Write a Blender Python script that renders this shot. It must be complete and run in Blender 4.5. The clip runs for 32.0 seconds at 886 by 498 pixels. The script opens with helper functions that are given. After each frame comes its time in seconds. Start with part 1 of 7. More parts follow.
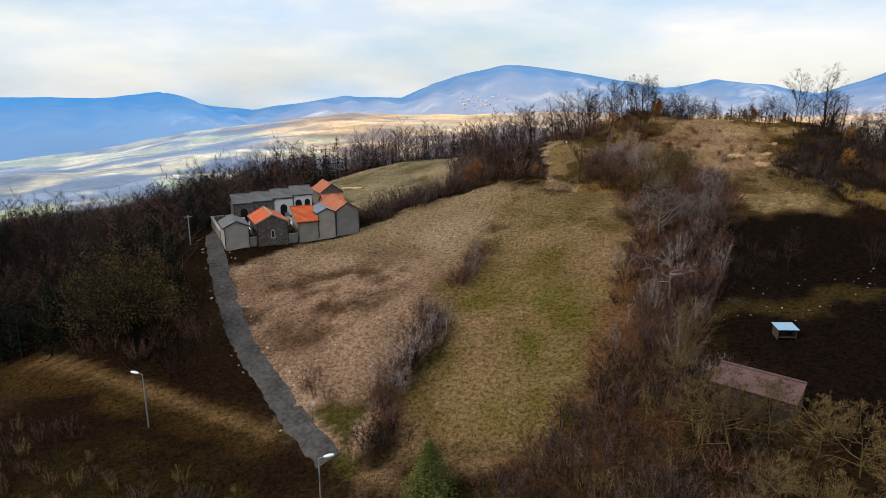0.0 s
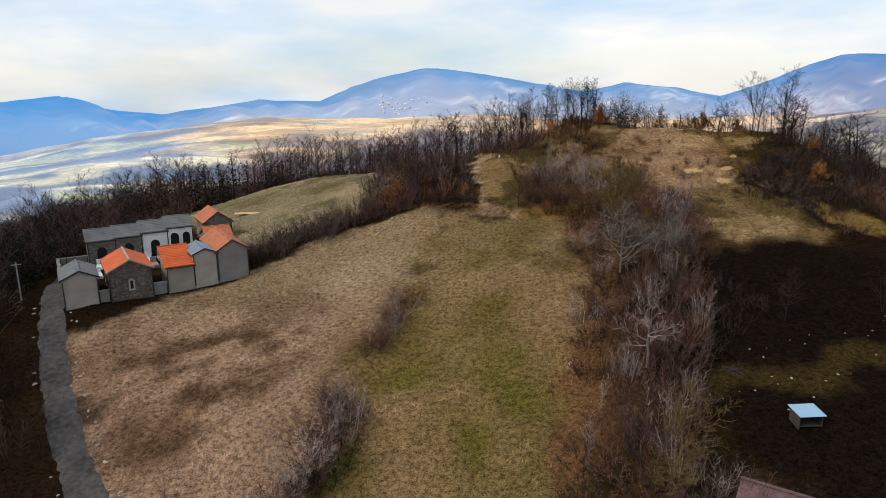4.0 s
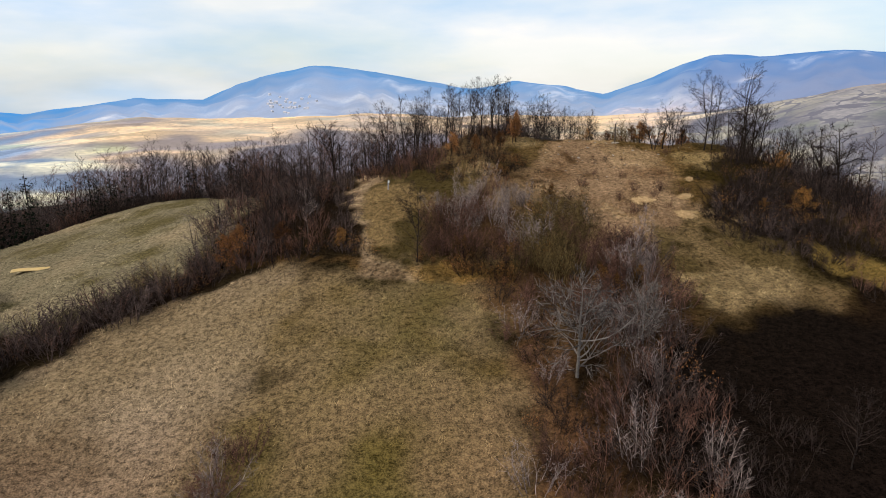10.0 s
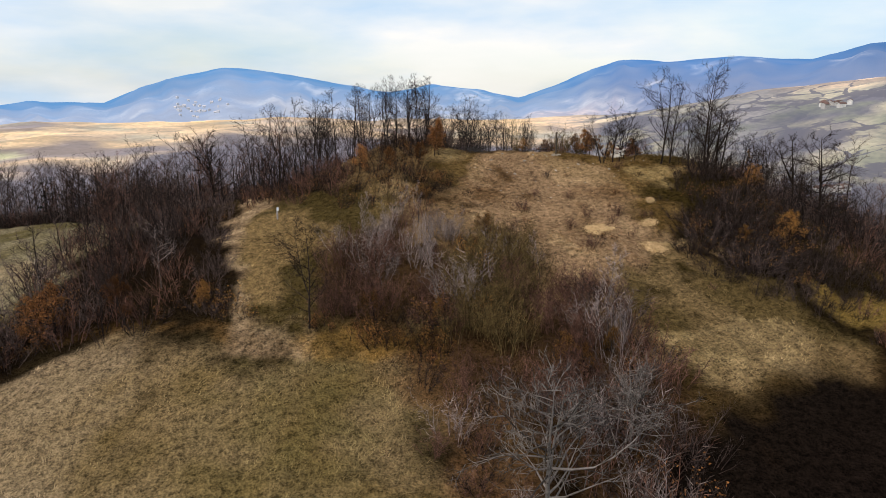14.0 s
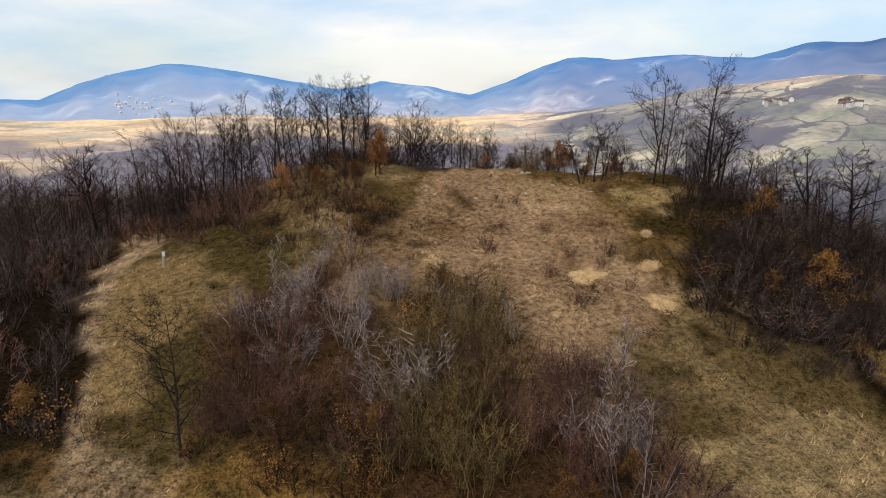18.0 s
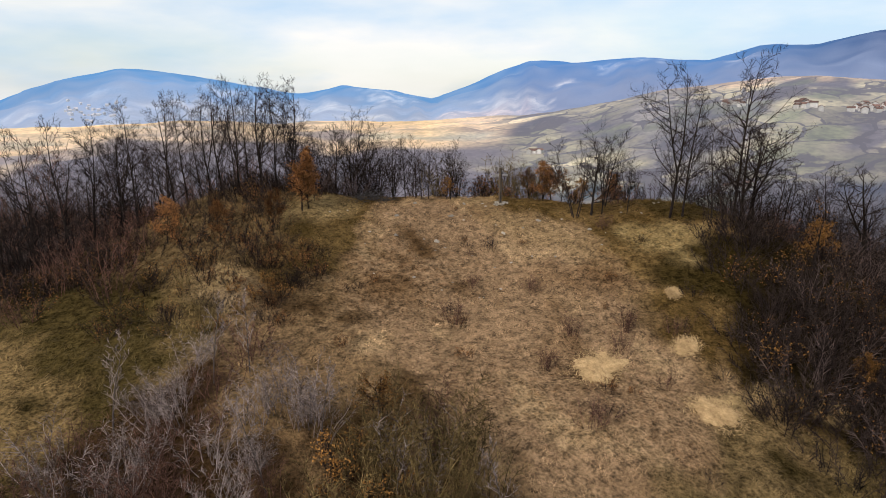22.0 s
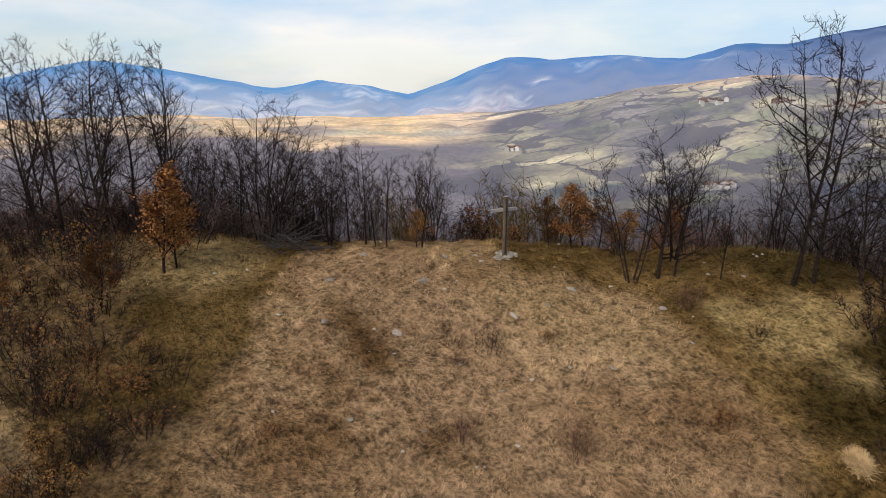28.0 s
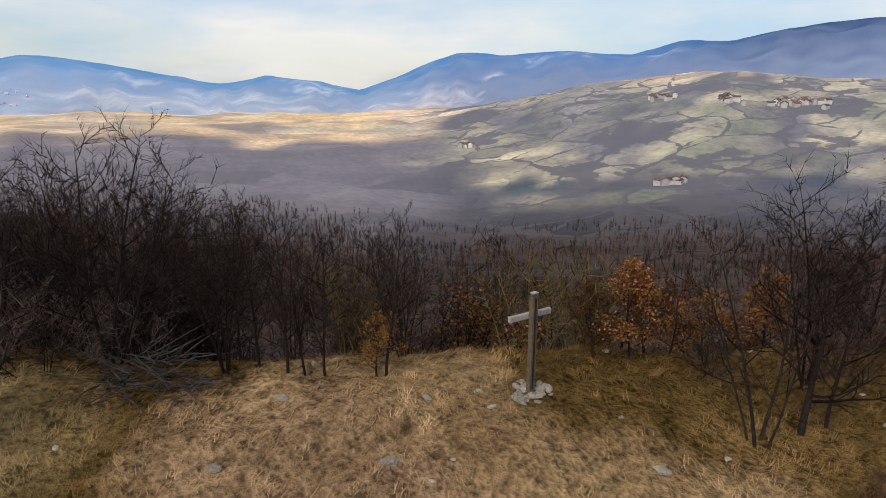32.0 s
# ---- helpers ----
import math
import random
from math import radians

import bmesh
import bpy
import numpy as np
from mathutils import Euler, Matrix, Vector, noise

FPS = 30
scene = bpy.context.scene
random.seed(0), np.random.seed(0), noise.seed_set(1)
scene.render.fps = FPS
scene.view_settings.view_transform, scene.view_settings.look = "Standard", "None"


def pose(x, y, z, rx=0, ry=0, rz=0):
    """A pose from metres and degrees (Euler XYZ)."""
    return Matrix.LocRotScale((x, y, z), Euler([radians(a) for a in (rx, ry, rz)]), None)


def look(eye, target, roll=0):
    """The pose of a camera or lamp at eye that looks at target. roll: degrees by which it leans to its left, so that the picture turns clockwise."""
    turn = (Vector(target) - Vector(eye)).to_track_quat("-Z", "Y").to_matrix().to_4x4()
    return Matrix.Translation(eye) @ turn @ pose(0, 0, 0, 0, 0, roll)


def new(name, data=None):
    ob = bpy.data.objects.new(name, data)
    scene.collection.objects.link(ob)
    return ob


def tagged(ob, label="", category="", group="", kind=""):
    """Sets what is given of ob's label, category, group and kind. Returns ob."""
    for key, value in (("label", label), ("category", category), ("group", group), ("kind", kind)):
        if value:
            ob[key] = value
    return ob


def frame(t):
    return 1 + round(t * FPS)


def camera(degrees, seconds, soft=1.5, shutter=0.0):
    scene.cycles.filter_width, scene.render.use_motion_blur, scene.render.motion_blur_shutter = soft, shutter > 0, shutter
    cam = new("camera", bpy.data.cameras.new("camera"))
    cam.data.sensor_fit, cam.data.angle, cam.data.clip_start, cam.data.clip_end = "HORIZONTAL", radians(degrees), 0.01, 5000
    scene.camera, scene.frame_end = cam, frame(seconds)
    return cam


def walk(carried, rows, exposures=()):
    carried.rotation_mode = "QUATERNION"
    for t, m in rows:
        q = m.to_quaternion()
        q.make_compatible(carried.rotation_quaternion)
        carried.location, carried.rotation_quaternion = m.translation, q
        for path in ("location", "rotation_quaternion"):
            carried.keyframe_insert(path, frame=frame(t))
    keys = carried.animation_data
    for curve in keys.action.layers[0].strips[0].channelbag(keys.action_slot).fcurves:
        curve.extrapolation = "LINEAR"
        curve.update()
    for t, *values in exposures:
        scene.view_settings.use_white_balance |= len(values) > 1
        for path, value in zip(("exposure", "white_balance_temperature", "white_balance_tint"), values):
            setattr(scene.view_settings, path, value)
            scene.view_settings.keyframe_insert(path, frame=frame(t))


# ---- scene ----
cam = camera(67.2, 32.0, soft=0.9)
PATH = [
    (0, (1.00, 0.70, 47.09), (0.81, 20.11, 42.28), -0.21),
    (1, (1.41, 5.37, 47.05), (1.20, 24.79, 42.28), -0.30),
    (2, (1.62, 10.06, 47.05), (1.76, 29.49, 42.32), -0.30),
    (3, (1.86, 14.73, 47.14), (2.92, 34.13, 42.42), -0.30),
    (5, (2.86, 24.00, 47.47), (5.82, 43.19, 42.72), -0.23),
    (6, (3.67, 28.54, 47.50), (7.26, 47.63, 42.77), -0.16),
    (7, (4.50, 32.98, 47.46), (8.48, 52.01, 42.78), -0.06),
    (8, (5.52, 37.32, 47.53), (9.73, 56.29, 42.83), -0.05),
    (9, (6.74, 41.57, 47.66), (11.26, 60.46, 42.91), -0.04),
    (10, (7.99, 45.69, 47.73), (13.07, 64.42, 42.93), -0.16),
    (11, (9.21, 49.65, 47.75), (14.89, 68.21, 42.92), -0.26),
    (12, (10.56, 53.35, 47.68), (16.77, 71.75, 42.88), -0.11),
    (13, (11.88, 57.05, 47.59), (18.67, 75.25, 42.84), 0.00),
    (14, (13.39, 60.80, 47.40), (20.72, 78.80, 42.69), 0.04),
    (16, (16.18, 66.79, 47.82), (24.22, 84.46, 43.03), 0.02),
    (17, (17.74, 69.94, 47.94), (26.06, 87.48, 43.14), 0.07),
    (18, (19.36, 73.38, 47.89), (27.95, 90.79, 43.10), 0.15),
    (19, (21.10, 76.65, 47.84), (29.91, 93.96, 43.07), 0.19),
    (20, (22.98, 79.59, 47.73), (31.96, 96.83, 43.07), 0.02),
    (21, (24.75, 82.58, 47.74), (33.99, 99.71, 43.13), -0.23),
    (22, (26.50, 85.82, 47.88), (36.03, 102.76, 43.19), -0.18),
    (23, (28.10, 88.85, 48.09), (37.94, 105.58, 43.26), 0.11),
    (24, (29.61, 91.47, 48.21), (39.65, 108.07, 43.32), 0.12),
    (25, (31.14, 93.87, 48.10), (41.20, 110.47, 43.28), -0.05),
    (27, (34.01, 98.69, 47.40), (44.19, 115.24, 42.65), 0.29),
    (28, (35.53, 101.06, 47.11), (45.65, 117.63, 42.31), 0.34),
    (29, (37.14, 103.42, 46.89), (47.11, 120.07, 42.08), 0.26),
    (30, (38.70, 105.87, 46.73), (48.62, 122.55, 41.89), 0.23),
    (31, (40.16, 108.56, 46.61), (50.23, 125.15, 41.78), 0.31),
    (31.3, (40.58, 109.44, 46.59), (50.75, 125.97, 41.81), 0.34),
    (32, (41.22, 111.46, 47.42), (52.47, 127.24, 42.51), 0.40),
]
walk(cam, [(t, look(eye, target, roll)) for t, eye, target, roll in PATH], [(0, 0.0), (22, 0.0), (28, -0.08), (31, -0.12), (32, -0.2)])

# ---- sky, sun ----
SUN_AZ, SUN_EL = radians(250), radians(42)
world = bpy.data.worlds.new("sky")
scene.world = world
world.use_nodes = True
wn, wl = world.node_tree.nodes, world.node_tree.links
wn.clear()
w_out = wn.new("ShaderNodeOutputWorld")
w_bg = wn.new("ShaderNodeBackground")
w_sky = wn.new("ShaderNodeTexSky")
w_sky.sky_type, w_sky.sun_disc = "NISHITA", False
w_sky.sun_elevation, w_sky.sun_rotation = SUN_EL, SUN_AZ
w_sky.air_density, w_sky.dust_density, w_sky.ozone_density = 1.3, 0.4, 2.0
w_co = wn.new("ShaderNodeTexCoord")
w_map = wn.new("ShaderNodeMapping")
w_map.inputs["Scale"].default_value = (1.0, 1.0, 3.6)
w_noise = wn.new("ShaderNodeTexNoise")
w_noise.inputs["Scale"].default_value, w_noise.inputs["Detail"].default_value, w_noise.inputs["Roughness"].default_value = 2.1, 6.0, 0.5
w_ramp = wn.new("ShaderNodeValToRGB")
w_ramp.color_ramp.elements[0].position, w_ramp.color_ramp.elements[1].position = 0.33, 0.62
w_ramp.color_ramp.elements[0].color, w_ramp.color_ramp.elements[1].color = (0.5, 0.5, 0.5, 1), (1, 1, 1, 1)
w_noise2 = wn.new("ShaderNodeTexNoise")
w_noise2.inputs["Scale"].default_value, w_noise2.inputs["Detail"].default_value = 3.4, 6.0
w_tint = wn.new("ShaderNodeMixRGB")
w_tint.inputs[1].default_value, w_tint.inputs[2].default_value = (5.7, 7.2, 9.0, 1), (9.5, 9.25, 8.9, 1)
w_mix = wn.new("ShaderNodeMixRGB")
wl.new(w_co.outputs["Generated"], w_map.inputs["Vector"])
wl.new(w_map.outputs["Vector"], w_noise.inputs["Vector"])
wl.new(w_map.outputs["Vector"], w_noise2.inputs["Vector"])
wl.new(w_noise.outputs["Fac"], w_ramp.inputs["Fac"])
w_soft = wn.new("ShaderNodeMapRange")
w_soft.inputs["From Min"].default_value, w_soft.inputs["From Max"].default_value = 0.36, 0.62
wl.new(w_noise2.outputs["Fac"], w_soft.inputs["Value"])
wl.new(w_soft.outputs[0], w_tint.inputs["Fac"])
wl.new(w_ramp.outputs["Color"], w_mix.inputs["Fac"])
w_blue = wn.new("ShaderNodeMixRGB")
w_blue.blend_type = "MULTIPLY"
w_blue.inputs["Fac"].default_value, w_blue.inputs[2].default_value = 1.0, (0.80, 0.97, 1.25, 1)
wl.new(w_sky.outputs["Color"], w_blue.inputs[1])
wl.new(w_blue.outputs["Color"], w_mix.inputs[1])
wl.new(w_tint.outputs["Color"], w_mix.inputs[2])
wl.new(w_mix.outputs["Color"], w_bg.inputs["Color"])
w_bg.inputs["Strength"].default_value = 0.11
wl.new(w_bg.outputs["Background"], w_out.inputs["Surface"])

sun = new("sun", bpy.data.lights.new("sun", "SUN"))
sun.data.energy, sun.data.angle, sun.data.color = 2.5, radians(28), (1.0, 0.94, 0.86)
sun_from = Vector((math.sin(SUN_AZ) * math.cos(SUN_EL), math.cos(SUN_AZ) * math.cos(SUN_EL), math.sin(SUN_EL)))
sun.matrix_world = look(sun_from * 100, (0, 0, 0))

# ---- materials ----


def shade(name, base, dark, scale=6.0, rough=0.9, bump=0.3, fine=60.0, metal=0.0, rand=0.0, attr="", haze=None, spec=0.3, isle=0.0):
    """Two-scale mottled surface between two colours; rand varies it from object to object, attr tints it by a stored colour."""
    m = bpy.data.materials.new(name)
    m.use_nodes = True
    n, l = m.node_tree.nodes, m.node_tree.links
    b = n["Principled BSDF"]
    b.inputs["Roughness"].default_value, b.inputs["Metallic"].default_value = rough, metal
    b.inputs["Specular IOR Level"].default_value = spec
    co = n.new("ShaderNodeTexCoord")
    big, small = n.new("ShaderNodeTexNoise"), n.new("ShaderNodeTexNoise")
    big.inputs["Scale"].default_value, big.inputs["Detail"].default_value = scale, 5
    small.inputs["Scale"].default_value, small.inputs["Detail"].default_value = fine, 3
    for t in (big, small):
        l.new(co.outputs["Object"], t.inputs["Vector"])
    add = n.new("ShaderNodeMath")
    add.operation = "ADD"
    l.new(big.outputs["Fac"], add.inputs[0])
    l.new(small.outputs["Fac"], add.inputs[1])
    rng = n.new("ShaderNodeMapRange")
    rng.inputs["From Min"].default_value, rng.inputs["From Max"].default_value = 0.75, 1.25
    l.new(add.outputs[0], rng.inputs["Value"])
    mix = n.new("ShaderNodeMixRGB")
    mix.inputs[1].default_value, mix.inputs[2].default_value = (*dark, 1), (*base, 1)
    l.new(rng.outputs[0], mix.inputs["Fac"])
    col = mix.outputs["Color"]
    if attr:
        a = n.new("ShaderNodeAttribute")
        a.attribute_name = attr
        mul = n.new("ShaderNodeMixRGB")
        mul.blend_type = "MULTIPLY"
        mul.inputs["Fac"].default_value = 1
        l.new(col, mul.inputs[1])
        l.new(a.outputs["Color"], mul.inputs[2])
        col = mul.outputs["Color"]
    if rand:
        info, hsv, r2 = n.new("ShaderNodeObjectInfo"), n.new("ShaderNodeHueSaturation"), n.new("ShaderNodeMapRange")
        r2.inputs["To Min"].default_value, r2.inputs["To Max"].default_value = 1 - rand, 1 + rand
        l.new(info.outputs["Random"], r2.inputs["Value"])
        l.new(r2.outputs[0], hsv.inputs["Value"])
        l.new(col, hsv.inputs["Color"])
        col = hsv.outputs["Color"]
    if isle:
        geo, hs3, r3 = n.new("ShaderNodeNewGeometry"), n.new("ShaderNodeHueSaturation"), n.new("ShaderNodeMapRange")
        r3.inputs["To Min"].default_value, r3.inputs["To Max"].default_value = 1 - isle, 1 + isle
        l.new(geo.outputs["Random Per Island"], r3.inputs["Value"])
        l.new(r3.outputs[0], hs3.inputs["Value"])
        l.new(col, hs3.inputs["Color"])
        col = hs3.outputs["Color"]
    l.new(col, b.inputs["Base Color"])
    if bump:
        bp = n.new("ShaderNodeBump")
        bp.inputs["Strength"].default_value, bp.inputs["Distance"].default_value = bump, 0.05
        l.new(add.outputs[0], bp.inputs["Height"])
        l.new(bp.outputs["Normal"], b.inputs["Normal"])
    # distance haze painted on as an even emission
    if haze:
        b.inputs["Emission Color"].default_value = (*haze[:3], 1)
        b.inputs["Emission Strength"].default_value = haze[3]
    return m


M = {}
M["bark"] = shade("bark_dark", (0.040, 0.029, 0.023), (0.014, 0.010, 0.009), 5, 0.95, 0.5, 40, rand=0.35, spec=0.03)
M["bark_pale"] = shade("bark_pale", (0.22, 0.19, 0.165), (0.10, 0.084, 0.072), 5, 0.95, 0.5, 40, rand=0.25, spec=0.03)
M["bark_grey"] = shade("bark_grey_brown", (0.125, 0.098, 0.082), (0.055, 0.042, 0.035), 5, 0.95, 0.5, 40, rand=0.25, spec=0.03)
M["bark_moss"] = shade("bark_mossy", (0.12, 0.088, 0.036), (0.040, 0.030, 0.015), 5, 0.95, 0.5, 40, rand=0.2, spec=0.03)
M["twig"] = shade("twigs_dark", (0.036, 0.024, 0.019), (0.013, 0.009, 0.0075), 2, 0.95, 0, 20, rand=0.35, spec=0.03, isle=0.75)
M["twig_wood"] = shade("twigs_brown", (0.105, 0.072, 0.060), (0.050, 0.034, 0.029), 0.3, 0.95, 0, 4, spec=0.03, isle=0.75)
M["twig_pale"] = shade("twigs_grey", (0.300, 0.232, 0.205), (0.135, 0.100, 0.088), 2, 0.95, 0, 20, rand=0.3, spec=0.03, isle=0.75)
M["twig_ashen"] = shade("twigs_ashen", (0.175, 0.147, 0.128), (0.085, 0.070, 0.060), 2, 0.95, 0, 20, rand=0.2, spec=0.03, isle=0.75)
M["twig_purple"] = shade("twigs_purple_brown", (0.150, 0.078, 0.054), (0.060, 0.030, 0.021), 2, 0.95, 0, 20, rand=0.3, spec=0.03, isle=0.75)
M["twig_olive"] = shade("twigs_olive", (0.165, 0.112, 0.044), (0.065, 0.042, 0.017), 2, 0.95, 0, 20, rand=0.3, spec=0.03, isle=0.75)
M["leaf_rust"] = shade("leaves_rust", (0.260, 0.115, 0.038), (0.110, 0.046, 0.017), 3, 0.8, 0, 30, rand=0.35, spec=0.03, isle=0.55)
M["leaf_gold"] = shade("leaves_gold", (0.27, 0.130, 0.034), (0.12, 0.056, 0.017), 3, 0.8, 0, 30, rand=0.35, spec=0.03, isle=0.55)
M["needle"] = shade("needles", (0.012, 0.016, 0.008), (0.004, 0.006, 0.0035), 3, 0.85, 0, 30, rand=0.3, spec=0.03)
M["leaf_dull"] = shade("leaves_dull_olive", (0.150, 0.112, 0.044), (0.060, 0.045, 0.018), 3, 0.85, 0, 30, spec=0.03, isle=0.55)
M["leaf_green"] = shade("leaves_olive_green", (0.11, 0.115, 0.030), (0.04, 0.045, 0.013), 3, 0.8, 0, 30, rand=0.25, spec=0.03, isle=0.55)


# ---- mesh helpers ----
def mesh_from(name, verts, faces, mats, idx=None, smooth=False):
    me = bpy.data.meshes.new(name)
    me.from_pydata(verts, [], faces)
    for m in (mats if isinstance(mats, (list, tuple)) else [mats]):
        me.materials.append(m)
    if idx is not None:
        me.polygons.foreach_set("material_index", idx)
    if smooth:
        me.polygons.foreach_set("use_smooth", [True] * len(me.polygons))
    me.update()
    return me


def put_part(name, me, parent, label=""):
    ob = new(name, me)
    ob.parent = parent
    return tagged(ob, label)


def part(name, bm, material, parent, label=""):
    """One bmesh as one mesh object under a thing or a part."""
    me = bpy.data.meshes.new(name)
    bm.normal_update()
    bm.to_mesh(me)
    bm.free()
    me.materials.append(material)
    return put_part(name, me, parent, label)


def box(bm, x0, x1, y0, y1, z0, z1, m=Matrix.Identity(4)):
    v = [bm.verts.new(m @ Vector(p)) for p in ((x0, y0, z0), (x1, y0, z0), (x1, y1, z0), (x0, y1, z0), (x0, y0, z1), (x1, y0, z1), (x1, y1, z1), (x0, y1, z1))]
    for f in ((3, 2, 1, 0), (4, 5, 6, 7), (0, 1, 5, 4), (1, 2, 6, 5), (2, 3, 7, 6), (3, 0, 4, 7)):
        bm.faces.new([v[i] for i in f])
    return v


def prism(bm, pts, y0, y1, m=Matrix.Identity(4)):
    """An outline in x, z drawn out from y0 to y1."""
    a = [bm.verts.new(m @ Vector((x, y0, z))) for x, z in pts]
    b = [bm.verts.new(m @ Vector((x, y1, z))) for x, z in pts]
    k = len(pts)
    bm.faces.new(a)
    bm.faces.new(b[::-1])
    for i in range(k):
        bm.faces.new((a[i], b[i], b[(i + 1) % k], a[(i + 1) % k]))


def thing(name, m, label, category, group="", kind=""):
    ob = new(name)
    ob.empty_display_size = 0.3
    ob.matrix_world = m
    return tagged(ob, label, category, group, kind)


# ---- landform ----
LAT = (
    (8, 9, 10, 10, 12, 16, 20, 22, 24),
    (15.1, 14, 11.7, 9.3, 11, 16.4, 20.8, 24.3, 28),
    (2.3, 11.1, 14.9, 12.8, 15.8, 22.2, 24.8, 25.4, 27.2),
    (-9.2, 6.6, 18.6, 19.1, 22.7, 26, 28.1, 27.9, 26.2),
    (-12.9, 8.3, 28.3, 24.4, 28.3, 30.8, 30.7, 33.3, 22.5),
    (-7.3, 13, 26.6, 25.8, 35.9, 38.3, 42.3, 32.9, 10.5),
    (-1, 12.8, 23.9, 28.2, 31.9, 42.5, 41.2, 18.4, -4.6),
    (4.1, 11.2, 18.5, 22.4, 21.8, 22.4, 14.4, 4, -11.7),
    (9, 10.2, 11.8, 11.8, 7.9, 0.1, -9.1, -14.3, -19.1),
)
KNOLLS = ((50, 123, 7, 0.9), (44, 115, 8, -1.3), (-30, 90, 8, 0.7), (60, 116, 7, 0.8), (-10, 72, 9, 0.9), (-21, 69, 8, -0.8), (-5, 168, 26, 6.5), (37, 133, 8, 2.2), (64, 114, 8, 1.8), (-80, 125, 26, 4))
LX, LY, LSTEP, LN = -90.0, -10.0, 25.0, 9
LATA = np.array(LAT)


def wave(x, y, s, seed=0.0):
    """Cheap smooth undulation of about unit size and wavelength s."""
    a, b = x / s * 6.2832, y / s * 6.2832
    return (np.sin(a * 0.91 + 1.3 * np.sin(b * 0.53 + seed) + seed) + np.sin(b * 1.07 + 1.7 * np.sin(a * 0.47 - seed * 1.7) + 2.1 * seed)) * 0.5


def patch(x, y, s, seed=0, octaves=3):
    """Value noise from 0 to 1 with patches of about s metres (arrays)."""
    x, y = np.asarray(x, float), np.asarray(y, float)
    tot, amp, out = 0.0, 1.0, 0.0
    for o in range(octaves):
        u, v = x / s * 2 ** o, y / s * 2 ** o
        i, j = np.floor(u), np.floor(v)
        f, g = smooth01(u - i), smooth01(v - j)

        def h(a, b):
            q = np.sin(a * 127.1 + b * 311.7 + seed * 74.7 + o * 19.3) * 43758.5453
            return q - np.floor(q)

        out = out + amp * ((h(i, j) * (1 - f) + h(i + 1, j) * f) * (1 - g) + (h(i, j + 1) * (1 - f) + h(i + 1, j + 1) * f) * g)
        tot, amp = tot + amp, amp * 0.55
    return out / tot


def smooth01(t):
    t = np.clip(t, 0, 1)
    return t * t * (3 - 2 * t)


def land(x, y):
    """Height of the hill at x, y (arrays)."""
    x, y = np.asarray(x, float), np.asarray(y, float)
    u, v = np.clip((x - LX) / LSTEP, 1, LN - 2.001), np.clip((y - LY) / LSTEP, 1, LN - 2.001)
    i, j = u.astype(int), v.astype(int)
    f, g = u - i, v - j
    wx = ((1 - f) ** 3 / 6, (3 * f ** 3 - 6 * f * f + 4) / 6, (-3 * f ** 3 + 3 * f * f + 3 * f + 1) / 6, f ** 3 / 6)
    wy = ((1 - g) ** 3 / 6, (3 * g ** 3 - 6 * g * g + 4) / 6, (-3 * g ** 3 + 3 * g * g + 3 * g + 1) / 6, g ** 3 / 6)
    z = sum(wx[a] * wy[b] * LATA[j - 1 + b, i - 1 + a] for a in range(4) for b in range(4))
    for a, b, r, h in KNOLLS:
        z = z + h * np.exp(-((x - a) ** 2 + (y - b) ** 2) / r / r)
    past = np.clip((x - 43) * 0.431 + (y - 128.0) * 0.902, 0, 40)  # the slope breaks away north of the crest
    return z - smooth01((x - 39) / 6) * 7.0 * (1 - np.exp(-((past / 9.0) ** 1.4)))


# far country: (azimuth, angle of the low ground, of the middle ridge, of the mountain crest), degrees as seen from the hill
FAR = ((-180, -9, -4, -1.0), (-90, -9, -5, -1.0), (-60, -9, -6.2, -0.8), (-33.5, -8.5, -5.6, -0.8), (-28, -8, -4.8, -1.0), (-24, -8, -4.2, -0.5), (-20, -8, -3.6, -1.8), (-17, -8, -3.2, -2.0), (-9.2, -8, -2.6, -1.0), (-4.5, -8, -2.7, -1.2),
       (0.2, -8, -2.8, 0.7), (4.5, -8, -2.6, 1.5), (9.5, -8, -2.6, 1.05), (13.6, -8.5, -2.7, 0.2), (17.5, -9, -2.8, -0.4), (21.5, -9.5, -2.8, 0.25), (25, -10, -2.8, -0.2), (28.9, -10.5, -2.7, -0.85), (32.9, -11, -2.5, 0.8))
FAR2 = ((36.9, -11.4, -2.2, 2.2), (41.4, -11.2, -1.6, 2.0), (45.5, -11, -0.5, 2.35), (50.5, -10.5, 0.1, 2.0), (54.3, -10, 0.6, 3.0), (57.6, -10, 0.9, 3.0), (64, -10, 0.4, 4.2), (75, -10, 0, 4.5), (100, -9, -2, 3), (140, -9, -3, 1), (180, -9, -4, -1.0))
FAR_A = np.array(FAR + FAR2)
HUB = (25.0, 90.0)


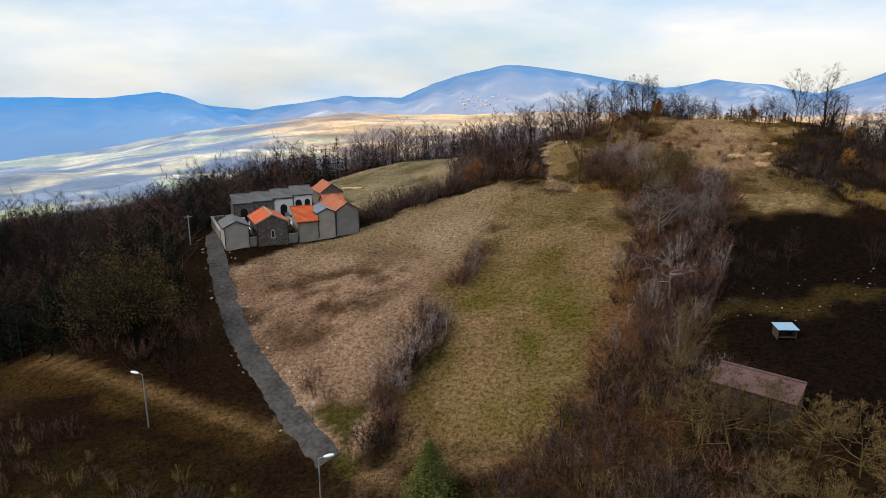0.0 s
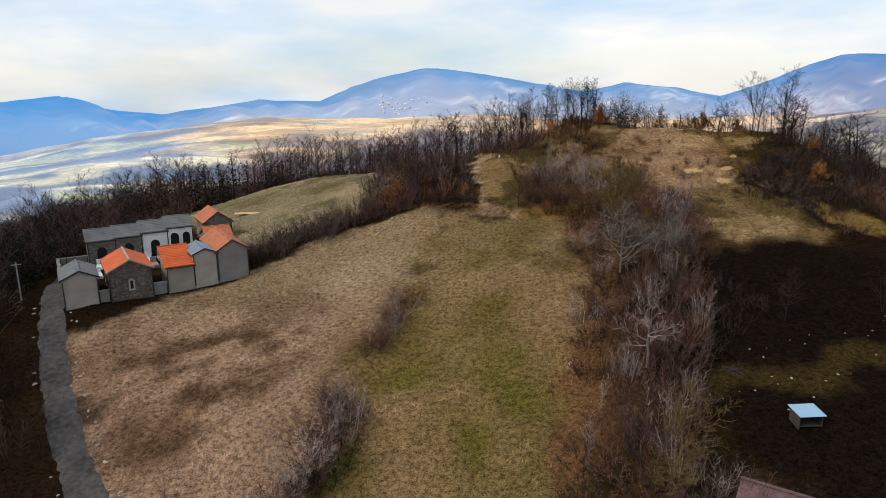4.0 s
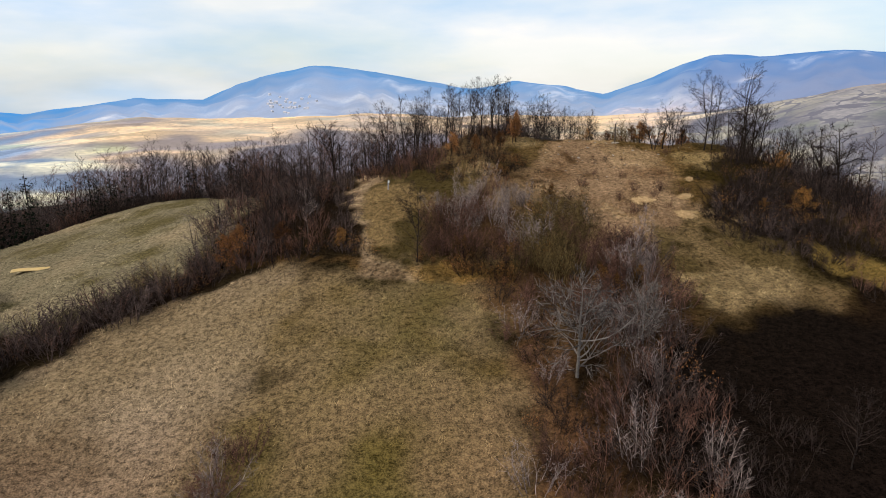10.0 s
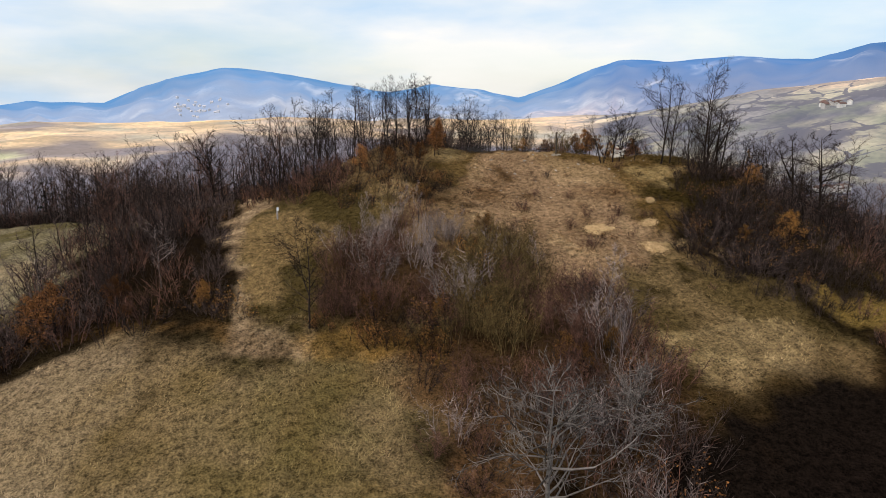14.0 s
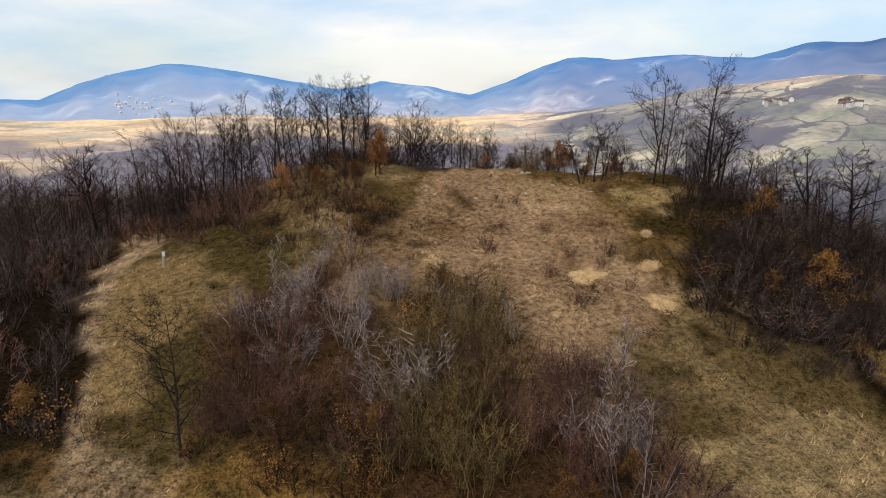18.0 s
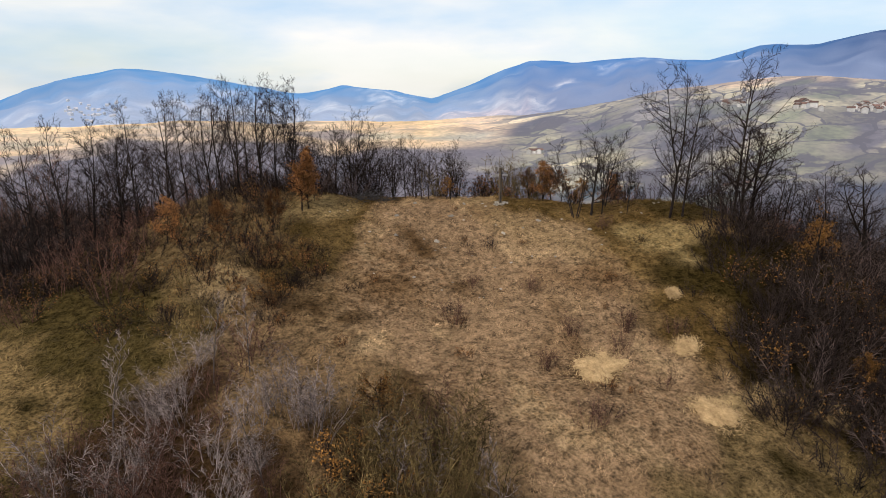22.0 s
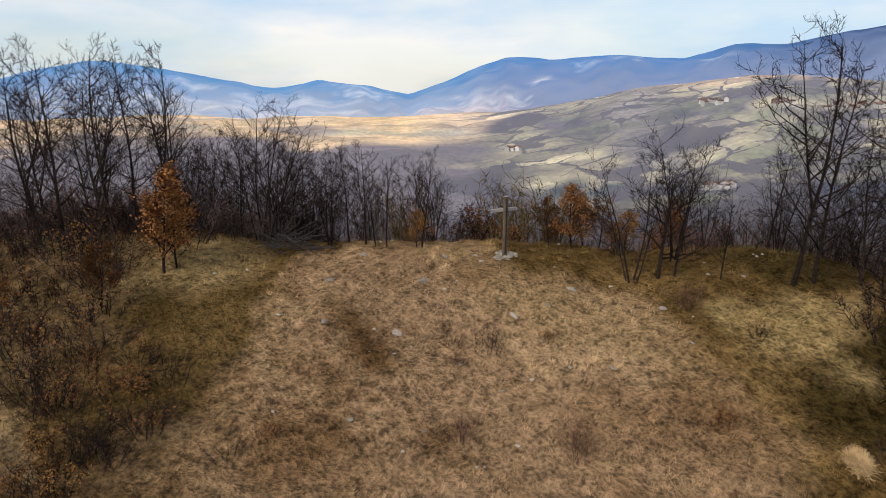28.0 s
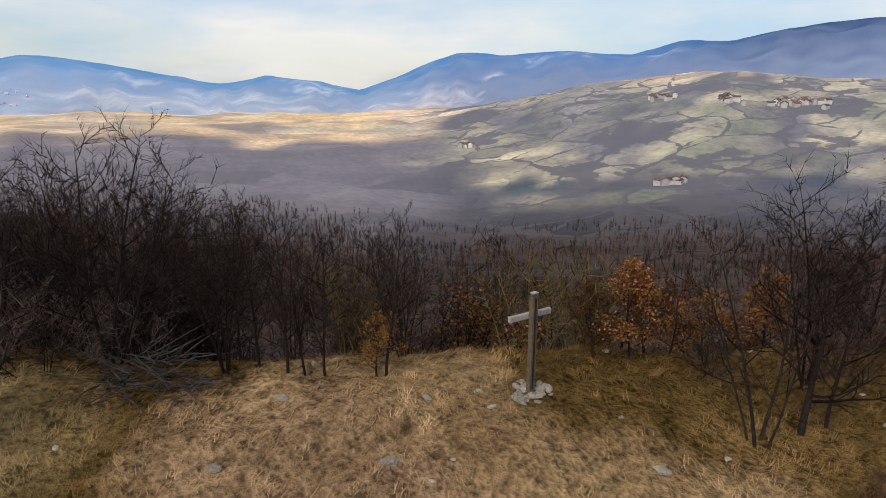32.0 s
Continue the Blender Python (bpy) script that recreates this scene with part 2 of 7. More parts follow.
def far_land(x, y):
    dx, dy = x - HUB[0], y - HUB[1]
    r, az = np.hypot(dx, dy), np.degrees(np.arctan2(dx, dy))
    az = az + 0.25 * np.sin(r * 0.011 + az) * (r > 400)
    el = [np.interp(az, FAR_A[:, 0], FAR_A[:, k]) for k in (1, 2, 3)]
    zl, zm, zc = 47 + 640 * np.tan(np.radians(el[0])), 47 + 1450 * np.tan(np.radians(el[1])), 47 + 3300 * np.tan(np.radians(el[2]))
    edge = land(HUB[0] + dx / np.maximum(r, 1) * 112, HUB[1] + dy / np.maximum(r, 1) * 112)
    z = edge + (zl - edge) * smooth01((r - 95) / 520) ** 0.8
    z = np.where(r > 640, zl + (zm - zl) * smooth01((r - 640) / 830), z)
    dip = np.minimum(zm, zc) - 60
    z = np.where(r > 1480, zm + (dip - zm) * smooth01((r - 1480) / 500), z)
    z = np.where(r > 2000, dip + (zc - dip) * smooth01((r - 2000) / 1300), z)
    z = np.where(r > 3300, zc - (r - 3300) * 0.16, z)
    rough = np.clip((r - 200) / 600, 0, 1)
    return z + rough * (3.0 * wave(x, y, 260, 1) + 1.6 * wave(x, y, 110, 2) + np.clip((r - 1800) / 1500, 0, 1) * (16 * wave(x, y, 420, 3) + 22 * np.sin(az * 1.9 + 1.5 * np.sin(az * 0.7)) * np.clip((3300 - r) / 900, 0, 1)) * np.clip(np.abs(r - 3300) / 300, 0, 1))


def height(x, y):
    x, y = np.asarray(x, float), np.asarray(y, float)
    r = np.hypot(x - HUB[0], y - HUB[1])
    k = smooth01((r - 95) / 25)
    return land(x, y) * (1 - k) + far_land(x, y) * k + 0.10 * wave(x, y, 7.3, 4) + 0.05 * wave(x, y, 2.9, 5) + 0.24 * (patch(x, y, 1.9, 21, 2) - 0.5) + 0.13 * (patch(x, y, 0.75, 23, 1) - 0.5)


def gz(x, y):
    return float(height(np.array([x]), np.array([y]))[0])


# ---- ground ----
def zone(x, y):
    """Ground cover by place: a base colour for every point of the hill (arrays)."""
    n1, n2 = wave(x, y, 9, 7), wave(x, y, 3.1, 8)
    jx, jy = x + 5.0 * (patch(x, y, 5, 1) - 0.5), y + 5.0 * (patch(x, y, 5, 2) - 0.5)
    p1, p2, p3 = patch(x, y, 4.5, 3), patch(x, y, 9, 4), patch(x, y, 2.2, 5)
    col = np.empty((len(x), 3))
    # near-black base: the shade under woods and scrub is put into it
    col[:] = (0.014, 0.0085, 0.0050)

    def lay(mask, c, soft=1.0):
        k = np.clip(mask, 0, 1)[:, None]
        col[:] = col * (1 - k) + np.array(c) * k

    def inside(poly, fade):
        """Signed reach into a convex-ish outline, as 0..1 over fade metres."""
        d = np.full(len(x), 1e9)
        k = len(poly)
        hit = np.zeros(len(x), bool)
        for q in range(k):
            (ax, ay), (bx, by) = poly[q], poly[(q + 1) % k]
            ex, ey = bx - ax, by - ay
            t = np.clip(((jx - ax) * ex + (jy - ay) * ey) / (ex * ex + ey * ey), 0, 1)
            d = np.minimum(d, np.hypot(jx - ax - t * ex, jy - ay - t * ey))
            c = ((ay > jy) != (by > jy)) & (jx < (bx - ax) * (jy - ay) / (by - ay + 1e-9) + ax)
            hit ^= c
        m = np.where(hit, 0.5 + d / fade, 0.5 - d / fade)
        return np.clip((m + 0.9 * (p3 - 0.5) + 0.7 * (p1 - 0.5) - 0.5) * 2.0 + 0.5, 0, 1)

    lay(inside(((18, 98), (24, 88), (30, 84), (48, 84), (66, 92), (70, 122), (44, 134), (18, 133)), 4), (0.050, 0.031, 0.012))
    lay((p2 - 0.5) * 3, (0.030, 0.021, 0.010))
    # dry straw meadow below the cemetery, and the greener strip beside it
    straw = ((-27, 84), (-13, 96), (-4, 103), (8, 105), (10, 99), (7.5, 91), (4, 80.5), (-1, 66), (-6, 52), (-9, 50), (-21, 71))
    green = ((10, 104.5), (18, 99.5), (25, 96), (25, 88), (22.5, 77), (19, 68), (16, 61), (13, 54), (8, 48), (-4, 49), (-1, 66), (4, 80.5), (7.5, 91))
    lay(inside(((-12, 104), (-30, 130), (-30, 172), (14, 176), (12, 140), (0, 112)), 3), (0.190, 0.155, 0.094))
    lay(inside(((-12, 104), (-30, 130), (-30, 172), (14, 176), (12, 140), (0, 112)), 3) * (p2 - 0.5) * 5, (0.26, 0.20, 0.12))
    lay(inside(((-12, 104), (-30, 130), (-30, 172), (14, 176), (12, 140), (0, 112)), 3) * (0.45 - p1) * 6, (0.115, 0.092, 0.040))
    lay(inside(straw, 2.0), (0.240, 0.168, 0.106))
    lay(inside(straw, 3.0) * (p1 - 0.56) * 5, (0.165, 0.108, 0.066))
    lay(inside(straw, 3.0) * (p2 - 0.55) * 5, (0.30, 0.215, 0.145))
    lay(inside(straw, 3.0) * np.clip((y - 84) / 12, 0, 1) * 0.7, (0.205, 0.148, 0.080))
    lay(inside(green, 7.0), (0.190, 0.130, 0.066))
    lay(inside(green, 3.0) * (p1 - 0.52) * 4, (0.125, 0.083, 0.031))
    lay(inside(green, 3.0) * (p2 - 0.55) * 4, (0.20, 0.135, 0.066))
    dk = np.exp(-((x + 12) ** 2 / 60 + (y - 76) ** 2 / 70))
    lay(dk * (p3 + p1 - 0.85) * 5, (0.075, 0.047, 0.026))
    gg = np.exp(-((x - 9) ** 2 / 110 + (y - 66) ** 2 / 300))
    lay(gg * (1.9 * p1 - 0.25), (0.088, 0.080, 0.017))
    lay(np.exp(-((x - 19) ** 2 / 40 + (y - 93) ** 2 / 90)) * (0.5 + 0.3 * n2), (0.105, 0.080, 0.030))
    # the pale earth track up to the ridge
    lay(inside(((15.5, 101), (20.5, 99.5), (22, 107), (22, 120), (20, 130), (17.5, 124), (17, 110)), 2), (0.21, 0.14, 0.082))
    trk = inside(((15.5, 101), (20.5, 99.5), (22, 107), (22, 120), (20, 130), (17.5, 124), (17, 110)), 2)
    lay(trk * (p3 - 0.5) * 6, (0.36, 0.25, 0.15))
    lay(trk * (0.40 - p1) * 6, (0.09, 0.058, 0.028))
    # brown litter under the thicket, darkened for the shade between its shrubs
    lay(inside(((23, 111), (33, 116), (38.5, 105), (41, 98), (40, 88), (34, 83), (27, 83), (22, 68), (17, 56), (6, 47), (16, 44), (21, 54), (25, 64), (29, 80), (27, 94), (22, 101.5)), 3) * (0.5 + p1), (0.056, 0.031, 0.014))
    # ridge meadow: dark rough grass at both edges, with edge shading painted in, straw in the middle
    lay(inside(((27, 126), (31, 121.5), (35, 121), (39, 121), (41, 127.5), (36, 133), (29, 134)), 3), (0.128, 0.084, 0.040))
    slope = inside(((25, 119), (29, 113), (37, 112.5), (38.5, 118.5), (34, 121), (28, 122)), 3)
    lay(slope, (0.190, 0.130, 0.075))
    lay(slope * (p1 - 0.5) * 6, (0.235, 0.16, 0.08))
    lay(slope * (0.42 - p1) * 6, (0.075, 0.046, 0.020))
    # east scrub: shade beneath the bushes painted as near-black ground
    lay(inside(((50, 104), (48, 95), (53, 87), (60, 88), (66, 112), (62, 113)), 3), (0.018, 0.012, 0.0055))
    west = inside(((17, 104), (21, 101.5), (24, 108), (26, 112.5), (33, 115), (31, 119.5), (28, 123.5), (22, 125), (19, 118)), 2.5)
    lay(west, (0.060, 0.042, 0.015))
    lay(west * (p1 - 0.49) * 7, (0.175, 0.115, 0.050))
    lay(west * (0.38 - p3) * 6, (0.040, 0.028, 0.010))
    rim = inside(((33, 114), (36, 109), (41, 106), (42, 96), (47, 92), (50, 98), (51, 104), (55, 107.5), (59, 109), (64, 113), (63, 121), (52, 127), (44, 131), (40, 129), (36.5, 121)), 3)
    lay(rim, (0.088, 0.053, 0.018))
    lay(rim * (p1 - 0.50) * 6, (0.165, 0.102, 0.040))
    lay(inside(((54.2, 109.5), (56, 112.5), (59, 112), (61, 109), (57, 106.5)), 2), (0.036, 0.024, 0.008))
    lay(inside(((36, 118), (40, 119), (41.5, 123), (38, 124)), 2) * (1.3 - p1), (0.048, 0.031, 0.010))
    edge = inside(((32.5, 117), (37, 118.5), (39.5, 110), (42, 100), (44, 92), (39.5, 89), (36.5, 97), (34, 105), (31, 112)), 3)
    lay(edge, (0.178, 0.112, 0.058))
    lay(edge * (p1 - 0.5) * 5, (0.21, 0.132, 0.064))
    lay(edge * (0.42 - p3) * 5, (0.075, 0.044, 0.020))
    mid = inside(((36.5, 117), (35.5, 112.5), (38, 106.5), (40, 99), (42.5, 94), (46.5, 92), (49, 98), (50.5, 105), (52, 108.5), (53, 112.5), (53.3, 118.5), (50, 124), (46, 126.5), (43.5, 124.5), (41.5, 119)), 3.0)
    lay(mid, (0.240, 0.152, 0.086))
    lay(mid * (p1 - 0.54) * 5, (0.155, 0.090, 0.044))
    lay(mid * (p2 - 0.56) * 5, (0.25, 0.165, 0.084))
    lay(mid * (p3 - 0.62) * 6, (0.31, 0.205, 0.112))
    lay(mid * (0.34 - p3) * 6, (0.095, 0.054, 0.025))
    lay(inside(((37.5, 125), (41, 128.5), (44, 127), (42.5, 124.5), (39, 123.5)), 2) * (p1 - 0.2) * 2, (0.26, 0.18, 0.085))
    lay(inside(((55.5, 113), (57.5, 114.5), (60.5, 113), (58.5, 111.5)), 2) * (p1 - 0.1) * 2, (0.26, 0.18, 0.08))
    lay(inside(((58, 115), (66, 112), (65, 120), (60, 119)), 2) * 0.8, (0.040, 0.027, 0.009))
    lay(inside(((41, 90), (47, 85.5), (52, 86), (50, 92), (44, 94)), 2.5) * (p1 - 0.2) * 2.5, (0.215, 0.142, 0.068))
    lay(inside(((54.6, 97), (56.4, 96.6), (60.5, 85), (58.8, 83)), 1.5), (0.15, 0.098, 0.028))
    # dull olive grass on the lower east slope, with a pale dry patch
    low = inside(((41, 96), (44, 101), (49, 100.5), (54, 96), (55, 88), (50, 85.5), (41.5, 86)), 2.5)
    lay(low, (0.088, 0.060, 0.024))
    lay(low * (p1 - 0.5) * 6, (0.15, 0.100, 0.046))
    lay(low * (0.42 - p3) * 6, (0.038, 0.026, 0.010))
    dry = inside(((40.5, 92.5), (45, 92), (51, 90.3), (48.6, 86.2), (41.5, 86.8)), 1.5)
    lay(dry * (0.25 + p1), (0.195, 0.135, 0.066))
    lay(dry * (p3 - 0.58) * 6, (0.29, 0.205, 0.10))
    lay(inside(((48.2, 103.3), (54.4, 101.8), (54, 100.5), (48.8, 102)), 1.2) * (0.3 + p3), (0.30, 0.205, 0.10))
    # russet litter along the hedges
    lay(0.8 * inside(((25, 96.5), (28.5, 95), (27.5, 86), (24.5, 75), (20.5, 64), (14, 52), (11.5, 53), (16, 62), (21, 74), (24, 86)), 3), (0.115, 0.062, 0.028))
    lay(inside(((20.5, 101), (28, 96.5), (27, 94.8), (20.5, 98.5)), 1.5) * (0.6 + 0.4 * n2), (0.22, 0.125, 0.035))
    lay(inside(((2, 109), (14, 104.5), (17, 101), (15.5, 103.5), (8, 108)), 2) * 0.7, (0.14, 0.075, 0.025))
    # near-black plot
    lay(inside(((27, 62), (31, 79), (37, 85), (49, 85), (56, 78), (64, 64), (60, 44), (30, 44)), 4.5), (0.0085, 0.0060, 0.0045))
    lay(inside(((28, 63.5), (42, 62), (46, 64), (40, 66), (30, 65.5)), 2), (0.034, 0.025, 0.009))
    # grassy verge and footpath below the road
    lay(inside(((-54, 76), (-36, 65.5), (-25, 61), (-13, 55), (-13, 51), (-26, 57), (-38, 61), (-56, 71)), 2) * (0.1 + 0.9 * p1), (0.045, 0.029, 0.009))
    lay(inside(((-40, 53), (-26, 53), (-16, 49), (-12, 42), (-40, 44)), 4) * (p1 - 0.3) * 2, (0.030, 0.026, 0.007))
    lay(inside(((-12, 57), (-4, 58), (2, 70), (-2, 66), (-8, 53), (-10, 50), (-6, 48)), 1.5), (0.052, 0.047, 0.012))
    for (ax, ay), (bx, by) in zip(PATHWAY, PATHWAY[1:]):
        ex, ey = bx - ax, by - ay
        t = np.clip(((x - ax) * ex + (y - ay) * ey) / (ex * ex + ey * ey), 0, 1)
        lay((1.3 - np.hypot(x - ax - t * ex, y - ay - t * ey) / 0.9 + 0.8 * (p3 - 0.5)) * 0.9, (0.125, 0.082, 0.034))
    lower = np.clip((90 - y) / 12, 0, 1)[:, None]
    return col * (np.array((1.01, 1.0, 0.98)) + lower * np.array((0.05, -0.04, 0.0)))


PATHWAY = ((-45.1, 70.0), (-35.4, 64.0), (-27.4, 60.0), (-20.8, 56.9), (-14.8, 54.0))


def build_ground():
    xs = np.concatenate([np.arange(-95, -34, 2.0), np.arange(-34, 14, 1.0), np.arange(14, 34, 0.5), np.arange(34, 62, 0.3), np.arange(62, 66, 0.5), np.arange(66, 147, 2.0)])
    ys = np.concatenate([np.arange(-30, 46, 2.0), np.arange(46, 84, 0.8), np.arange(84, 97, 0.5), np.arange(97, 128, 0.3), np.arange(128, 134, 0.5), np.arange(134, 212, 2.0)])
    X, Y = np.meshgrid(xs, ys)
    core = np.c_[X.ravel(), Y.ravel()]
    k, m = len(xs), len(ys)
    q = (np.arange(m - 1)[:, None] * k + np.arange(k - 1)[None]).ravel()
    faces = np.c_[q, q + 1, q + 1 + k, q + k]
    z = height(core[:, 0], core[:, 1])
    verts = np.c_[core, z]
    me = mesh_from("ground", verts.tolist(), faces.tolist(), M["ground"], smooth=True)
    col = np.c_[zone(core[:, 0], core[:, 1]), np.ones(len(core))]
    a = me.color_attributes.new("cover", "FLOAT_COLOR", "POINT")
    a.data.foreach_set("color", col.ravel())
    return tagged(new("ground", me), "hillside ground of dry winter grass, leaf litter and soil, with shade painted in", "ground", kind="structure")


def build_far():
    rr = np.concatenate([np.arange(100, 200, 8), np.arange(200, 700, 18), np.arange(700, 2000, 26), np.arange(2000, 3500, 40), np.arange(3500, 4700, 200)])
    aa = np.concatenate([np.radians(np.arange(-60, 90, 0.5)), np.radians(np.arange(90, 300, 4))])
    R, A = np.meshgrid(rr, aa, indexing="ij")
    x, y = HUB[0] + R * np.sin(A), HUB[1] + R * np.cos(A)
    z = far_land(x.ravel(), y.ravel()) - 1.5 * (R.ravel() < 130)
    n, k = R.shape
    faces = []
    base = np.arange(n - 1)[:, None] * k
    j = np.arange(k)[None]
    q = np.stack([base + j, base + (j + 1) % k, base + k + (j + 1) % k, base + k + j], -1)
    me = mesh_from("far_country", np.c_[x.ravel(), y.ravel(), z].tolist(), q.reshape(-1, 4).tolist(), M["far"], smooth=True)
    for nm, vals in zip(("cover", "painted_haze"), far_cover(x.ravel(), y.ravel(), z, R.ravel(), (np.degrees(A.ravel()) + 180) % 360 - 180)):
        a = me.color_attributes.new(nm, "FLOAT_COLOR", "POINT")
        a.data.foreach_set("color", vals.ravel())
    return tagged(new("far_country", me), "distant valley farmland and wooded mountains with blue haze painted over", "backdrop", kind="structure")


M["ground"] = shade("ground_cover", (1.62, 1.58, 1.52), (0.36, 0.36, 0.35), 2.6, 1.0, 1.0, 8.0, attr="cover", spec=0.0)


def far_material():
    """Distant fields, hedges and woods, with distance haze painted over as emission; it thickens with the stored
    amount.
    """
    m = shade("far_country", (1.25, 1.25, 1.25), (0.6, 0.6, 0.6), 0.012, 1.0, 0, 0.11, attr="cover", spec=0)
    n, l = m.node_tree.nodes, m.node_tree.links
    b = n["Principled BSDF"]
    col = b.inputs["Base Color"].links[0].from_socket
    co, mp = n.new("ShaderNodeTexCoord"), n.new("ShaderNodeMapping")
    mp.inputs["Scale"].default_value = (0.010, 0.017, 0.0)
    wob = n.new("ShaderNodeTexNoise")
    wob.inputs["Scale"].default_value, wob.inputs["Detail"].default_value = 0.012, 4
    l.new(co.outputs["Object"], wob.inputs["Vector"])
    l.new(co.outputs["Object"], mp.inputs["Vector"])
    mixv = n.new("ShaderNodeMixRGB")
    mixv.blend_type = "ADD"
    mixv.inputs["Fac"].default_value = 0.9
    l.new(mp.outputs["Vector"], mixv.inputs[1])
    l.new(wob.outputs["Color"], mixv.inputs[2])
    cell, edge = n.new("ShaderNodeTexVoronoi"), n.new("ShaderNodeTexVoronoi")
    edge.feature = "DISTANCE_TO_EDGE"
    for v in (cell, edge):
        v.inputs["Scale"].default_value = 1
        l.new(mixv.outputs["Color"], v.inputs["Vector"])
    sep, hs, rg = n.new("ShaderNodeSeparateColor"), n.new("ShaderNodeHueSaturation"), n.new("ShaderNodeMapRange")
    l.new(cell.outputs["Color"], sep.inputs[0])
    rg.inputs["To Min"].default_value, rg.inputs["To Max"].default_value = 0.62, 1.35
    l.new(sep.outputs[0], rg.inputs["Value"])
    l.new(rg.outputs[0], hs.inputs["Value"])
    l.new(col, hs.inputs["Color"])
    lt, dk = n.new("ShaderNodeMath"), n.new("ShaderNodeMixRGB")
    lt.operation = "LESS_THAN"
    # hedges come and go, and woods spread over part of the fields
    gap, wood, both = n.new("ShaderNodeTexNoise"), n.new("ShaderNodeMapRange"), n.new("ShaderNodeMath")
    gap.inputs["Scale"].default_value, gap.inputs["Detail"].default_value, gap.inputs["Roughness"].default_value = 0.009, 7, 0.62
    l.new(co.outputs["Object"], gap.inputs["Vector"])
    wide = n.new("ShaderNodeMapRange")
    wide.inputs["From Min"].default_value, wide.inputs["From Max"].default_value = 0.40, 0.62
    wide.inputs["To Min"].default_value, wide.inputs["To Max"].default_value = 0.0, 0.085
    l.new(gap.outputs["Fac"], wide.inputs["Value"])
    l.new(wide.outputs[0], lt.inputs[1])
    l.new(edge.outputs["Distance"], lt.inputs[0])
    wood.inputs["From Min"].default_value, wood.inputs["From Max"].default_value = 0.545, 0.575
    l.new(gap.outputs["Fac"], wood.inputs["Value"])
    both.operation, both.use_clamp = "MAXIMUM", True
    l.new(lt.outputs[0], both.inputs[0])
    l.new(wood.outputs[0], both.inputs[1])
    part_of = n.new("ShaderNodeMath")
    part_of.operation = "MULTIPLY"
    l.new(both.outputs[0], part_of.inputs[0])
    much = n.new("ShaderNodeAttribute")
    much.attribute_name = "painted_haze"
    l.new(much.outputs["Alpha"], part_of.inputs[1])
    l.new(part_of.outputs[0], dk.inputs["Fac"])
    l.new(hs.outputs["Color"], dk.inputs[1])
    dk.inputs[2].default_value = (0.072, 0.052, 0.046, 1)
    l.new(dk.outputs["Color"], b.inputs["Base Color"])
    # emission lays the painted haze over the land
    painted_haze, mix, at = n.new("ShaderNodeEmission"), n.new("ShaderNodeMixShader"), n.new("ShaderNodeAttribute")
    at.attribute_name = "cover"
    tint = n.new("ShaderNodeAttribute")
    tint.attribute_name = "painted_haze"
    l.new(tint.outputs["Color"], painted_haze.inputs["Color"])
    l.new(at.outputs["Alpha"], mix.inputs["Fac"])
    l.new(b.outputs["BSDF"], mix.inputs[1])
    l.new(painted_haze.outputs["Emission"], mix.inputs[2])
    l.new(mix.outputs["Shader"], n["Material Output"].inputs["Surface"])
    return m


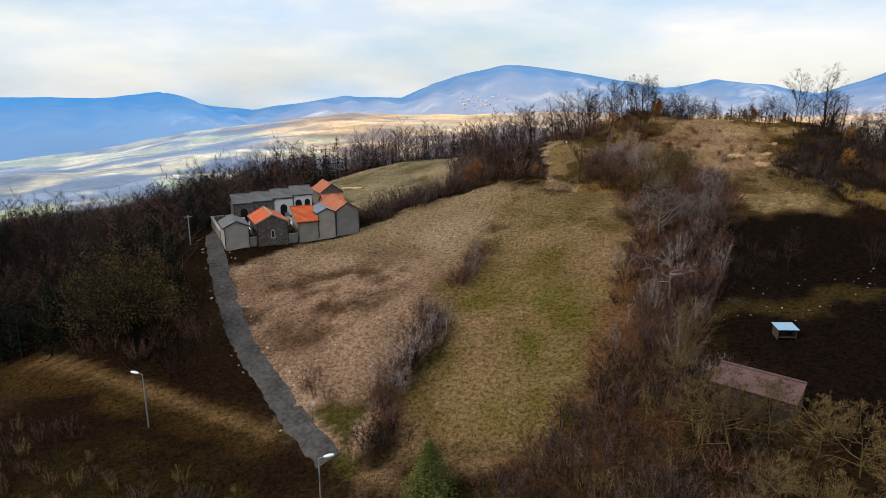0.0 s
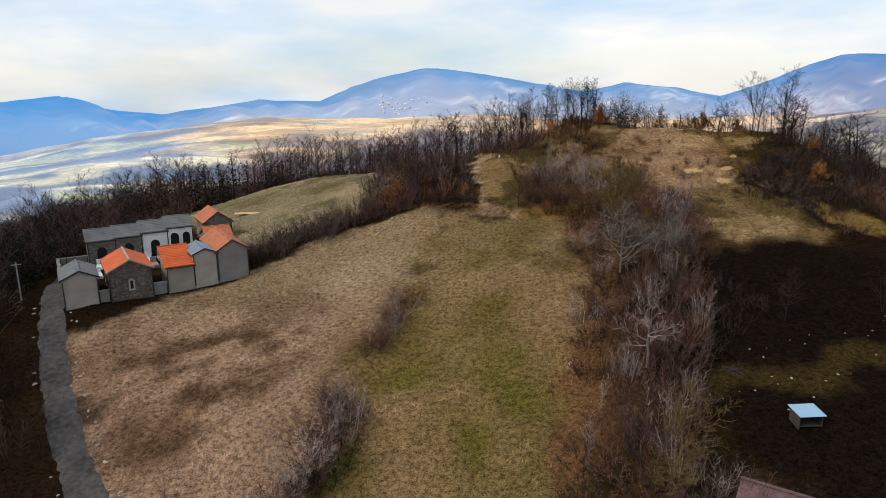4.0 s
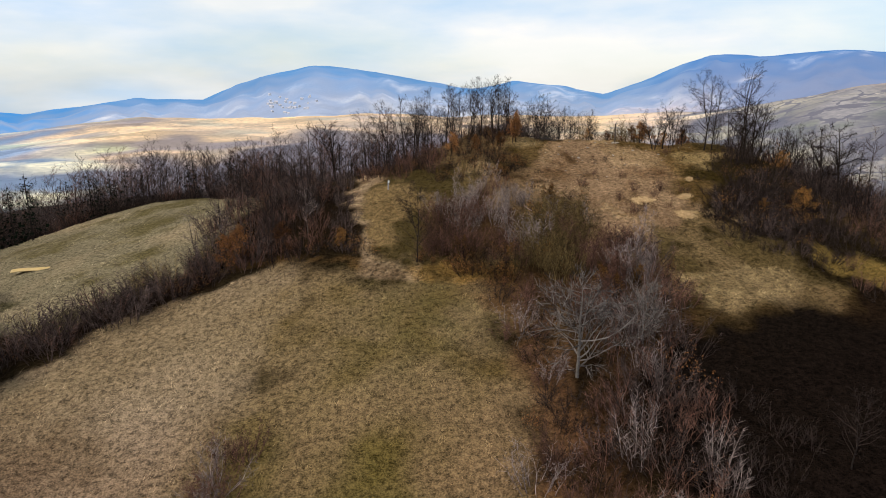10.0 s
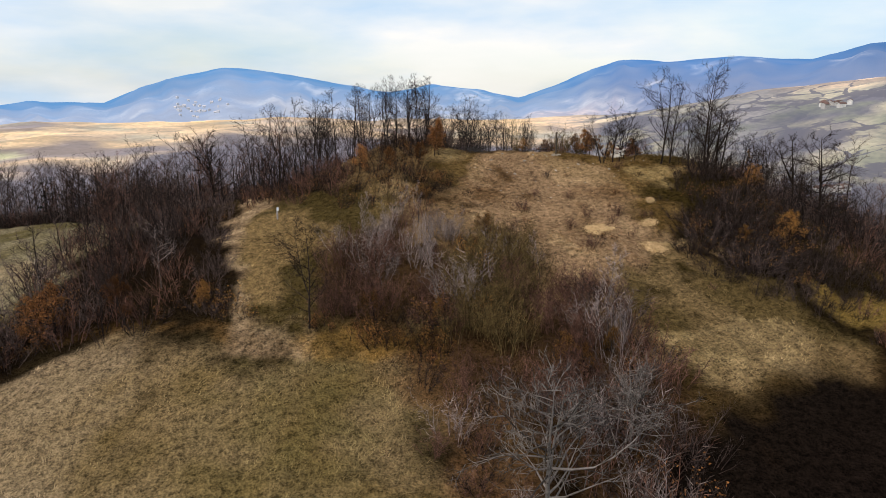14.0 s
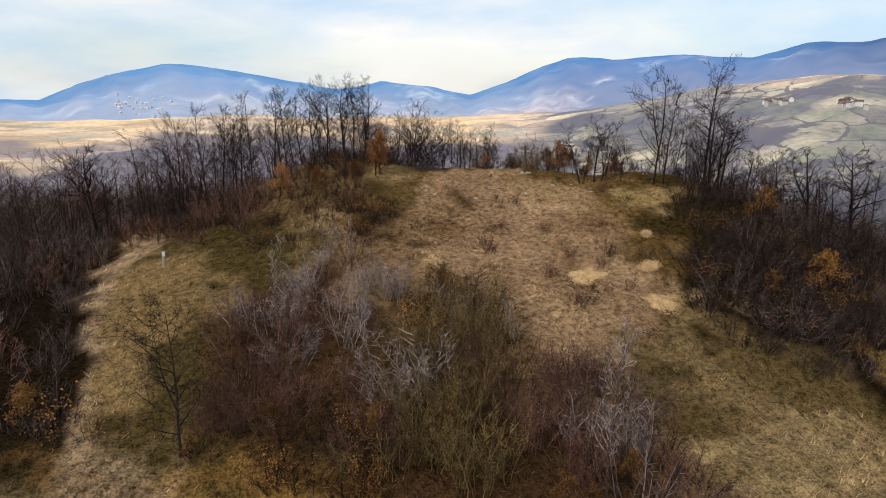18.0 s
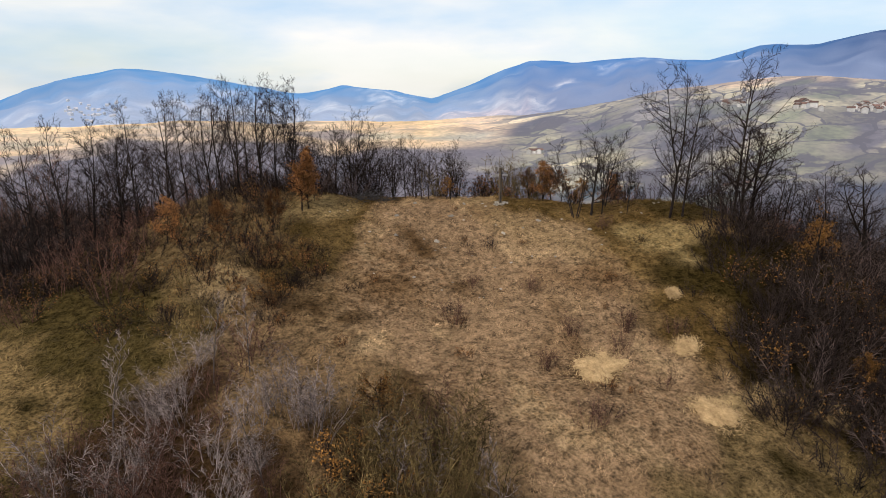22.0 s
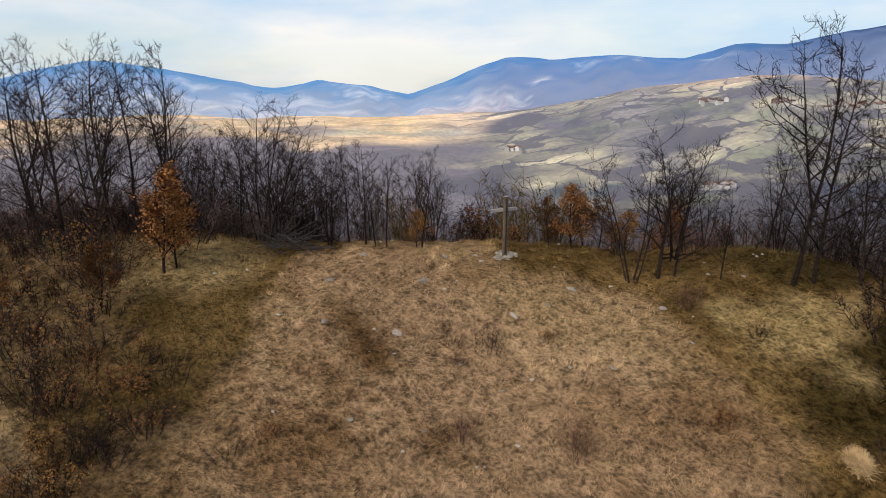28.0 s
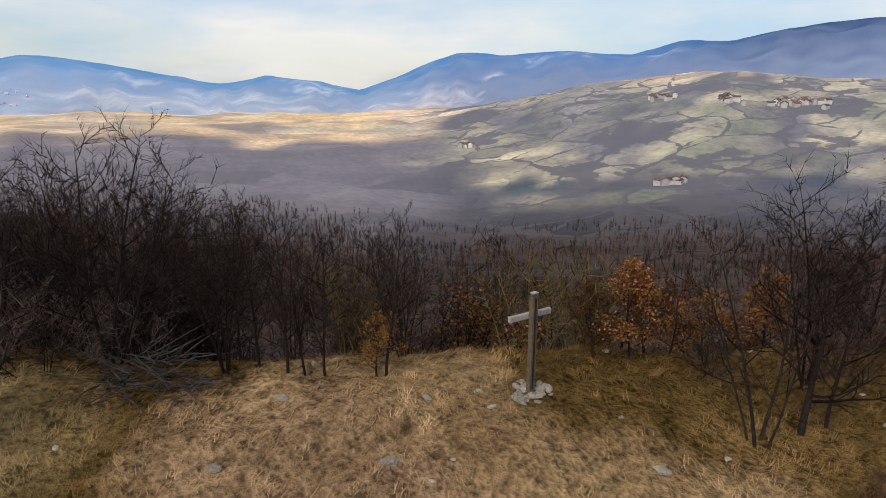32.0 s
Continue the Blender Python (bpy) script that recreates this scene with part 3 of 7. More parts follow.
def far_cover(x, y, z, r, az):
    """Land use, painted sunlight and amount of painted haze over the far country."""
    n1, n2, n3 = wave(x, y, 420, 1), wave(x, y, 170, 2), wave(x, y, 60, 3)
    f1, f2, f3 = patch(x, y, 210, 11), patch(x + 0.4 * y, y, 120, 12), patch(x, y, 420, 9)
    west = np.clip((-13 - az + 4 * n2) / 7, 0, 1)
    east = np.clip((az - 31 + 2 * n2) / 6, 0, 1)
    mid = np.clip(1 - west - east, 0, 1)
    col = np.empty((len(x), 3))
    col[:] = (0.055, 0.041, 0.036)

    def lay(k, c):
        k = np.clip(k, 0, 1)[:, None]
        col[:] = col * (1 - k) + np.array(c) * k

    def spot(a, q, da, dr, warp=0.35):
        return 1.6 - 1.6 * np.hypot((az - a) / da, (r - q) / dr) + warp * n3 + 0.3 * n2

    # where sunlight is painted on the middle slopes
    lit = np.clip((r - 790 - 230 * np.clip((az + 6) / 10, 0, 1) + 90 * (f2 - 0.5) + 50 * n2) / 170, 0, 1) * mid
    # fields of the eastern hillside, among woods and hedges
    rise = np.clip((r - 720 - 230 * np.clip((az - 5) / 6, 0, 1) * np.clip((40 - az) / 8, 0, 1)) / 200 + 0.5 * n2, 0, 1)
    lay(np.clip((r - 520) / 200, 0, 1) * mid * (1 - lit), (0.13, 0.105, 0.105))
    lay(rise * east, (0.33, 0.27, 0.165))
    e1, e2 = patch(x, y, 130, 14), patch(x + 0.4 * y, y, 80, 15)
    lay(rise * east * (e2 - 0.50) * 12, (0.50, 0.41, 0.235))
    lay(rise * east * (0.46 - e1) * 12, (0.115, 0.092, 0.090))
    lay(rise * east * (0.38 - e2) * 9, (0.20, 0.19, 0.095))
    # the middle: slopes with sunlight painted into the colour, warm and pale, with scattered woods
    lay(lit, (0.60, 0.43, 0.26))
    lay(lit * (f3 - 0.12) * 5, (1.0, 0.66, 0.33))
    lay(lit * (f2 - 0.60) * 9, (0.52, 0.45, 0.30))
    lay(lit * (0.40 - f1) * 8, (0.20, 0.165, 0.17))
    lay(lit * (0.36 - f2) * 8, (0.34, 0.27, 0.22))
    # the west: pale fields and woods of the plain, the haze's blue put into the woods' colour
    plain = np.clip((r - 420) / 200, 0, 1) * west
    lay(plain, (0.20, 0.24, 0.30))
    lay(plain * (patch(x, y, 110, 13) - 0.50) * 12, (0.90, 0.76, 0.42))
    lay(plain * (f2 - 0.57) * 12, (0.55, 0.56, 0.26))
    lay(plain * (0.34 - f2) * 9, (0.10, 0.13, 0.15))
    # mountains, with pale haze and sun patches put into the flanks' colour
    high = np.clip((r - 1800) / 200, 0, 1)
    lay(high, (0.050, 0.056, 0.062))
    foot = high * np.clip((2850 - r + 160 * n2) / 400, 0, 1)
    lay(foot * mid * 0.45, (0.40, 0.42, 0.44))
    lay(foot * mid * (f2 - 0.52) * 8, (0.72, 0.60, 0.42))
    lay(foot * mid * (0.40 - f1) * 8, (0.16, 0.19, 0.24))
    lay(foot * east * (f3 - 0.55) * 4 * (r < 2450), (0.46, 0.36, 0.30))
    # four patches of sunlight put into the slope colour
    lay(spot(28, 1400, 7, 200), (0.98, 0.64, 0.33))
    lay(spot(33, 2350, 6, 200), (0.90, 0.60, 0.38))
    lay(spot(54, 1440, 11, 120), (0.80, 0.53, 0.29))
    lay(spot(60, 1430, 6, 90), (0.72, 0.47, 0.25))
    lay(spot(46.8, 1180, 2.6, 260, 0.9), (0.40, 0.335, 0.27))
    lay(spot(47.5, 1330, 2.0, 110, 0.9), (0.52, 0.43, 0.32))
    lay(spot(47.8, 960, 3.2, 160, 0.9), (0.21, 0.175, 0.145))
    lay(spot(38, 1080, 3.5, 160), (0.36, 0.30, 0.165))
    lay(spot(42.0, 790, 3.0, 40, 0.6), (0.016, 0.034, 0.026))
    lay(spot(45.5, 800, 1.5, 25, 0.6), (0.018, 0.034, 0.026))
    lay(spot(62.5, 800, 5, 50, 0.5), (0.020, 0.020, 0.030))
    lay(spot(50.5, 1010, 1.6, 130, 0.5), (0.060, 0.050, 0.052))
    lay(spot(52, 730, 3, 40), (0.16, 0.15, 0.075))
    lay(spot(57, 900, 5, 70), (0.20, 0.185, 0.095))
    # cream patches of sunlight painted on the mountains
    for a, q, da, dr in ((34.5, 2500, 1.6, 120), (45.5, 3100, 0.8, 130), (43, 2950, 1.0, 90), (11.5, 2850, 1.8, 60), (20, 2600, 2.2, 90), (25, 2950, 2.2, 260), (16, 2750, 1.3, 60), (37.5, 2450, 0.9, 90), (53, 2900, 1.2, 110), (-23, 2500, 1.5, 60), (-12, 2500, 2.0, 70), (47, 3000, 0.5, 120), (39.5, 2700, 1.2, 60)):
        lay(spot(a, q, da, dr, 1.0), (0.78, 0.66, 0.48))
    # haze painted as emission: warm and thin over the near slopes, pale at the mountains' feet, blue towards the crests
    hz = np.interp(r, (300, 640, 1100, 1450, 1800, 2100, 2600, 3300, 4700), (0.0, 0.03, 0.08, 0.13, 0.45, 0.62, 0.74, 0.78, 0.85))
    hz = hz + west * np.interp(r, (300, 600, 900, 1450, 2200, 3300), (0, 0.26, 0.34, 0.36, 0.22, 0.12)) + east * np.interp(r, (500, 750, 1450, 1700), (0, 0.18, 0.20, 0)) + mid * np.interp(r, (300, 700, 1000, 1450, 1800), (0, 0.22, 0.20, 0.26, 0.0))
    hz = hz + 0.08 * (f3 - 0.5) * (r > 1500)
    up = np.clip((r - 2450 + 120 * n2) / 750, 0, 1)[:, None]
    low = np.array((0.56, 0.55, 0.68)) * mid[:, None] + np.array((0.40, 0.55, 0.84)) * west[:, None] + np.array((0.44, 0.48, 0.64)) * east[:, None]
    foot_haze = np.array((0.52, 0.62, 0.86)) * mid[:, None] + np.array((0.24, 0.45, 0.80)) * west[:, None] + np.array((0.38, 0.47, 0.74)) * east[:, None]
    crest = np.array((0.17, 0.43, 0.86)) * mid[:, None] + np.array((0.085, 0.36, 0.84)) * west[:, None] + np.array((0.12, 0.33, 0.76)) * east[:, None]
    navy = np.clip((az - 52) / 10, 0, 1)[:, None]
    crest = crest * (1 - navy) + np.array((0.060, 0.135, 0.35)) * navy
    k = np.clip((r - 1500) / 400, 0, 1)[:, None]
    painted_haze = low * (1 - k) + (foot_haze * (1 - up) + crest * up) * k
    painted_haze = painted_haze * (0.90 + 0.20 * patch(x, y, 380, 8))[:, None]
    # warm glow of sunlit haze, painted into the emission too
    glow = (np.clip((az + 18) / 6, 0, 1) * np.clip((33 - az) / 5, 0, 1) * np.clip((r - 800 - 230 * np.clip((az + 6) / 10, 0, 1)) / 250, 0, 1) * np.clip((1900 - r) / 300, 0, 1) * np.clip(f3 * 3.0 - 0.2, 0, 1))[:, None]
    painted_haze = painted_haze * (1 - 0.85 * glow) + np.array((1.0, 0.74, 0.44)) * 0.85 * glow
    return np.c_[col, np.clip(hz, 0, 0.95)], np.c_[painted_haze, (0.15 + 0.75 * east) * np.clip((1800 - r) / 200, 0.25, 1)]


M["far"] = far_material()
M["ground"].node_tree.nodes["Bump"].inputs["Distance"].default_value = 0.18
build_ground()
build_far()


# ---- plants: shapes are grown once and shared ----
def fast_mesh(name, V, F, mats, idx=None):
    """A mesh of triangles out of arrays."""
    V, F = np.asarray(V, np.float32), np.asarray(F, np.int32)
    me = bpy.data.meshes.new(name)
    me.vertices.add(len(V))
    me.vertices.foreach_set("co", V.ravel())
    me.loops.add(F.size)
    me.loops.foreach_set("vertex_index", F.ravel())
    me.polygons.add(len(F))
    me.polygons.foreach_set("loop_start", np.arange(0, F.size, 3, dtype=np.int32))
    for m in (mats if isinstance(mats, (list, tuple)) else [mats]):
        me.materials.append(m)
    if idx is not None:
        me.polygons.foreach_set("material_index", np.asarray(idx, np.int32))
    me.update(calc_edges=True)
    return me


class Wood:
    """Collects tapered limbs and leaves as triangles."""

    def __init__(self, seed):
        self.r = random.Random(seed)
        self.V, self.F = [], []

    def limb(self, pts, r0, r1, n):
        """A tapered limb of n sides through pts, closed to a tip."""
        base, k = len(self.V), len(pts)
        for q in range(k - 1):
            d = (pts[q + 1] - pts[max(q - 1, 0)]).normalized()
            s = d.orthogonal().normalized()
            t = d.cross(s)
            rad = r0 + (r1 - r0) * q / (k - 1)
            for a in range(n):
                w = 6.2832 * a / n
                self.V.append(pts[q] + (s * math.cos(w) + t * math.sin(w)) * rad)
        self.V.append(pts[-1])
        tip = len(self.V) - 1
        for q in range(k - 2):
            for a in range(n):
                b0, b1 = base + q * n + a, base + q * n + (a + 1) % n
                self.F += [(b0, b1, b1 + n), (b0, b1 + n, b0 + n)]
        last = base + (k - 2) * n
        for a in range(n):
            self.F.append((last + a, last + (a + 1) % n, tip))

    def sprig(self, p, q, w):
        """The thinnest twig: one sliver."""
        s = (q - p).orthogonal().normalized() * w
        k = len(self.V)
        self.V += [p - s, p + s, q]
        self.F.append((k, k + 1, k + 2))

    def run(self, p, d, length, bits, bend, lift):
        """A wandering line from p along d."""
        pts, r = [p.copy()], self.r
        d = d.normalized()
        for _ in range(bits):
            d = (d + Vector((r.uniform(-bend, bend), r.uniform(-bend, bend), r.uniform(-bend, bend) + lift))).normalized()
            p = p + d * (length / bits)
            pts.append(p.copy())
        return pts

    def leaf(self, p, size, n=1):
        r = self.r
        for _ in range(n):
            a = Vector((r.uniform(-1, 1), r.uniform(-1, 1), r.uniform(-0.7, 0.7))).normalized() * size
            b = a.orthogonal().normalized() * size * 0.6
            q = p + Vector((r.uniform(-1, 1), r.uniform(-1, 1), r.uniform(-1, 1))) * size * 1.6
            k = len(self.V)
            self.V += [q - a * 0.5, q + b * 0.5, q + a * 0.5, q - b * 0.5]
            self.F += [(k, k + 1, k + 2), (k, k + 2, k + 3)]

    def arrays(self):
        return np.array([tuple(v) for v in self.V], np.float32).reshape(-1, 3), np.array(self.F, np.int32).reshape(-1, 3)


def side_way(r, axis, spread):
    o = axis.orthogonal().normalized()
    o.rotate(Matrix.Rotation(r.uniform(0, 6.2832), 3, axis))
    return (axis * (1 - spread) + o * spread).normalized()


def grow_tree(seed, h, girth, first, reach, limbs, subs, twigs, lift=0.10, bend=0.12, spread=0.72, twig_r=0.011, leaves=0, leaf=0.1, fork=False):
    """A leafless tree: arrays of its trunk, its crown of limbs and twigs, and its last leaves."""
    t, c, lf = Wood(seed), Wood(seed + 1000), Wood(seed + 2000)
    r = t.r
    trunk = t.run(Vector((0, 0, -0.25)), Vector((r.uniform(-0.1, 0.1), r.uniform(-0.1, 0.1), 1)), h * 1.02, 9, bend * 0.55, 0.06)
    t.limb(trunk, girth, girth * 0.12, 7)
    stems = [trunk]
    if fork:
        q = trunk[3]
        f = t.run(q, side_way(r, (trunk[4] - q).normalized(), 0.35), h * 0.62, 7, bend * 0.5, 0.14)
        t.limb(f, girth * 0.62, girth * 0.08, 6)
        stems.append(f)
    for stem in stems:
        n = len(stem) - 1
        for b in range(limbs if stem is trunk else limbs // 2):
            u = first + (0.98 - first) * (b + r.random()) / (limbs if stem is trunk else limbs // 2)
            q = min(int(u * n), n - 1)
            p = stem[q].lerp(stem[q + 1], u * n - q)
            length = h * reach * (1.05 - 0.72 * ((u - first) / (1 - first)) ** 1.3) * r.uniform(0.65, 1.15)
            rad = girth * (0.42 * (1 - u) + 0.13)
            line = c.run(p, side_way(r, (stem[q + 1] - stem[q]).normalized(), spread), length, 5, bend * 1.5, lift)
            c.limb(line, rad, rad * 0.15, 4)
            for s in range(subs):
                v = 0.22 + 0.76 * (s + r.random()) / subs
                w = min(int(v * 5), 4)
                sp = line[w].lerp(line[w + 1], v * 5 - w)
                sl = c.run(sp, side_way(r, (line[w + 1] - line[w]).normalized(), 0.55), length * r.uniform(0.28, 0.5) * (1.15 - 0.5 * v), 3, bend * 1.6, lift * 0.8)
                c.limb(sl, max(rad * 0.3, twig_r * 1.3), twig_r * 0.7, 3)
                for k in range(twigs):
                    z = 0.15 + 0.85 * (k + r.random()) / twigs
                    e = min(int(z * 3), 2)
                    tp = sl[e].lerp(sl[e + 1], z * 3 - e)
                    tl = [tp, tp + side_way(r, (sl[e + 1] - sl[e]).normalized(), 0.5) * length * r.uniform(0.10, 0.22) + Vector((0, 0, 0.04))]
                    c.limb(tl, twig_r, 0.003, 3)
                    c.sprig(tl[0].lerp(tl[1], 0.5), tl[0].lerp(tl[1], 0.5) + side_way(r, (tl[1] - tl[0]).normalized(), 0.6) * length * r.uniform(0.06, 0.14), 0.007)
                    if leaves and r.random() < leaves:
                        lf.leaf(tl[1], leaf, 8)
    return t.arrays(), c.arrays(), lf.arrays()


def grow_shrub(seed, h, width, stems, twigs, twig_r=0.008, up=0.75, leaves=0.0, leaf=0.08):
    """A thicket shrub: many thin stems from one foot, with twigs."""
    t, c, lf = Wood(seed), Wood(seed + 1000), Wood(seed + 2000)
    r = t.r
    for _ in range(stems):
        a, k = r.uniform(0, 6.2832), r.random() ** 0.6
        foot = Vector((math.cos(a), math.sin(a), 0)) * width * 0.45 * k + Vector((0, 0, -0.15))
        way = Vector((math.cos(a) * (1 - up) * 1.6 * k, math.sin(a) * (1 - up) * 1.6 * k, up))
        length = h * r.uniform(0.6, 1.1)
        line = t.run(foot, way, length, 5, 0.3, 0.06)
        t.limb(line, 0.010 + 0.0055 * length, 0.005, 4)
        for s in range(twigs):
            v = 0.2 + 0.78 * (s + r.random()) / twigs
            w = min(int(v * 5), 4)
            p = line[w].lerp(line[w + 1], v * 5 - w)
            tl = c.run(p, side_way(r, (line[w + 1] - line[w]).normalized(), 0.5), length * r.uniform(0.16, 0.36) * (1.2 - 0.6 * v), 2, 0.3, 0.06)
            c.limb(tl, twig_r, 0.004, 3)
            for _ in range(3):
                q = tl[1].lerp(tl[2], r.random())
                c.limb([q, q + side_way(r, (tl[2] - tl[1]).normalized(), 0.6) * length * r.uniform(0.07, 0.19)], twig_r * 0.8, 0.003, 3)
            for _ in range(3):
                q = line[w].lerp(line[w + 1], r.random())
                c.sprig(q, q + side_way(r, (line[w + 1] - line[w]).normalized(), 0.55) * length * r.uniform(0.08, 0.22), twig_r * 1.1)
            if leaves and r.random() < leaves:
                lf.leaf(tl[2], leaf, 7)
    return t.arrays(), c.arrays(), lf.arrays()


def grow_far_tree(seed, h, girth, first, reach, limbs=11, subs=5, twigs=4, leaves=0):
    """A plainer tree for the depth of the woods."""
    t, c, lf = Wood(seed), Wood(seed + 1000), Wood(seed + 2000)
    r = t.r
    trunk = t.run(Vector((0, 0, -0.25)), Vector((r.uniform(-0.06, 0.06), r.uniform(-0.06, 0.06), 1)), h, 5, 0.08, 0.06)
    t.limb(trunk, girth, girth * 0.15, 5)
    for b in range(limbs):
        u = first + (0.98 - first) * (b + r.random()) / limbs
        q = min(int(u * 5), 4)
        p = trunk[q].lerp(trunk[q + 1], u * 5 - q)
        length = h * reach * (1.05 - 0.68 * ((u - first) / (1 - first)) ** 1.3) * r.uniform(0.7, 1.15)
        line = c.run(p, side_way(r, Vector((0, 0, 1)), 0.66), length, 3, 0.22, 0.12)
        c.limb(line, girth * (0.28 * (1 - u) + 0.10), 0.010, 3)
        for k in range(subs):
            z = 0.2 + 0.78 * (k + r.random()) / subs
            e = min(int(z * 3), 2)
            tp = line[e].lerp(line[e + 1], z * 3 - e)
            end = tp + side_way(r, (line[e + 1] - line[e]).normalized(), 0.52) * length * r.uniform(0.3, 0.55) * (1.2 - 0.6 * z) + Vector((0, 0, 0.06 * length))
            c.sprig(tp, end, 0.018)
            for g in range(twigs):
                a = tp.lerp(end, 0.3 + 0.7 * (g + r.random()) / twigs)
                tip = a + side_way(r, (end - tp).normalized(), 0.55) * length * r.uniform(0.12, 0.26)
                c.sprig(a, tip, 0.011)
                if leaves and r.random() < leaves:
                    lf.leaf(tip, 0.11, 2)
    return t.arrays(), c.arrays(), lf.arrays()


def grow_far_shrub(seed, h, width, stems=12, twigs=14, up=0.75, leaves=0.0, reach=1.0):
    t, c, lf = Wood(seed), Wood(seed + 1000), Wood(seed + 2000)
    r = t.r
    for _ in range(stems):
        a, k = r.uniform(0, 6.2832), r.random() ** 0.6
        foot = Vector((math.cos(a), math.sin(a), 0)) * width * 0.45 * k + Vector((0, 0, -0.15))
        length = h * r.uniform(0.6, 1.1)
        line = t.run(foot, Vector((math.cos(a) * (1 - up) * 1.6 * k, math.sin(a) * (1 - up) * 1.6 * k, up)), length, 2, 0.2, 0.03)
        t.limb(line, 0.012 + 0.006 * length, 0.008, 3)
        for s in range(twigs):
            v = 0.15 + 0.83 * (s + r.random()) / twigs
            w = min(int(v * 2), 1)
            p = line[w].lerp(line[w + 1], v * 2 - w)
            end = p + side_way(r, (line[w + 1] - line[w]).normalized(), 0.5) * reach * length * r.uniform(0.2, 0.42) * (1.2 - 0.6 * v)
            c.sprig(p, end, 0.020)
            if leaves and r.random() < leaves:
                lf.leaf(end, 0.13, 2)
    return t.arrays(), c.arrays(), lf.arrays()


def grow_cheap(seed, h, reach, boughs=13, twigs=9, w=0.020):
    """The plainest bare tree, for the far woods: a thin trunk and a soft crown of many slivers."""
    t, c = Wood(seed), Wood(seed + 1000)
    r = t.r
    trunk = t.run(Vector((0, 0, -0.3)), Vector((r.uniform(-0.1, 0.1), r.uniform(-0.1, 0.1), 1)), h, 3, 0.08, 0.06)
    t.limb(trunk, 0.07, 0.02, 3)
    for b in range(boughs):
        u = 0.12 + 0.85 * (b + r.random()) / boughs
        q = min(int(u * 3), 2)
        p = trunk[q].lerp(trunk[q + 1], u * 3 - q)
        length = h * reach * (1.0 - 0.5 * u) * r.uniform(0.7, 1.2)
        e = p + side_way(r, Vector((0, 0, 1)), 0.55) * length + Vector((0, 0, 0.12 * length))
        c.sprig(p, e, 0.028)
        for k in range(twigs):
            z = 0.2 + 0.8 * (k + r.random()) / twigs
            tp = p.lerp(e, z)
            end = tp + side_way(r, (e - p).normalized(), 0.5) * length * r.uniform(0.25, 0.5) + Vector((0, 0, 0.12 * length))
            c.sprig(tp, end, w)
            mid = tp.lerp(end, r.uniform(0.3, 0.7))
            c.sprig(mid, mid + side_way(r, (end - tp).normalized(), 0.55) * length * r.uniform(0.14, 0.3), w * 0.8)
    return t.arrays(), c.arrays(), None


def grow_coppice(seed, h, stems=4, limbs=13, subs=5, twigs=4):
    """A tree of several thin trunks that part from one foot, each with its own crown."""
    t, c = Wood(seed), Wood(seed + 1000)
    r = t.r
    turn = r.uniform(0, 6.2832)
    for k in range(stems):
        a = turn + 6.2832 * k / stems + r.uniform(-0.5, 0.5)
        out = Vector((math.cos(a), math.sin(a), 0))
        tall = h * r.uniform(0.72, 1.0)
        girth = 0.0085 * tall * r.uniform(0.8, 1.1)
        line = t.run(out * r.uniform(0.05, 0.2) + Vector((0, 0, -0.2)), out * r.uniform(0.10, 0.36) + Vector((0, 0, 1)), tall, 6, 0.10, 0.03)
        t.limb(line, girth, 0.008, 5)
        for b in range(limbs):
            u = 0.24 + 0.74 * (b + r.random()) / limbs
            q = min(int(u * 6), 5)
            p = line[q].lerp(line[q + 1], u * 6 - q)
            length = tall * 0.40 * (1.12 - 0.78 * u) * r.uniform(0.7, 1.2)
            bl = c.run(p, side_way(r, (line[q + 1] - line[q]).normalized(), 0.58), length, 3, 0.2, 0.12)
            c.limb(bl, girth * 0.4 * (1.1 - u) + 0.006, 0.006, 3)
            for g in range(subs):
                z = 0.2 + 0.8 * (g + r.random()) / subs
                e = min(int(z * 3), 2)
                sp = bl[e].lerp(bl[e + 1], z * 3 - e)
                sl = [sp, sp + side_way(r, (bl[e + 1] - bl[e]).normalized(), 0.5) * length * r.uniform(0.3, 0.55) + Vector((0, 0, 0.08 * length))]
                c.limb(sl, 0.011, 0.004, 3)
                for _ in range(twigs):
                    m = sl[0].lerp(sl[1], r.uniform(0.2, 1.0))
                    c.sprig(m, m + side_way(r, (sl[1] - sl[0]).normalized(), 0.5) * length * r.uniform(0.16, 0.38), 0.007)
    return t.arrays(), c.arrays(), None


def grow_spruce(seed, h, width, tiers, boughs, tufts, fine=1.0, spray=2):
    t, c = Wood(seed), Wood(seed + 1000)
    r = t.r
    t.limb([Vector((0, 0, -0.3)), Vector((0.02, 0, h * 0.4)), Vector((0, 0.02, h * 0.8)), Vector((0, 0, h))], 0.016 * h, 0.01, 6)
    for k in range(tiers):
        u = 0.08 + 0.9 * k / tiers
        reach = width * (1 - u) ** 0.85 * r.uniform(0.85, 1.1) + 0.12
        for b in range(boughs):
            a = 6.2832 * (b + r.random() * 0.8) / boughs + k
            p = Vector((0, 0, h * u))
            end = Vector((math.cos(a) * reach, math.sin(a) * reach, h * u - reach * r.uniform(0.18, 0.4)))
            c.limb([p, p.lerp(end, 0.55) + Vector((0, 0, 0.06)), end], 0.02, 0.008, 3)
            for s in range(tufts):
                q = p.lerp(end, 0.2 + 0.8 * (s + r.random()) / tufts)
                c.leaf(q - Vector((0, 0, 0.05)), (0.16 + 0.22 * reach * (1 - 0.4 * s / tufts)) * fine, spray)
    return t.arrays(), c.arrays(), None


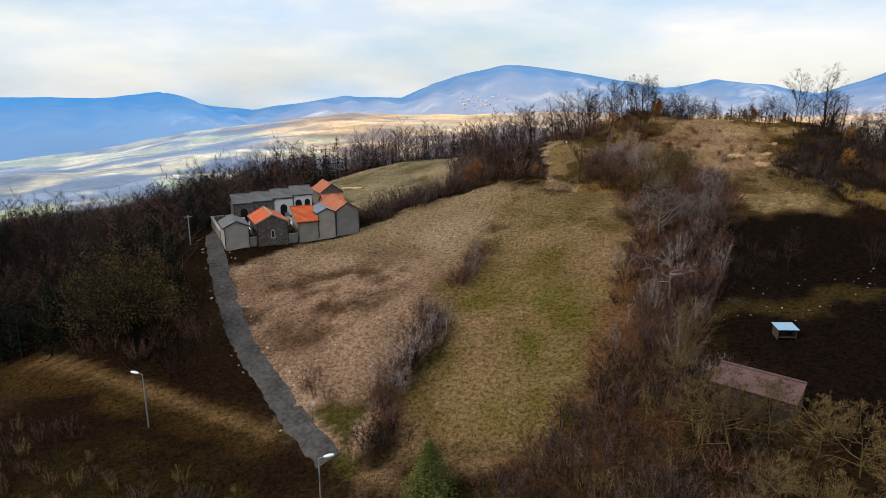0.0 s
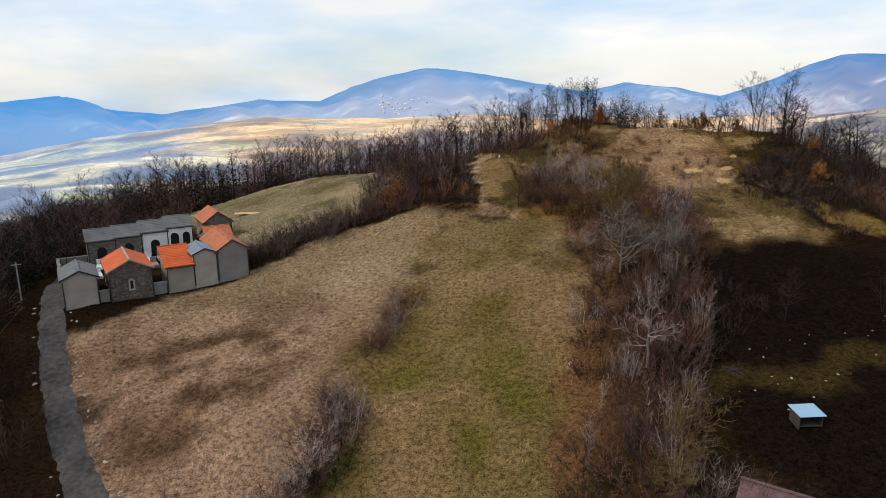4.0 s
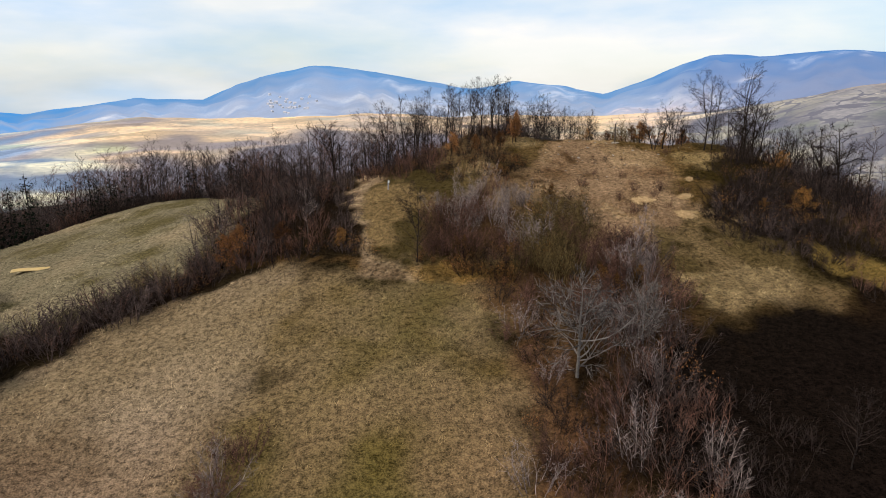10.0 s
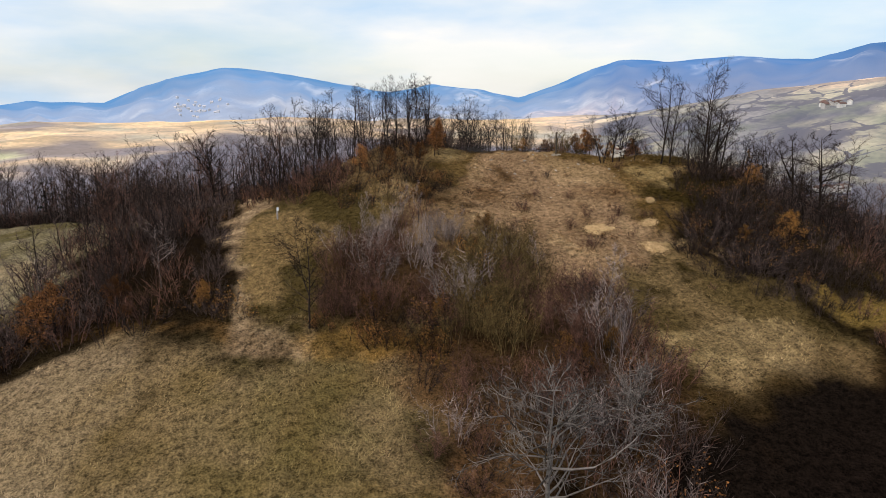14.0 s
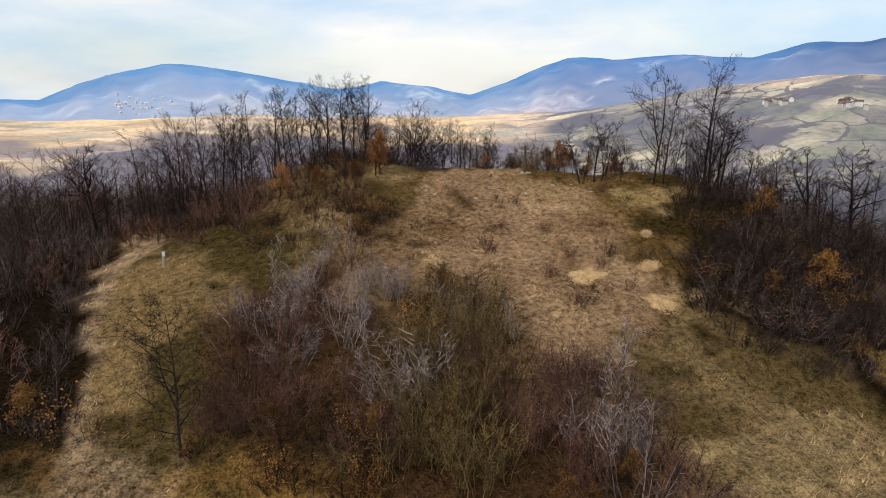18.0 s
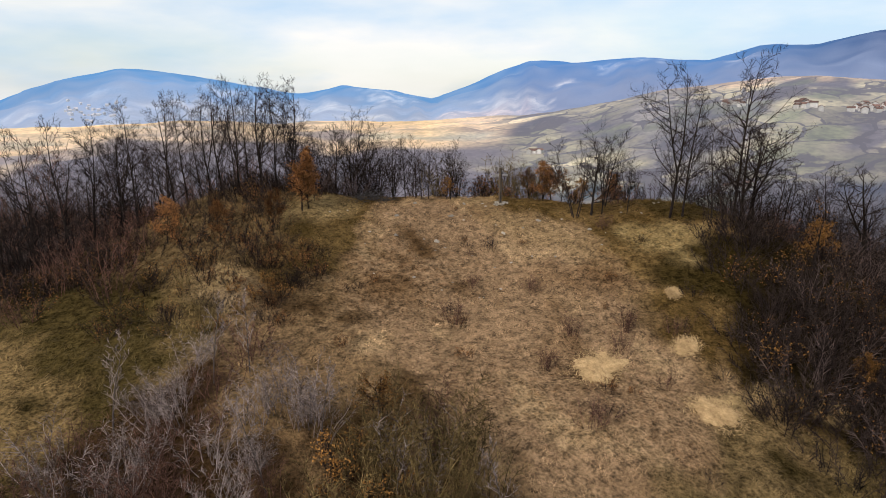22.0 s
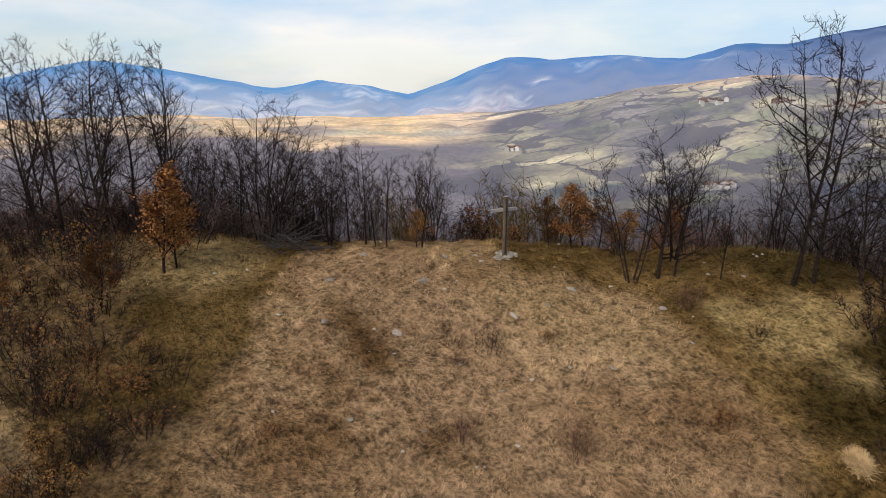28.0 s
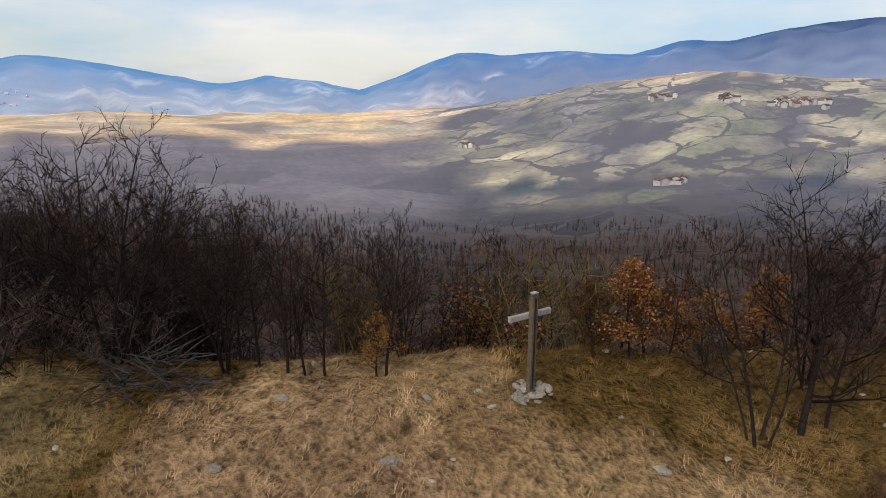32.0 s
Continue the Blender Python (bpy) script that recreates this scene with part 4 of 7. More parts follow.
def grow_leafy(seed, h, width, clumps, leaf):
    """A rounded evergreen bush of small leaf sprays on radiating stems."""
    t, c = Wood(seed), Wood(seed + 1000)
    r = t.r
    for _ in range(clumps):
        a, e = r.uniform(0, 6.2832), math.asin(r.uniform(-0.15, 1))
        rad = r.uniform(0.55, 1.0) * (1 + 0.18 * math.sin(3 * a + 4 * e) + 0.12 * math.sin(7 * a))
        p = Vector((math.cos(a) * math.cos(e) * width * 0.5 * rad, math.sin(a) * math.cos(e) * width * 0.5 * rad, h * (0.38 + 0.6 * math.sin(e) * rad)))
        if r.random() < 0.2:
            t.limb([Vector((0, 0, -0.2)), p * 0.5 + Vector((0, 0, 0.15 * h)), p], 0.05, 0.01, 4)
        for _ in range(5):
            c.leaf(p, leaf, 2)
    return t.arrays(), c.arrays(), None


KINDS, PLAIN = {}, {}


def kind_of(key, shapes, mats, label, category, names=("trunk", "crown", "foliage")):
    """Keeps the shared meshes of one kind of plant."""
    KINDS[key] = []
    for sh in shapes:
        meshes = [fast_mesh(f"{category}_{nm}".replace(" ", "_"), s[0], s[1], mt) if s is not None and len(s[1]) else None for s, mt, nm in zip(sh, mats, names)]
        KINDS[key].append((sh, meshes, mats, label, category, names))


B, BP, T, TP, TV, TO = M["bark"], M["bark_pale"], M["twig"], M["twig_pale"], M["twig_purple"], M["twig_olive"]
kind_of("tall", [grow_tree(q, 9.0, 0.085, 0.14, 0.33, 30, 6, 5, 0.10, 0.13, 0.64, 0.009) for q in (1, 2, 5)] + [grow_tree(q, 9.0, 0.09, 0.16, 0.35, 22, 6, 5, 0.11, 0.14, 0.64, 0.009, fork=True) for q in (3, 4)], (B, T, None), "tall bare winter tree with dark bark and fine twigs", "tree")
kind_of("broad", [grow_tree(s, 7.0, 0.14, 0.2, 0.46, 17, 5, 6, 0.10, 0.17, 0.72, fork=True) for s in (11, 12, 13)], (B, T, None), "broad bare oak with crooked dark limbs", "tree")
kind_of("grey", [grow_tree(s, 5.2, 0.10, 0.12, 0.66, 24, 6, 5, 0.06, 0.16, 0.78, 0.013, fork=True) for s in (21, 22)], (BP, M["twig_ashen"], None), "spreading bare tree with pale grey limbs", "tree")
kind_of("slim", [grow_tree(s, 5.0, 0.05, 0.25, 0.32, 16, 4, 4, 0.2, 0.12, 0.55) for s in (31, 32, 33)], (M["bark_grey"], TP, None), "slim bare sapling with grey bark", "sapling")
kind_of("fruit", [grow_tree(41, 4.3, 0.13, 0.38, 0.5, 14, 7, 6, 0.06, 0.28, 0.75, 0.013)], (BP, TP, None), "old bare fruit tree with gnarled pale branches", "tree")
kind_of("mossy", [grow_tree(q, 6.0, 0.075, 0.12, 0.56, 19, 9, 8, 0.05, 0.26, 0.74, 0.010, fork=True) for q in (45, 46)], (M["bark_moss"], TO, None), "gnarled bare tree with yellow-mossed branches", "tree")
kind_of("beech", [grow_tree(s, 3.6, 0.06, 0.15, 0.42, 16, 5, 4, 0.08, 0.12, 0.7, leaves=0.95, leaf=0.125) for s in (51, 52)], (B, T, M["leaf_rust"]), "young beech still holding rust-brown leaves", "tree")
kind_of("goldoak", [grow_tree(s, 3.4, 0.07, 0.18, 0.42, 14, 5, 4, 0.1, 0.16, 0.7, leaves=0.95, leaf=0.115) for s in (55, 56)], (B, T, M["leaf_gold"]), "small oak with withered orange leaves", "tree")
kind_of("multi", [grow_coppice(q, 6.2, k) for q, k in ((58, 4), (59, 3), (60, 5), (57, 4))], (B, T, None), "multi-stemmed bare tree with dark branching shoots", "tree")
kind_of("purple", [grow_shrub(s, 2.5, 2.0, 17, 7, 0.011) for s in (61, 62, 63)], (TV, TV, None), "dense leafless shrub of purple-brown stems", "shrub", ("stem_clump", "twig_spray", "leaf_spray"))
kind_of("ash", [grow_shrub(s, 3.2, 2.2, 13, 8, 0.011, 0.80) for s in (66, 67, 68)], (TP, TP, None), "tall leafless shrub with grey twigs", "shrub", ("stem_clump", "twig_spray", "leaf_spray"))
kind_of("dark", [grow_shrub(s, 2.2, 2.4, 16, 7, 0.012, 0.65) for s in (71, 72, 73)], (T, T, None), "dark tangled leafless shrub", "shrub", ("stem_clump", "twig_spray", "leaf_spray"))
kind_of("olive", [grow_shrub(s, 2.8, 1.6, 18, 6, 0.012, 0.9) for s in (76, 77)], (TO, TO, None), "upright shrub with olive-brown shoots", "shrub", ("stem_clump", "twig_spray", "leaf_spray"))
kind_of("brown", [grow_shrub(q, 2.7, 3.0, 20, 8, 0.013, 0.66) for q in (101, 102, 103)], (M["twig_wood"], M["twig_wood"], None), "dense rounded leafless shrub of brown twigs", "shrub", ("stem_clump", "twig_spray", "leaf_spray"))
kind_of("rust", [grow_shrub(s, 1.7, 1.8, 12, 6, 0.009, 0.7, 0.9, 0.105) for s in (81, 82, 83)], (T, T, M["leaf_rust"]), "low shrub with dry rust-coloured leaves", "shrub", ("stem_clump", "twig_spray", "leaf_spray"))
kind_of("gold", [grow_shrub(s, 1.8, 1.3, 10, 6, 0.009, 0.75, 0.9, 0.105) for s in (86, 87)], (T, T, M["leaf_gold"]), "low oak shrub with yellow-orange leaves", "shrub", ("stem_clump", "twig_spray", "leaf_spray"))
kind_of("spruce", [grow_spruce(s, 7.0, 1.9, 14, 7, 3) for s in (91, 92)], (B, M["needle"], None), "dark green spruce at the wood's edge", "conifer")
kind_of("fir", [grow_spruce(98, 5.4, 2.9, 19, 13, 9, 0.36, 4)], (B, M["leaf_green"], None), "broad young fir with yellow-green needles by the lane", "conifer")
kind_of("bigbush", [grow_leafy(97, 8.5, 9.5, 1000, 0.22)], (B, M["leaf_dull"], None), "big rounded tree with dull olive-brown foliage", "evergreen")
kind_of("bushy", [grow_leafy(s, 5.0, 5.2, 360, 0.24) for s in (95, 96)], (B, M["leaf_green"], None), "large rounded evergreen bush with olive foliage", "evergreen")

for key, mk in (("tall", lambda q: grow_far_tree(q, 9.0, 0.085, 0.18, 0.36, 22, 6, 6)), ("broad", lambda q: grow_far_tree(q, 7.0, 0.12, 0.2, 0.42, 18, 6, 5)), ("multi", lambda q: grow_coppice(q, 6.2, 4, 8, 4, 3)), ("slim", lambda q: grow_far_tree(q, 5.0, 0.05, 0.25, 0.32, 11, 4, 3)), ("goldoak", lambda q: grow_far_tree(q, 3.4, 0.06, 0.2, 0.44, 10, 4, 4, 0.6)),
                ("brown", lambda q: grow_far_shrub(q, 2.7, 3.0, 16, 16, 0.66)), ("purple", lambda q: grow_far_shrub(q, 2.5, 2.0)), ("ash", lambda q: grow_far_shrub(q, 3.2, 2.0, up=0.85)), ("dark", lambda q: grow_far_shrub(q, 2.2, 2.4, up=0.65)), ("olive", lambda q: grow_far_shrub(q, 2.8, 1.6, up=0.9)), ("rust", lambda q: grow_far_shrub(q, 1.7, 1.8, 10, 14, 0.7, 0.35)), ("gold", lambda q: grow_far_shrub(q, 1.8, 1.3, 9, 12, 0.7, 0.5)),
                ("spruce", lambda q: grow_spruce(q, 7.0, 1.9, 10, 6, 2)), ("bushy", lambda q: grow_leafy(q, 5.0, 5.2, 260, 0.28))):
    PLAIN[key] = [mk(200 + q) for q in range(3)]
PLAIN_MESH = {}

CHEAP = {"tall": [grow_cheap(300 + q, 8.6, 0.34) for q in range(6)], "broad": [grow_cheap(310 + q, 7.0, 0.46) for q in range(5)], "multi": [grow_cheap(320 + q, 6.0, 0.38) for q in range(5)], "spruce": [grow_spruce(330 + q, 7.0, 1.9, 9, 5, 1) for q in range(3)]}
ROWS_OUT = []
rnd = random.Random(5)


def plant(key, x, y, s=1.0, near=None, sink=0.0):
    ROWS_OUT.append((key, rnd.randrange(len(KINDS[key])), x, y, s if near else s * rnd.uniform(0.88, 1.12), rnd.uniform(0, 6.2832), near))


def in_poly(x, y, poly):
    hit, k = False, len(poly)
    for q in range(k):
        (ax, ay), (bx, by) = poly[q], poly[(q + 1) % k]
        if (ay > y) != (by > y) and x < (bx - ax) * (y - ay) / (by - ay) + ax:
            hit = not hit
    return hit


def fill(poly, gap, mix, s0=0.8, s1=1.2, avoid=None):
    """Scatters plants of a mix over an outline, about gap metres apart."""
    xs, ys = [p[0] for p in poly], [p[1] for p in poly]
    keys = [k for k, w in mix for _ in range(w)]
    y = min(ys)
    while y < max(ys):
        x = min(xs)
        while x < max(xs):
            px, py = x + rnd.uniform(-0.5, 0.5) * gap, y + rnd.uniform(-0.5, 0.5) * gap
            if in_poly(px, py, poly) and not (avoid and avoid(px, py)) and math.hypot(px - 27.7, py - 83.0) > 2.4:
                plant(rnd.choice(keys), px, py, rnd.uniform(s0, s1))
            x += gap
        y += gap


def row(line, gap, width, mix, s0=0.8, s1=1.2):
    """Plants along a line."""
    keys = [k for k, w in mix for _ in range(w)]
    for (ax, ay), (bx, by) in zip(line, line[1:]):
        n = max(1, int(math.hypot(bx - ax, by - ay) / gap))
        for q in range(n):
            u = (q + rnd.random()) / n
            plant(rnd.choice(keys), ax + (bx - ax) * u + rnd.uniform(-0.5, 0.5) * width, ay + (by - ay) * u + rnd.uniform(-0.5, 0.5) * width, rnd.uniform(s0, s1))


# forest west of the road, falling away into the valley
fill(((-38, 67), (-31, 78), (-37, 90), (-37, 104), (-42, 128), (-60, 150), (-95, 150), (-95, 84), (-60, 77)), 1.8, (("tall", 5), ("broad", 2), ("spruce", 8), ("dark", 3)), 0.8, 1.2)
fill(((-28, 62), (-24, 69), (-29, 77), (-33, 80), (-40, 68)), 1.9, (("dark", 4), ("purple", 2)), 0.8, 1.2)
plant("bigbush", -33.5, 68.5, 1.3, near=True)
fill(((-70, 40), (-40, 50), (-28, 52), (-14, 47), (-12, 40), (-40, 36)), 1.9, (("dark", 3), ("brown", 3), ("purple", 2), ("olive", 2), ("gold", 1)), 0.3, 0.65)
fill(((-62, 60), (-40, 58), (-30, 55), (-34, 50), (-60, 50)), 1.9, (("dark", 3), ("brown", 2), ("olive", 1)), 0.35, 0.8)
# woods behind the cemetery and the upper meadow
fill(((-31, 128), (-33, 172), (14, 178), (14, 192), (-75, 192), (-75, 150), (-60, 150), (-42, 128)), 1.95, (("tall", 6), ("broad", 5), ("spruce", 2), ("brown", 3)), 0.95, 1.3)
fill(((-34, 100), (-33, 126), (-40, 128), (-40, 100)), 2.0, (("tall", 4), ("broad", 3), ("dark", 3)), 0.65, 0.95)
row(((-31, 131), (-33, 150), (-31, 171), (-10, 176), (14, 177)), 1.3, 3, (("tall", 5), ("slim", 2), ("dark", 4)), 0.6, 0.95)
for sx, sy in ((-31, 147), (-29, 149), (-27, 152), (-24, 150), (-35, 140), (2, 182)):
    plant("spruce", sx, sy, 1.35)
row(((-31, 129), (-34, 150), (-32, 171), (-10, 175), (14, 176)), 1.0, 3, (("dark", 5), ("purple", 1)), 0.9, 1.5)
# hedge along the top of the straw meadow
row(((-12.5, 99.5), (-8, 103.5), (-1, 107.2), (6, 108.8)), 0.5, 3.8, (("brown", 6), ("dark", 2), ("purple", 2), ("olive", 1), ("rust", 1)), 0.9, 1.35)
row(((-11, 103), (-5, 108), (3, 111)), 0.9, 3.5, (("brown", 4), ("dark", 2), ("olive", 1)), 0.8, 1.2)
row(((-2, 106), (6, 107.5), (13, 106)), 1.8, 1.6, (("rust", 3), ("dark", 1)), 0.7, 1.1)
row(((15.2, 104), (15.6, 112), (16.2, 120), (18.2, 129)), 0.9, 1.3, (("brown", 4), ("dark", 3), ("gold", 1), ("rust", 1)), 0.45, 0.75)
# wood between hedge and track
fill(((3, 108), (12.5, 106), (14.5, 112), (15, 124), (17, 131), (12, 140), (4, 134), (0, 114)), 1.9, (("dark", 3), ("brown", 5), ("purple", 3), ("slim", 1), ("rust", 1), ("multi", 2)), 0.7, 1.1)
fill(((4, 134), (19, 131), (30, 137), (30, 160), (14, 172), (4, 160)), 1.8, (("tall", 7), ("dark", 4), ("broad", 2)), 0.7, 0.95)
# ridge trees north-west of the ridge meadow
fill(((20, 128), (27, 126), (35, 131), (43, 133), (44, 140), (24, 142)), 1.8, (("multi", 2), ("dark", 6), ("purple", 4)), 0.55, 0.85)
fill(((21, 123), (27, 121), (30, 124), (31, 129), (22, 128)), 1.9, (("rust", 4), ("gold", 1), ("dark", 2), ("purple", 2)), 0.5, 0.9)
row(((30, 120), (36, 125), (38, 129)), 1.3, 3.0, (("rust", 4), ("gold", 2), ("dark", 1)), 0.45, 0.8)
# thicket between the green strip and the ridge meadow
fill(((25, 110), (28, 113.5), (33, 114), (35, 109), (32, 104.5), (27, 106.5)), 1.5, (("ash", 8), ("purple", 3), ("slim", 1)), 0.5, 0.85)
fill(((31, 101.5), (34, 106.5), (38.5, 105), (36, 98.5), (32.5, 93), (27.5, 95.5)), 1.3, (("olive", 9), ("ash", 1), ("purple", 2), ("gold", 1)), 0.85, 1.3)
fill(((23.6, 109), (25.8, 111.5), (28, 105), (26, 102.5), (31, 101), (28, 96.5), (22, 101.5)), 1.5, (("dark", 3), ("purple", 6), ("ash", 2)), 0.7, 1.0)
fill(((37.4, 99.5), (41, 98), (40.5, 92.4), (39.4, 88), (34, 84), (30, 87), (28, 94), (32.6, 91.2), (34.7, 96.5)), 1.4, (("purple", 9), ("ash", 1), ("brown", 2), ("rust", 1)), 0.75, 1.1)
for x, y, s in ((23.9, 97.8, 1.0), (24.6, 97.2, 0.8), (26.2, 95.6, 1.0), (27.0, 95.2, 0.9), (28.5, 98.2, 1.1), (16.0, 105.4, 1.1), (13.6, 106.6, 1.0), (17.2, 104.0, 0.8)):
    plant("gold", x, y, s)
# rust-leaved scrub on the west edge of the ridge meadow
fill(((29.5, 128), (32, 119), (35.5, 120.5), (38, 126), (38.5, 131.5), (33, 131)), 1.35, (("rust", 8), ("gold", 4), ("dark", 3), ("beech", 2)), 0.45, 0.85)
fill(((20, 126), (29, 123), (29, 130), (20, 131)), 1.25, (("dark", 4), ("purple", 3), ("rust", 2)), 0.6, 1.0)
row(((26, 117.5), (33, 115.8), (36.5, 119)), 1.2, 2.5, (("rust", 4), ("dark", 1)), 0.3, 0.6)
for x, y, s in ((37.0, 126.3, 0.75), (36.4, 125.8, 0.6), (33.6, 125.7, 0.6)):
    plant("dark", x, y, s)
fill(((33.5, 116.5), (37.5, 118), (38.8, 122), (35, 123.5)), 1.15, (("dark", 5), ("rust", 3), ("gold", 1)), 0.28, 0.55)
fill(((26, 117), (33, 115.5), (37, 118), (37, 124), (31, 123), (27, 121)), 1.35, (("dark", 3), ("gold", 4), ("rust", 4), ("olive", 1)), 0.35, 0.6)
# dark scrub east of the ridge meadow
fill(((51.8, 103.2), (54.2, 106), (60, 106.5), (64, 99), (56, 93.5), (52.5, 97), (49.5, 99.5)), 1.05, (("dark", 9), ("brown", 1), ("rust", 1), ("gold", 1)), 0.6, 1.0)
row(((21.5, 100.2), (27.5, 96)), 1.0, 1.2, (("gold", 3), ("rust", 3), ("olive", 1)), 0.5, 0.9)
# hedge on the east side of the green strip
row(((26.5, 95), (25.5, 86), (23, 76), (20.5, 68), (17, 60), (14.5, 54)), 0.8, 3.0, (("purple", 5), ("rust", 1), ("ash", 2), ("dark", 3), ("slim", 1)), 0.55, 0.95)
fill(((26, 80), (22, 67), (18, 57), (23, 57), (28, 66), (34, 78), (37, 85), (30, 86)), 1.45, (("purple", 6), ("brown", 4), ("dark", 2), ("rust", 1), ("ash", 1)), 0.7, 1.15)
fill(((49.2, 100), (53, 102.5), (60, 101), (62, 92), (54, 90.8), (49.5, 95.5)), 1.3, (("dark", 9), ("brown", 1)), 0.5, 0.8)
fill(((29, 68), (38, 72), (36, 79), (31, 80)), 1.7, (("dark", 5),), 0.5, 0.85)
fill(((4, 48), (14, 54), (20, 62), (25, 56), (24, 40), (2, 40)), 1.5, (("brown", 6), ("purple", 4), ("olive", 2), ("dark", 3), ("rust", 1), ("mossy", 1), ("multi", 1)), 0.55, 0.95)
# shrubs between the two strips
row(((5.5, 84), (3.5, 79), (2, 75)), 0.6, 1.5, (("purple", 3), ("ash", 1)), 0.6, 1.0)
row(((0, 69), (-2.5, 62.5), (-4.5, 57), (-5, 51)), 0.6, 2.6, (("ash", 3), ("purple", 4), ("dark", 4)), 0.85, 1.35)
row(((-12.5, 62), (-10.5, 58)), 1.1, 1.5, (("purple", 3),), 0.6, 0.9)
# woods east of the ridge meadow and beyond the near-black plot
fill(((55, 99), (60, 97), (64, 110), (60, 113), (56, 108)), 1.25, (("dark", 8), ("rust", 1), ("gold", 1)), 0.6, 0.95)
fill(((62, 98), (72, 92), (110, 95), (115, 135), (80, 140), (66, 121), (66, 112)), 1.8, (("tall", 2), ("broad", 4), ("multi", 4), ("dark", 6), ("rust", 1)), 0.55, 0.85)
fill(((63, 99), (72, 94), (84, 100), (88, 122), (74, 128), (67, 120), (66, 112)), 1.8, (("brown", 5), ("dark", 5), ("purple", 2), ("rust", 1)), 0.7, 1.15)
fill(((60, 86), (64, 72), (100, 66), (112, 94), (74, 92), (64, 96)), 2.2, (("dark", 5), ("rust", 1), ("broad", 3), ("purple", 2)), 0.6, 0.9)
fill(((52, 78), (58, 70), (64, 66), (66, 72), (60, 84)), 2.6, (("dark", 3), ("olive", 1)), 0.5, 0.8)
fill(((59.5, 96), (62.5, 85), (70, 84), (68, 98)), 1.4, (("dark", 7), ("purple", 2), ("brown", 2)), 0.6, 0.95)
fill(((52.5, 90), (56.5, 92), (58, 86), (54, 85)), 1.5, (("dark", 4), ("purple", 2)), 0.45, 0.7)
row(((59, 109), (65, 111), (69, 117), (73, 125)), 0.8, 6.0, (("tall", 1), ("broad", 2), ("dark", 8), ("goldoak", 2), ("rust", 2)), 0.8, 1.1)
row(((62, 104), (70, 104), (78, 110)), 0.9, 6.0, (("tall", 1), ("broad", 2), ("dark", 8), ("goldoak", 2), ("rust", 2)), 0.8, 1.15)
fill(((34, 130), (38, 127.5), (43.5, 127.6), (45, 131), (38, 135)), 1.25, (("dark", 6), ("brown", 2)), 0.5, 0.85)
# slopes falling away north of the ridge
GLADE = ((47, 133), (53, 131), (55, 142), (49, 145))
fill(((41, 133), (45, 130.5), (49.5, 128.2), (51, 136), (48, 143), (40, 146)), 1.4, (("multi", 10), ("dark", 4), ("brown", 4), ("purple", 3), ("rust", 1)), 0.75, 1.05, lambda x, y: in_poly(x, y, GLADE))
fill(((49.5, 128.2), (53, 126.3), (58, 124.5), (67, 120.5), (73, 130), (58, 140), (48, 143), (51, 136)), 1.5, (("multi", 4), ("dark", 3), ("brown", 4), ("purple", 3), ("olive", 4), ("goldoak", 1), ("rust", 2)), 0.55, 0.85, lambda x, y: in_poly(x, y, GLADE))
fill(((40, 146), (58, 140), (73, 130), (80, 140), (112, 136), (118, 160), (80, 182), (30, 182), (30, 142)), 2.1, (("tall", 7), ("multi", 4), ("dark", 3), ("purple", 2), ("goldoak", 1)), 0.75, 1.05)
row(((55.5, 123.4), (58, 122.5), (62, 121)), 0.9, 2.4, (("goldoak", 3), ("beech", 2), ("rust", 3)), 0.45, 0.75)
row(((49.5, 127), (53, 125.5), (56, 124)), 0.8, 2.0, (("olive", 4), ("rust", 2)), 0.9, 1.2)
row(((56.5, 119.8), (60, 118.5), (66, 116)), 0.9, 2.4, (("multi", 2), ("dark", 4), ("purple", 2)), 0.5, 0.75)
# around the shed
fill(((22, 40), (30, 42), (38, 40), (36, 30), (20, 30)), 2.6, (("mossy", 4), ("olive", 2), ("brown", 2)), 0.7, 0.95)
fill(((36, 52), (44, 48), (46, 40), (36, 42)), 3.0, (("olive", 2), ("dark", 2)), 0.5, 0.8)
plant("mossy", 22.0, 45.5, 1.05)
plant("mossy", 25.0, 46.0, 0.95)
plant("mossy", 27.5, 44.0, 0.9)
plant("ash", 21.5, 56.0, 1.0)
plant("ash", 23.3, 54.5, 0.9)
# single trees that stand out
for key, x, y, s in (("beech", 36.8, 124.8, 0.55), ("beech", 33.8, 125.0, 0.6), ("rust", 35.2, 120.3, 0.5), ("rust", 37.2, 118.8, 0.6), ("beech", 4.0, 108.1, 0.9), ("goldoak", 6.5, 107.8, 1.25), ("beech", 5.5, 107.6, 1.05), ("beech", 9.6, 107.5, 0.9), ("fir", -0.5, 45.5, 1.0)):
    plant(key, x, y, s)
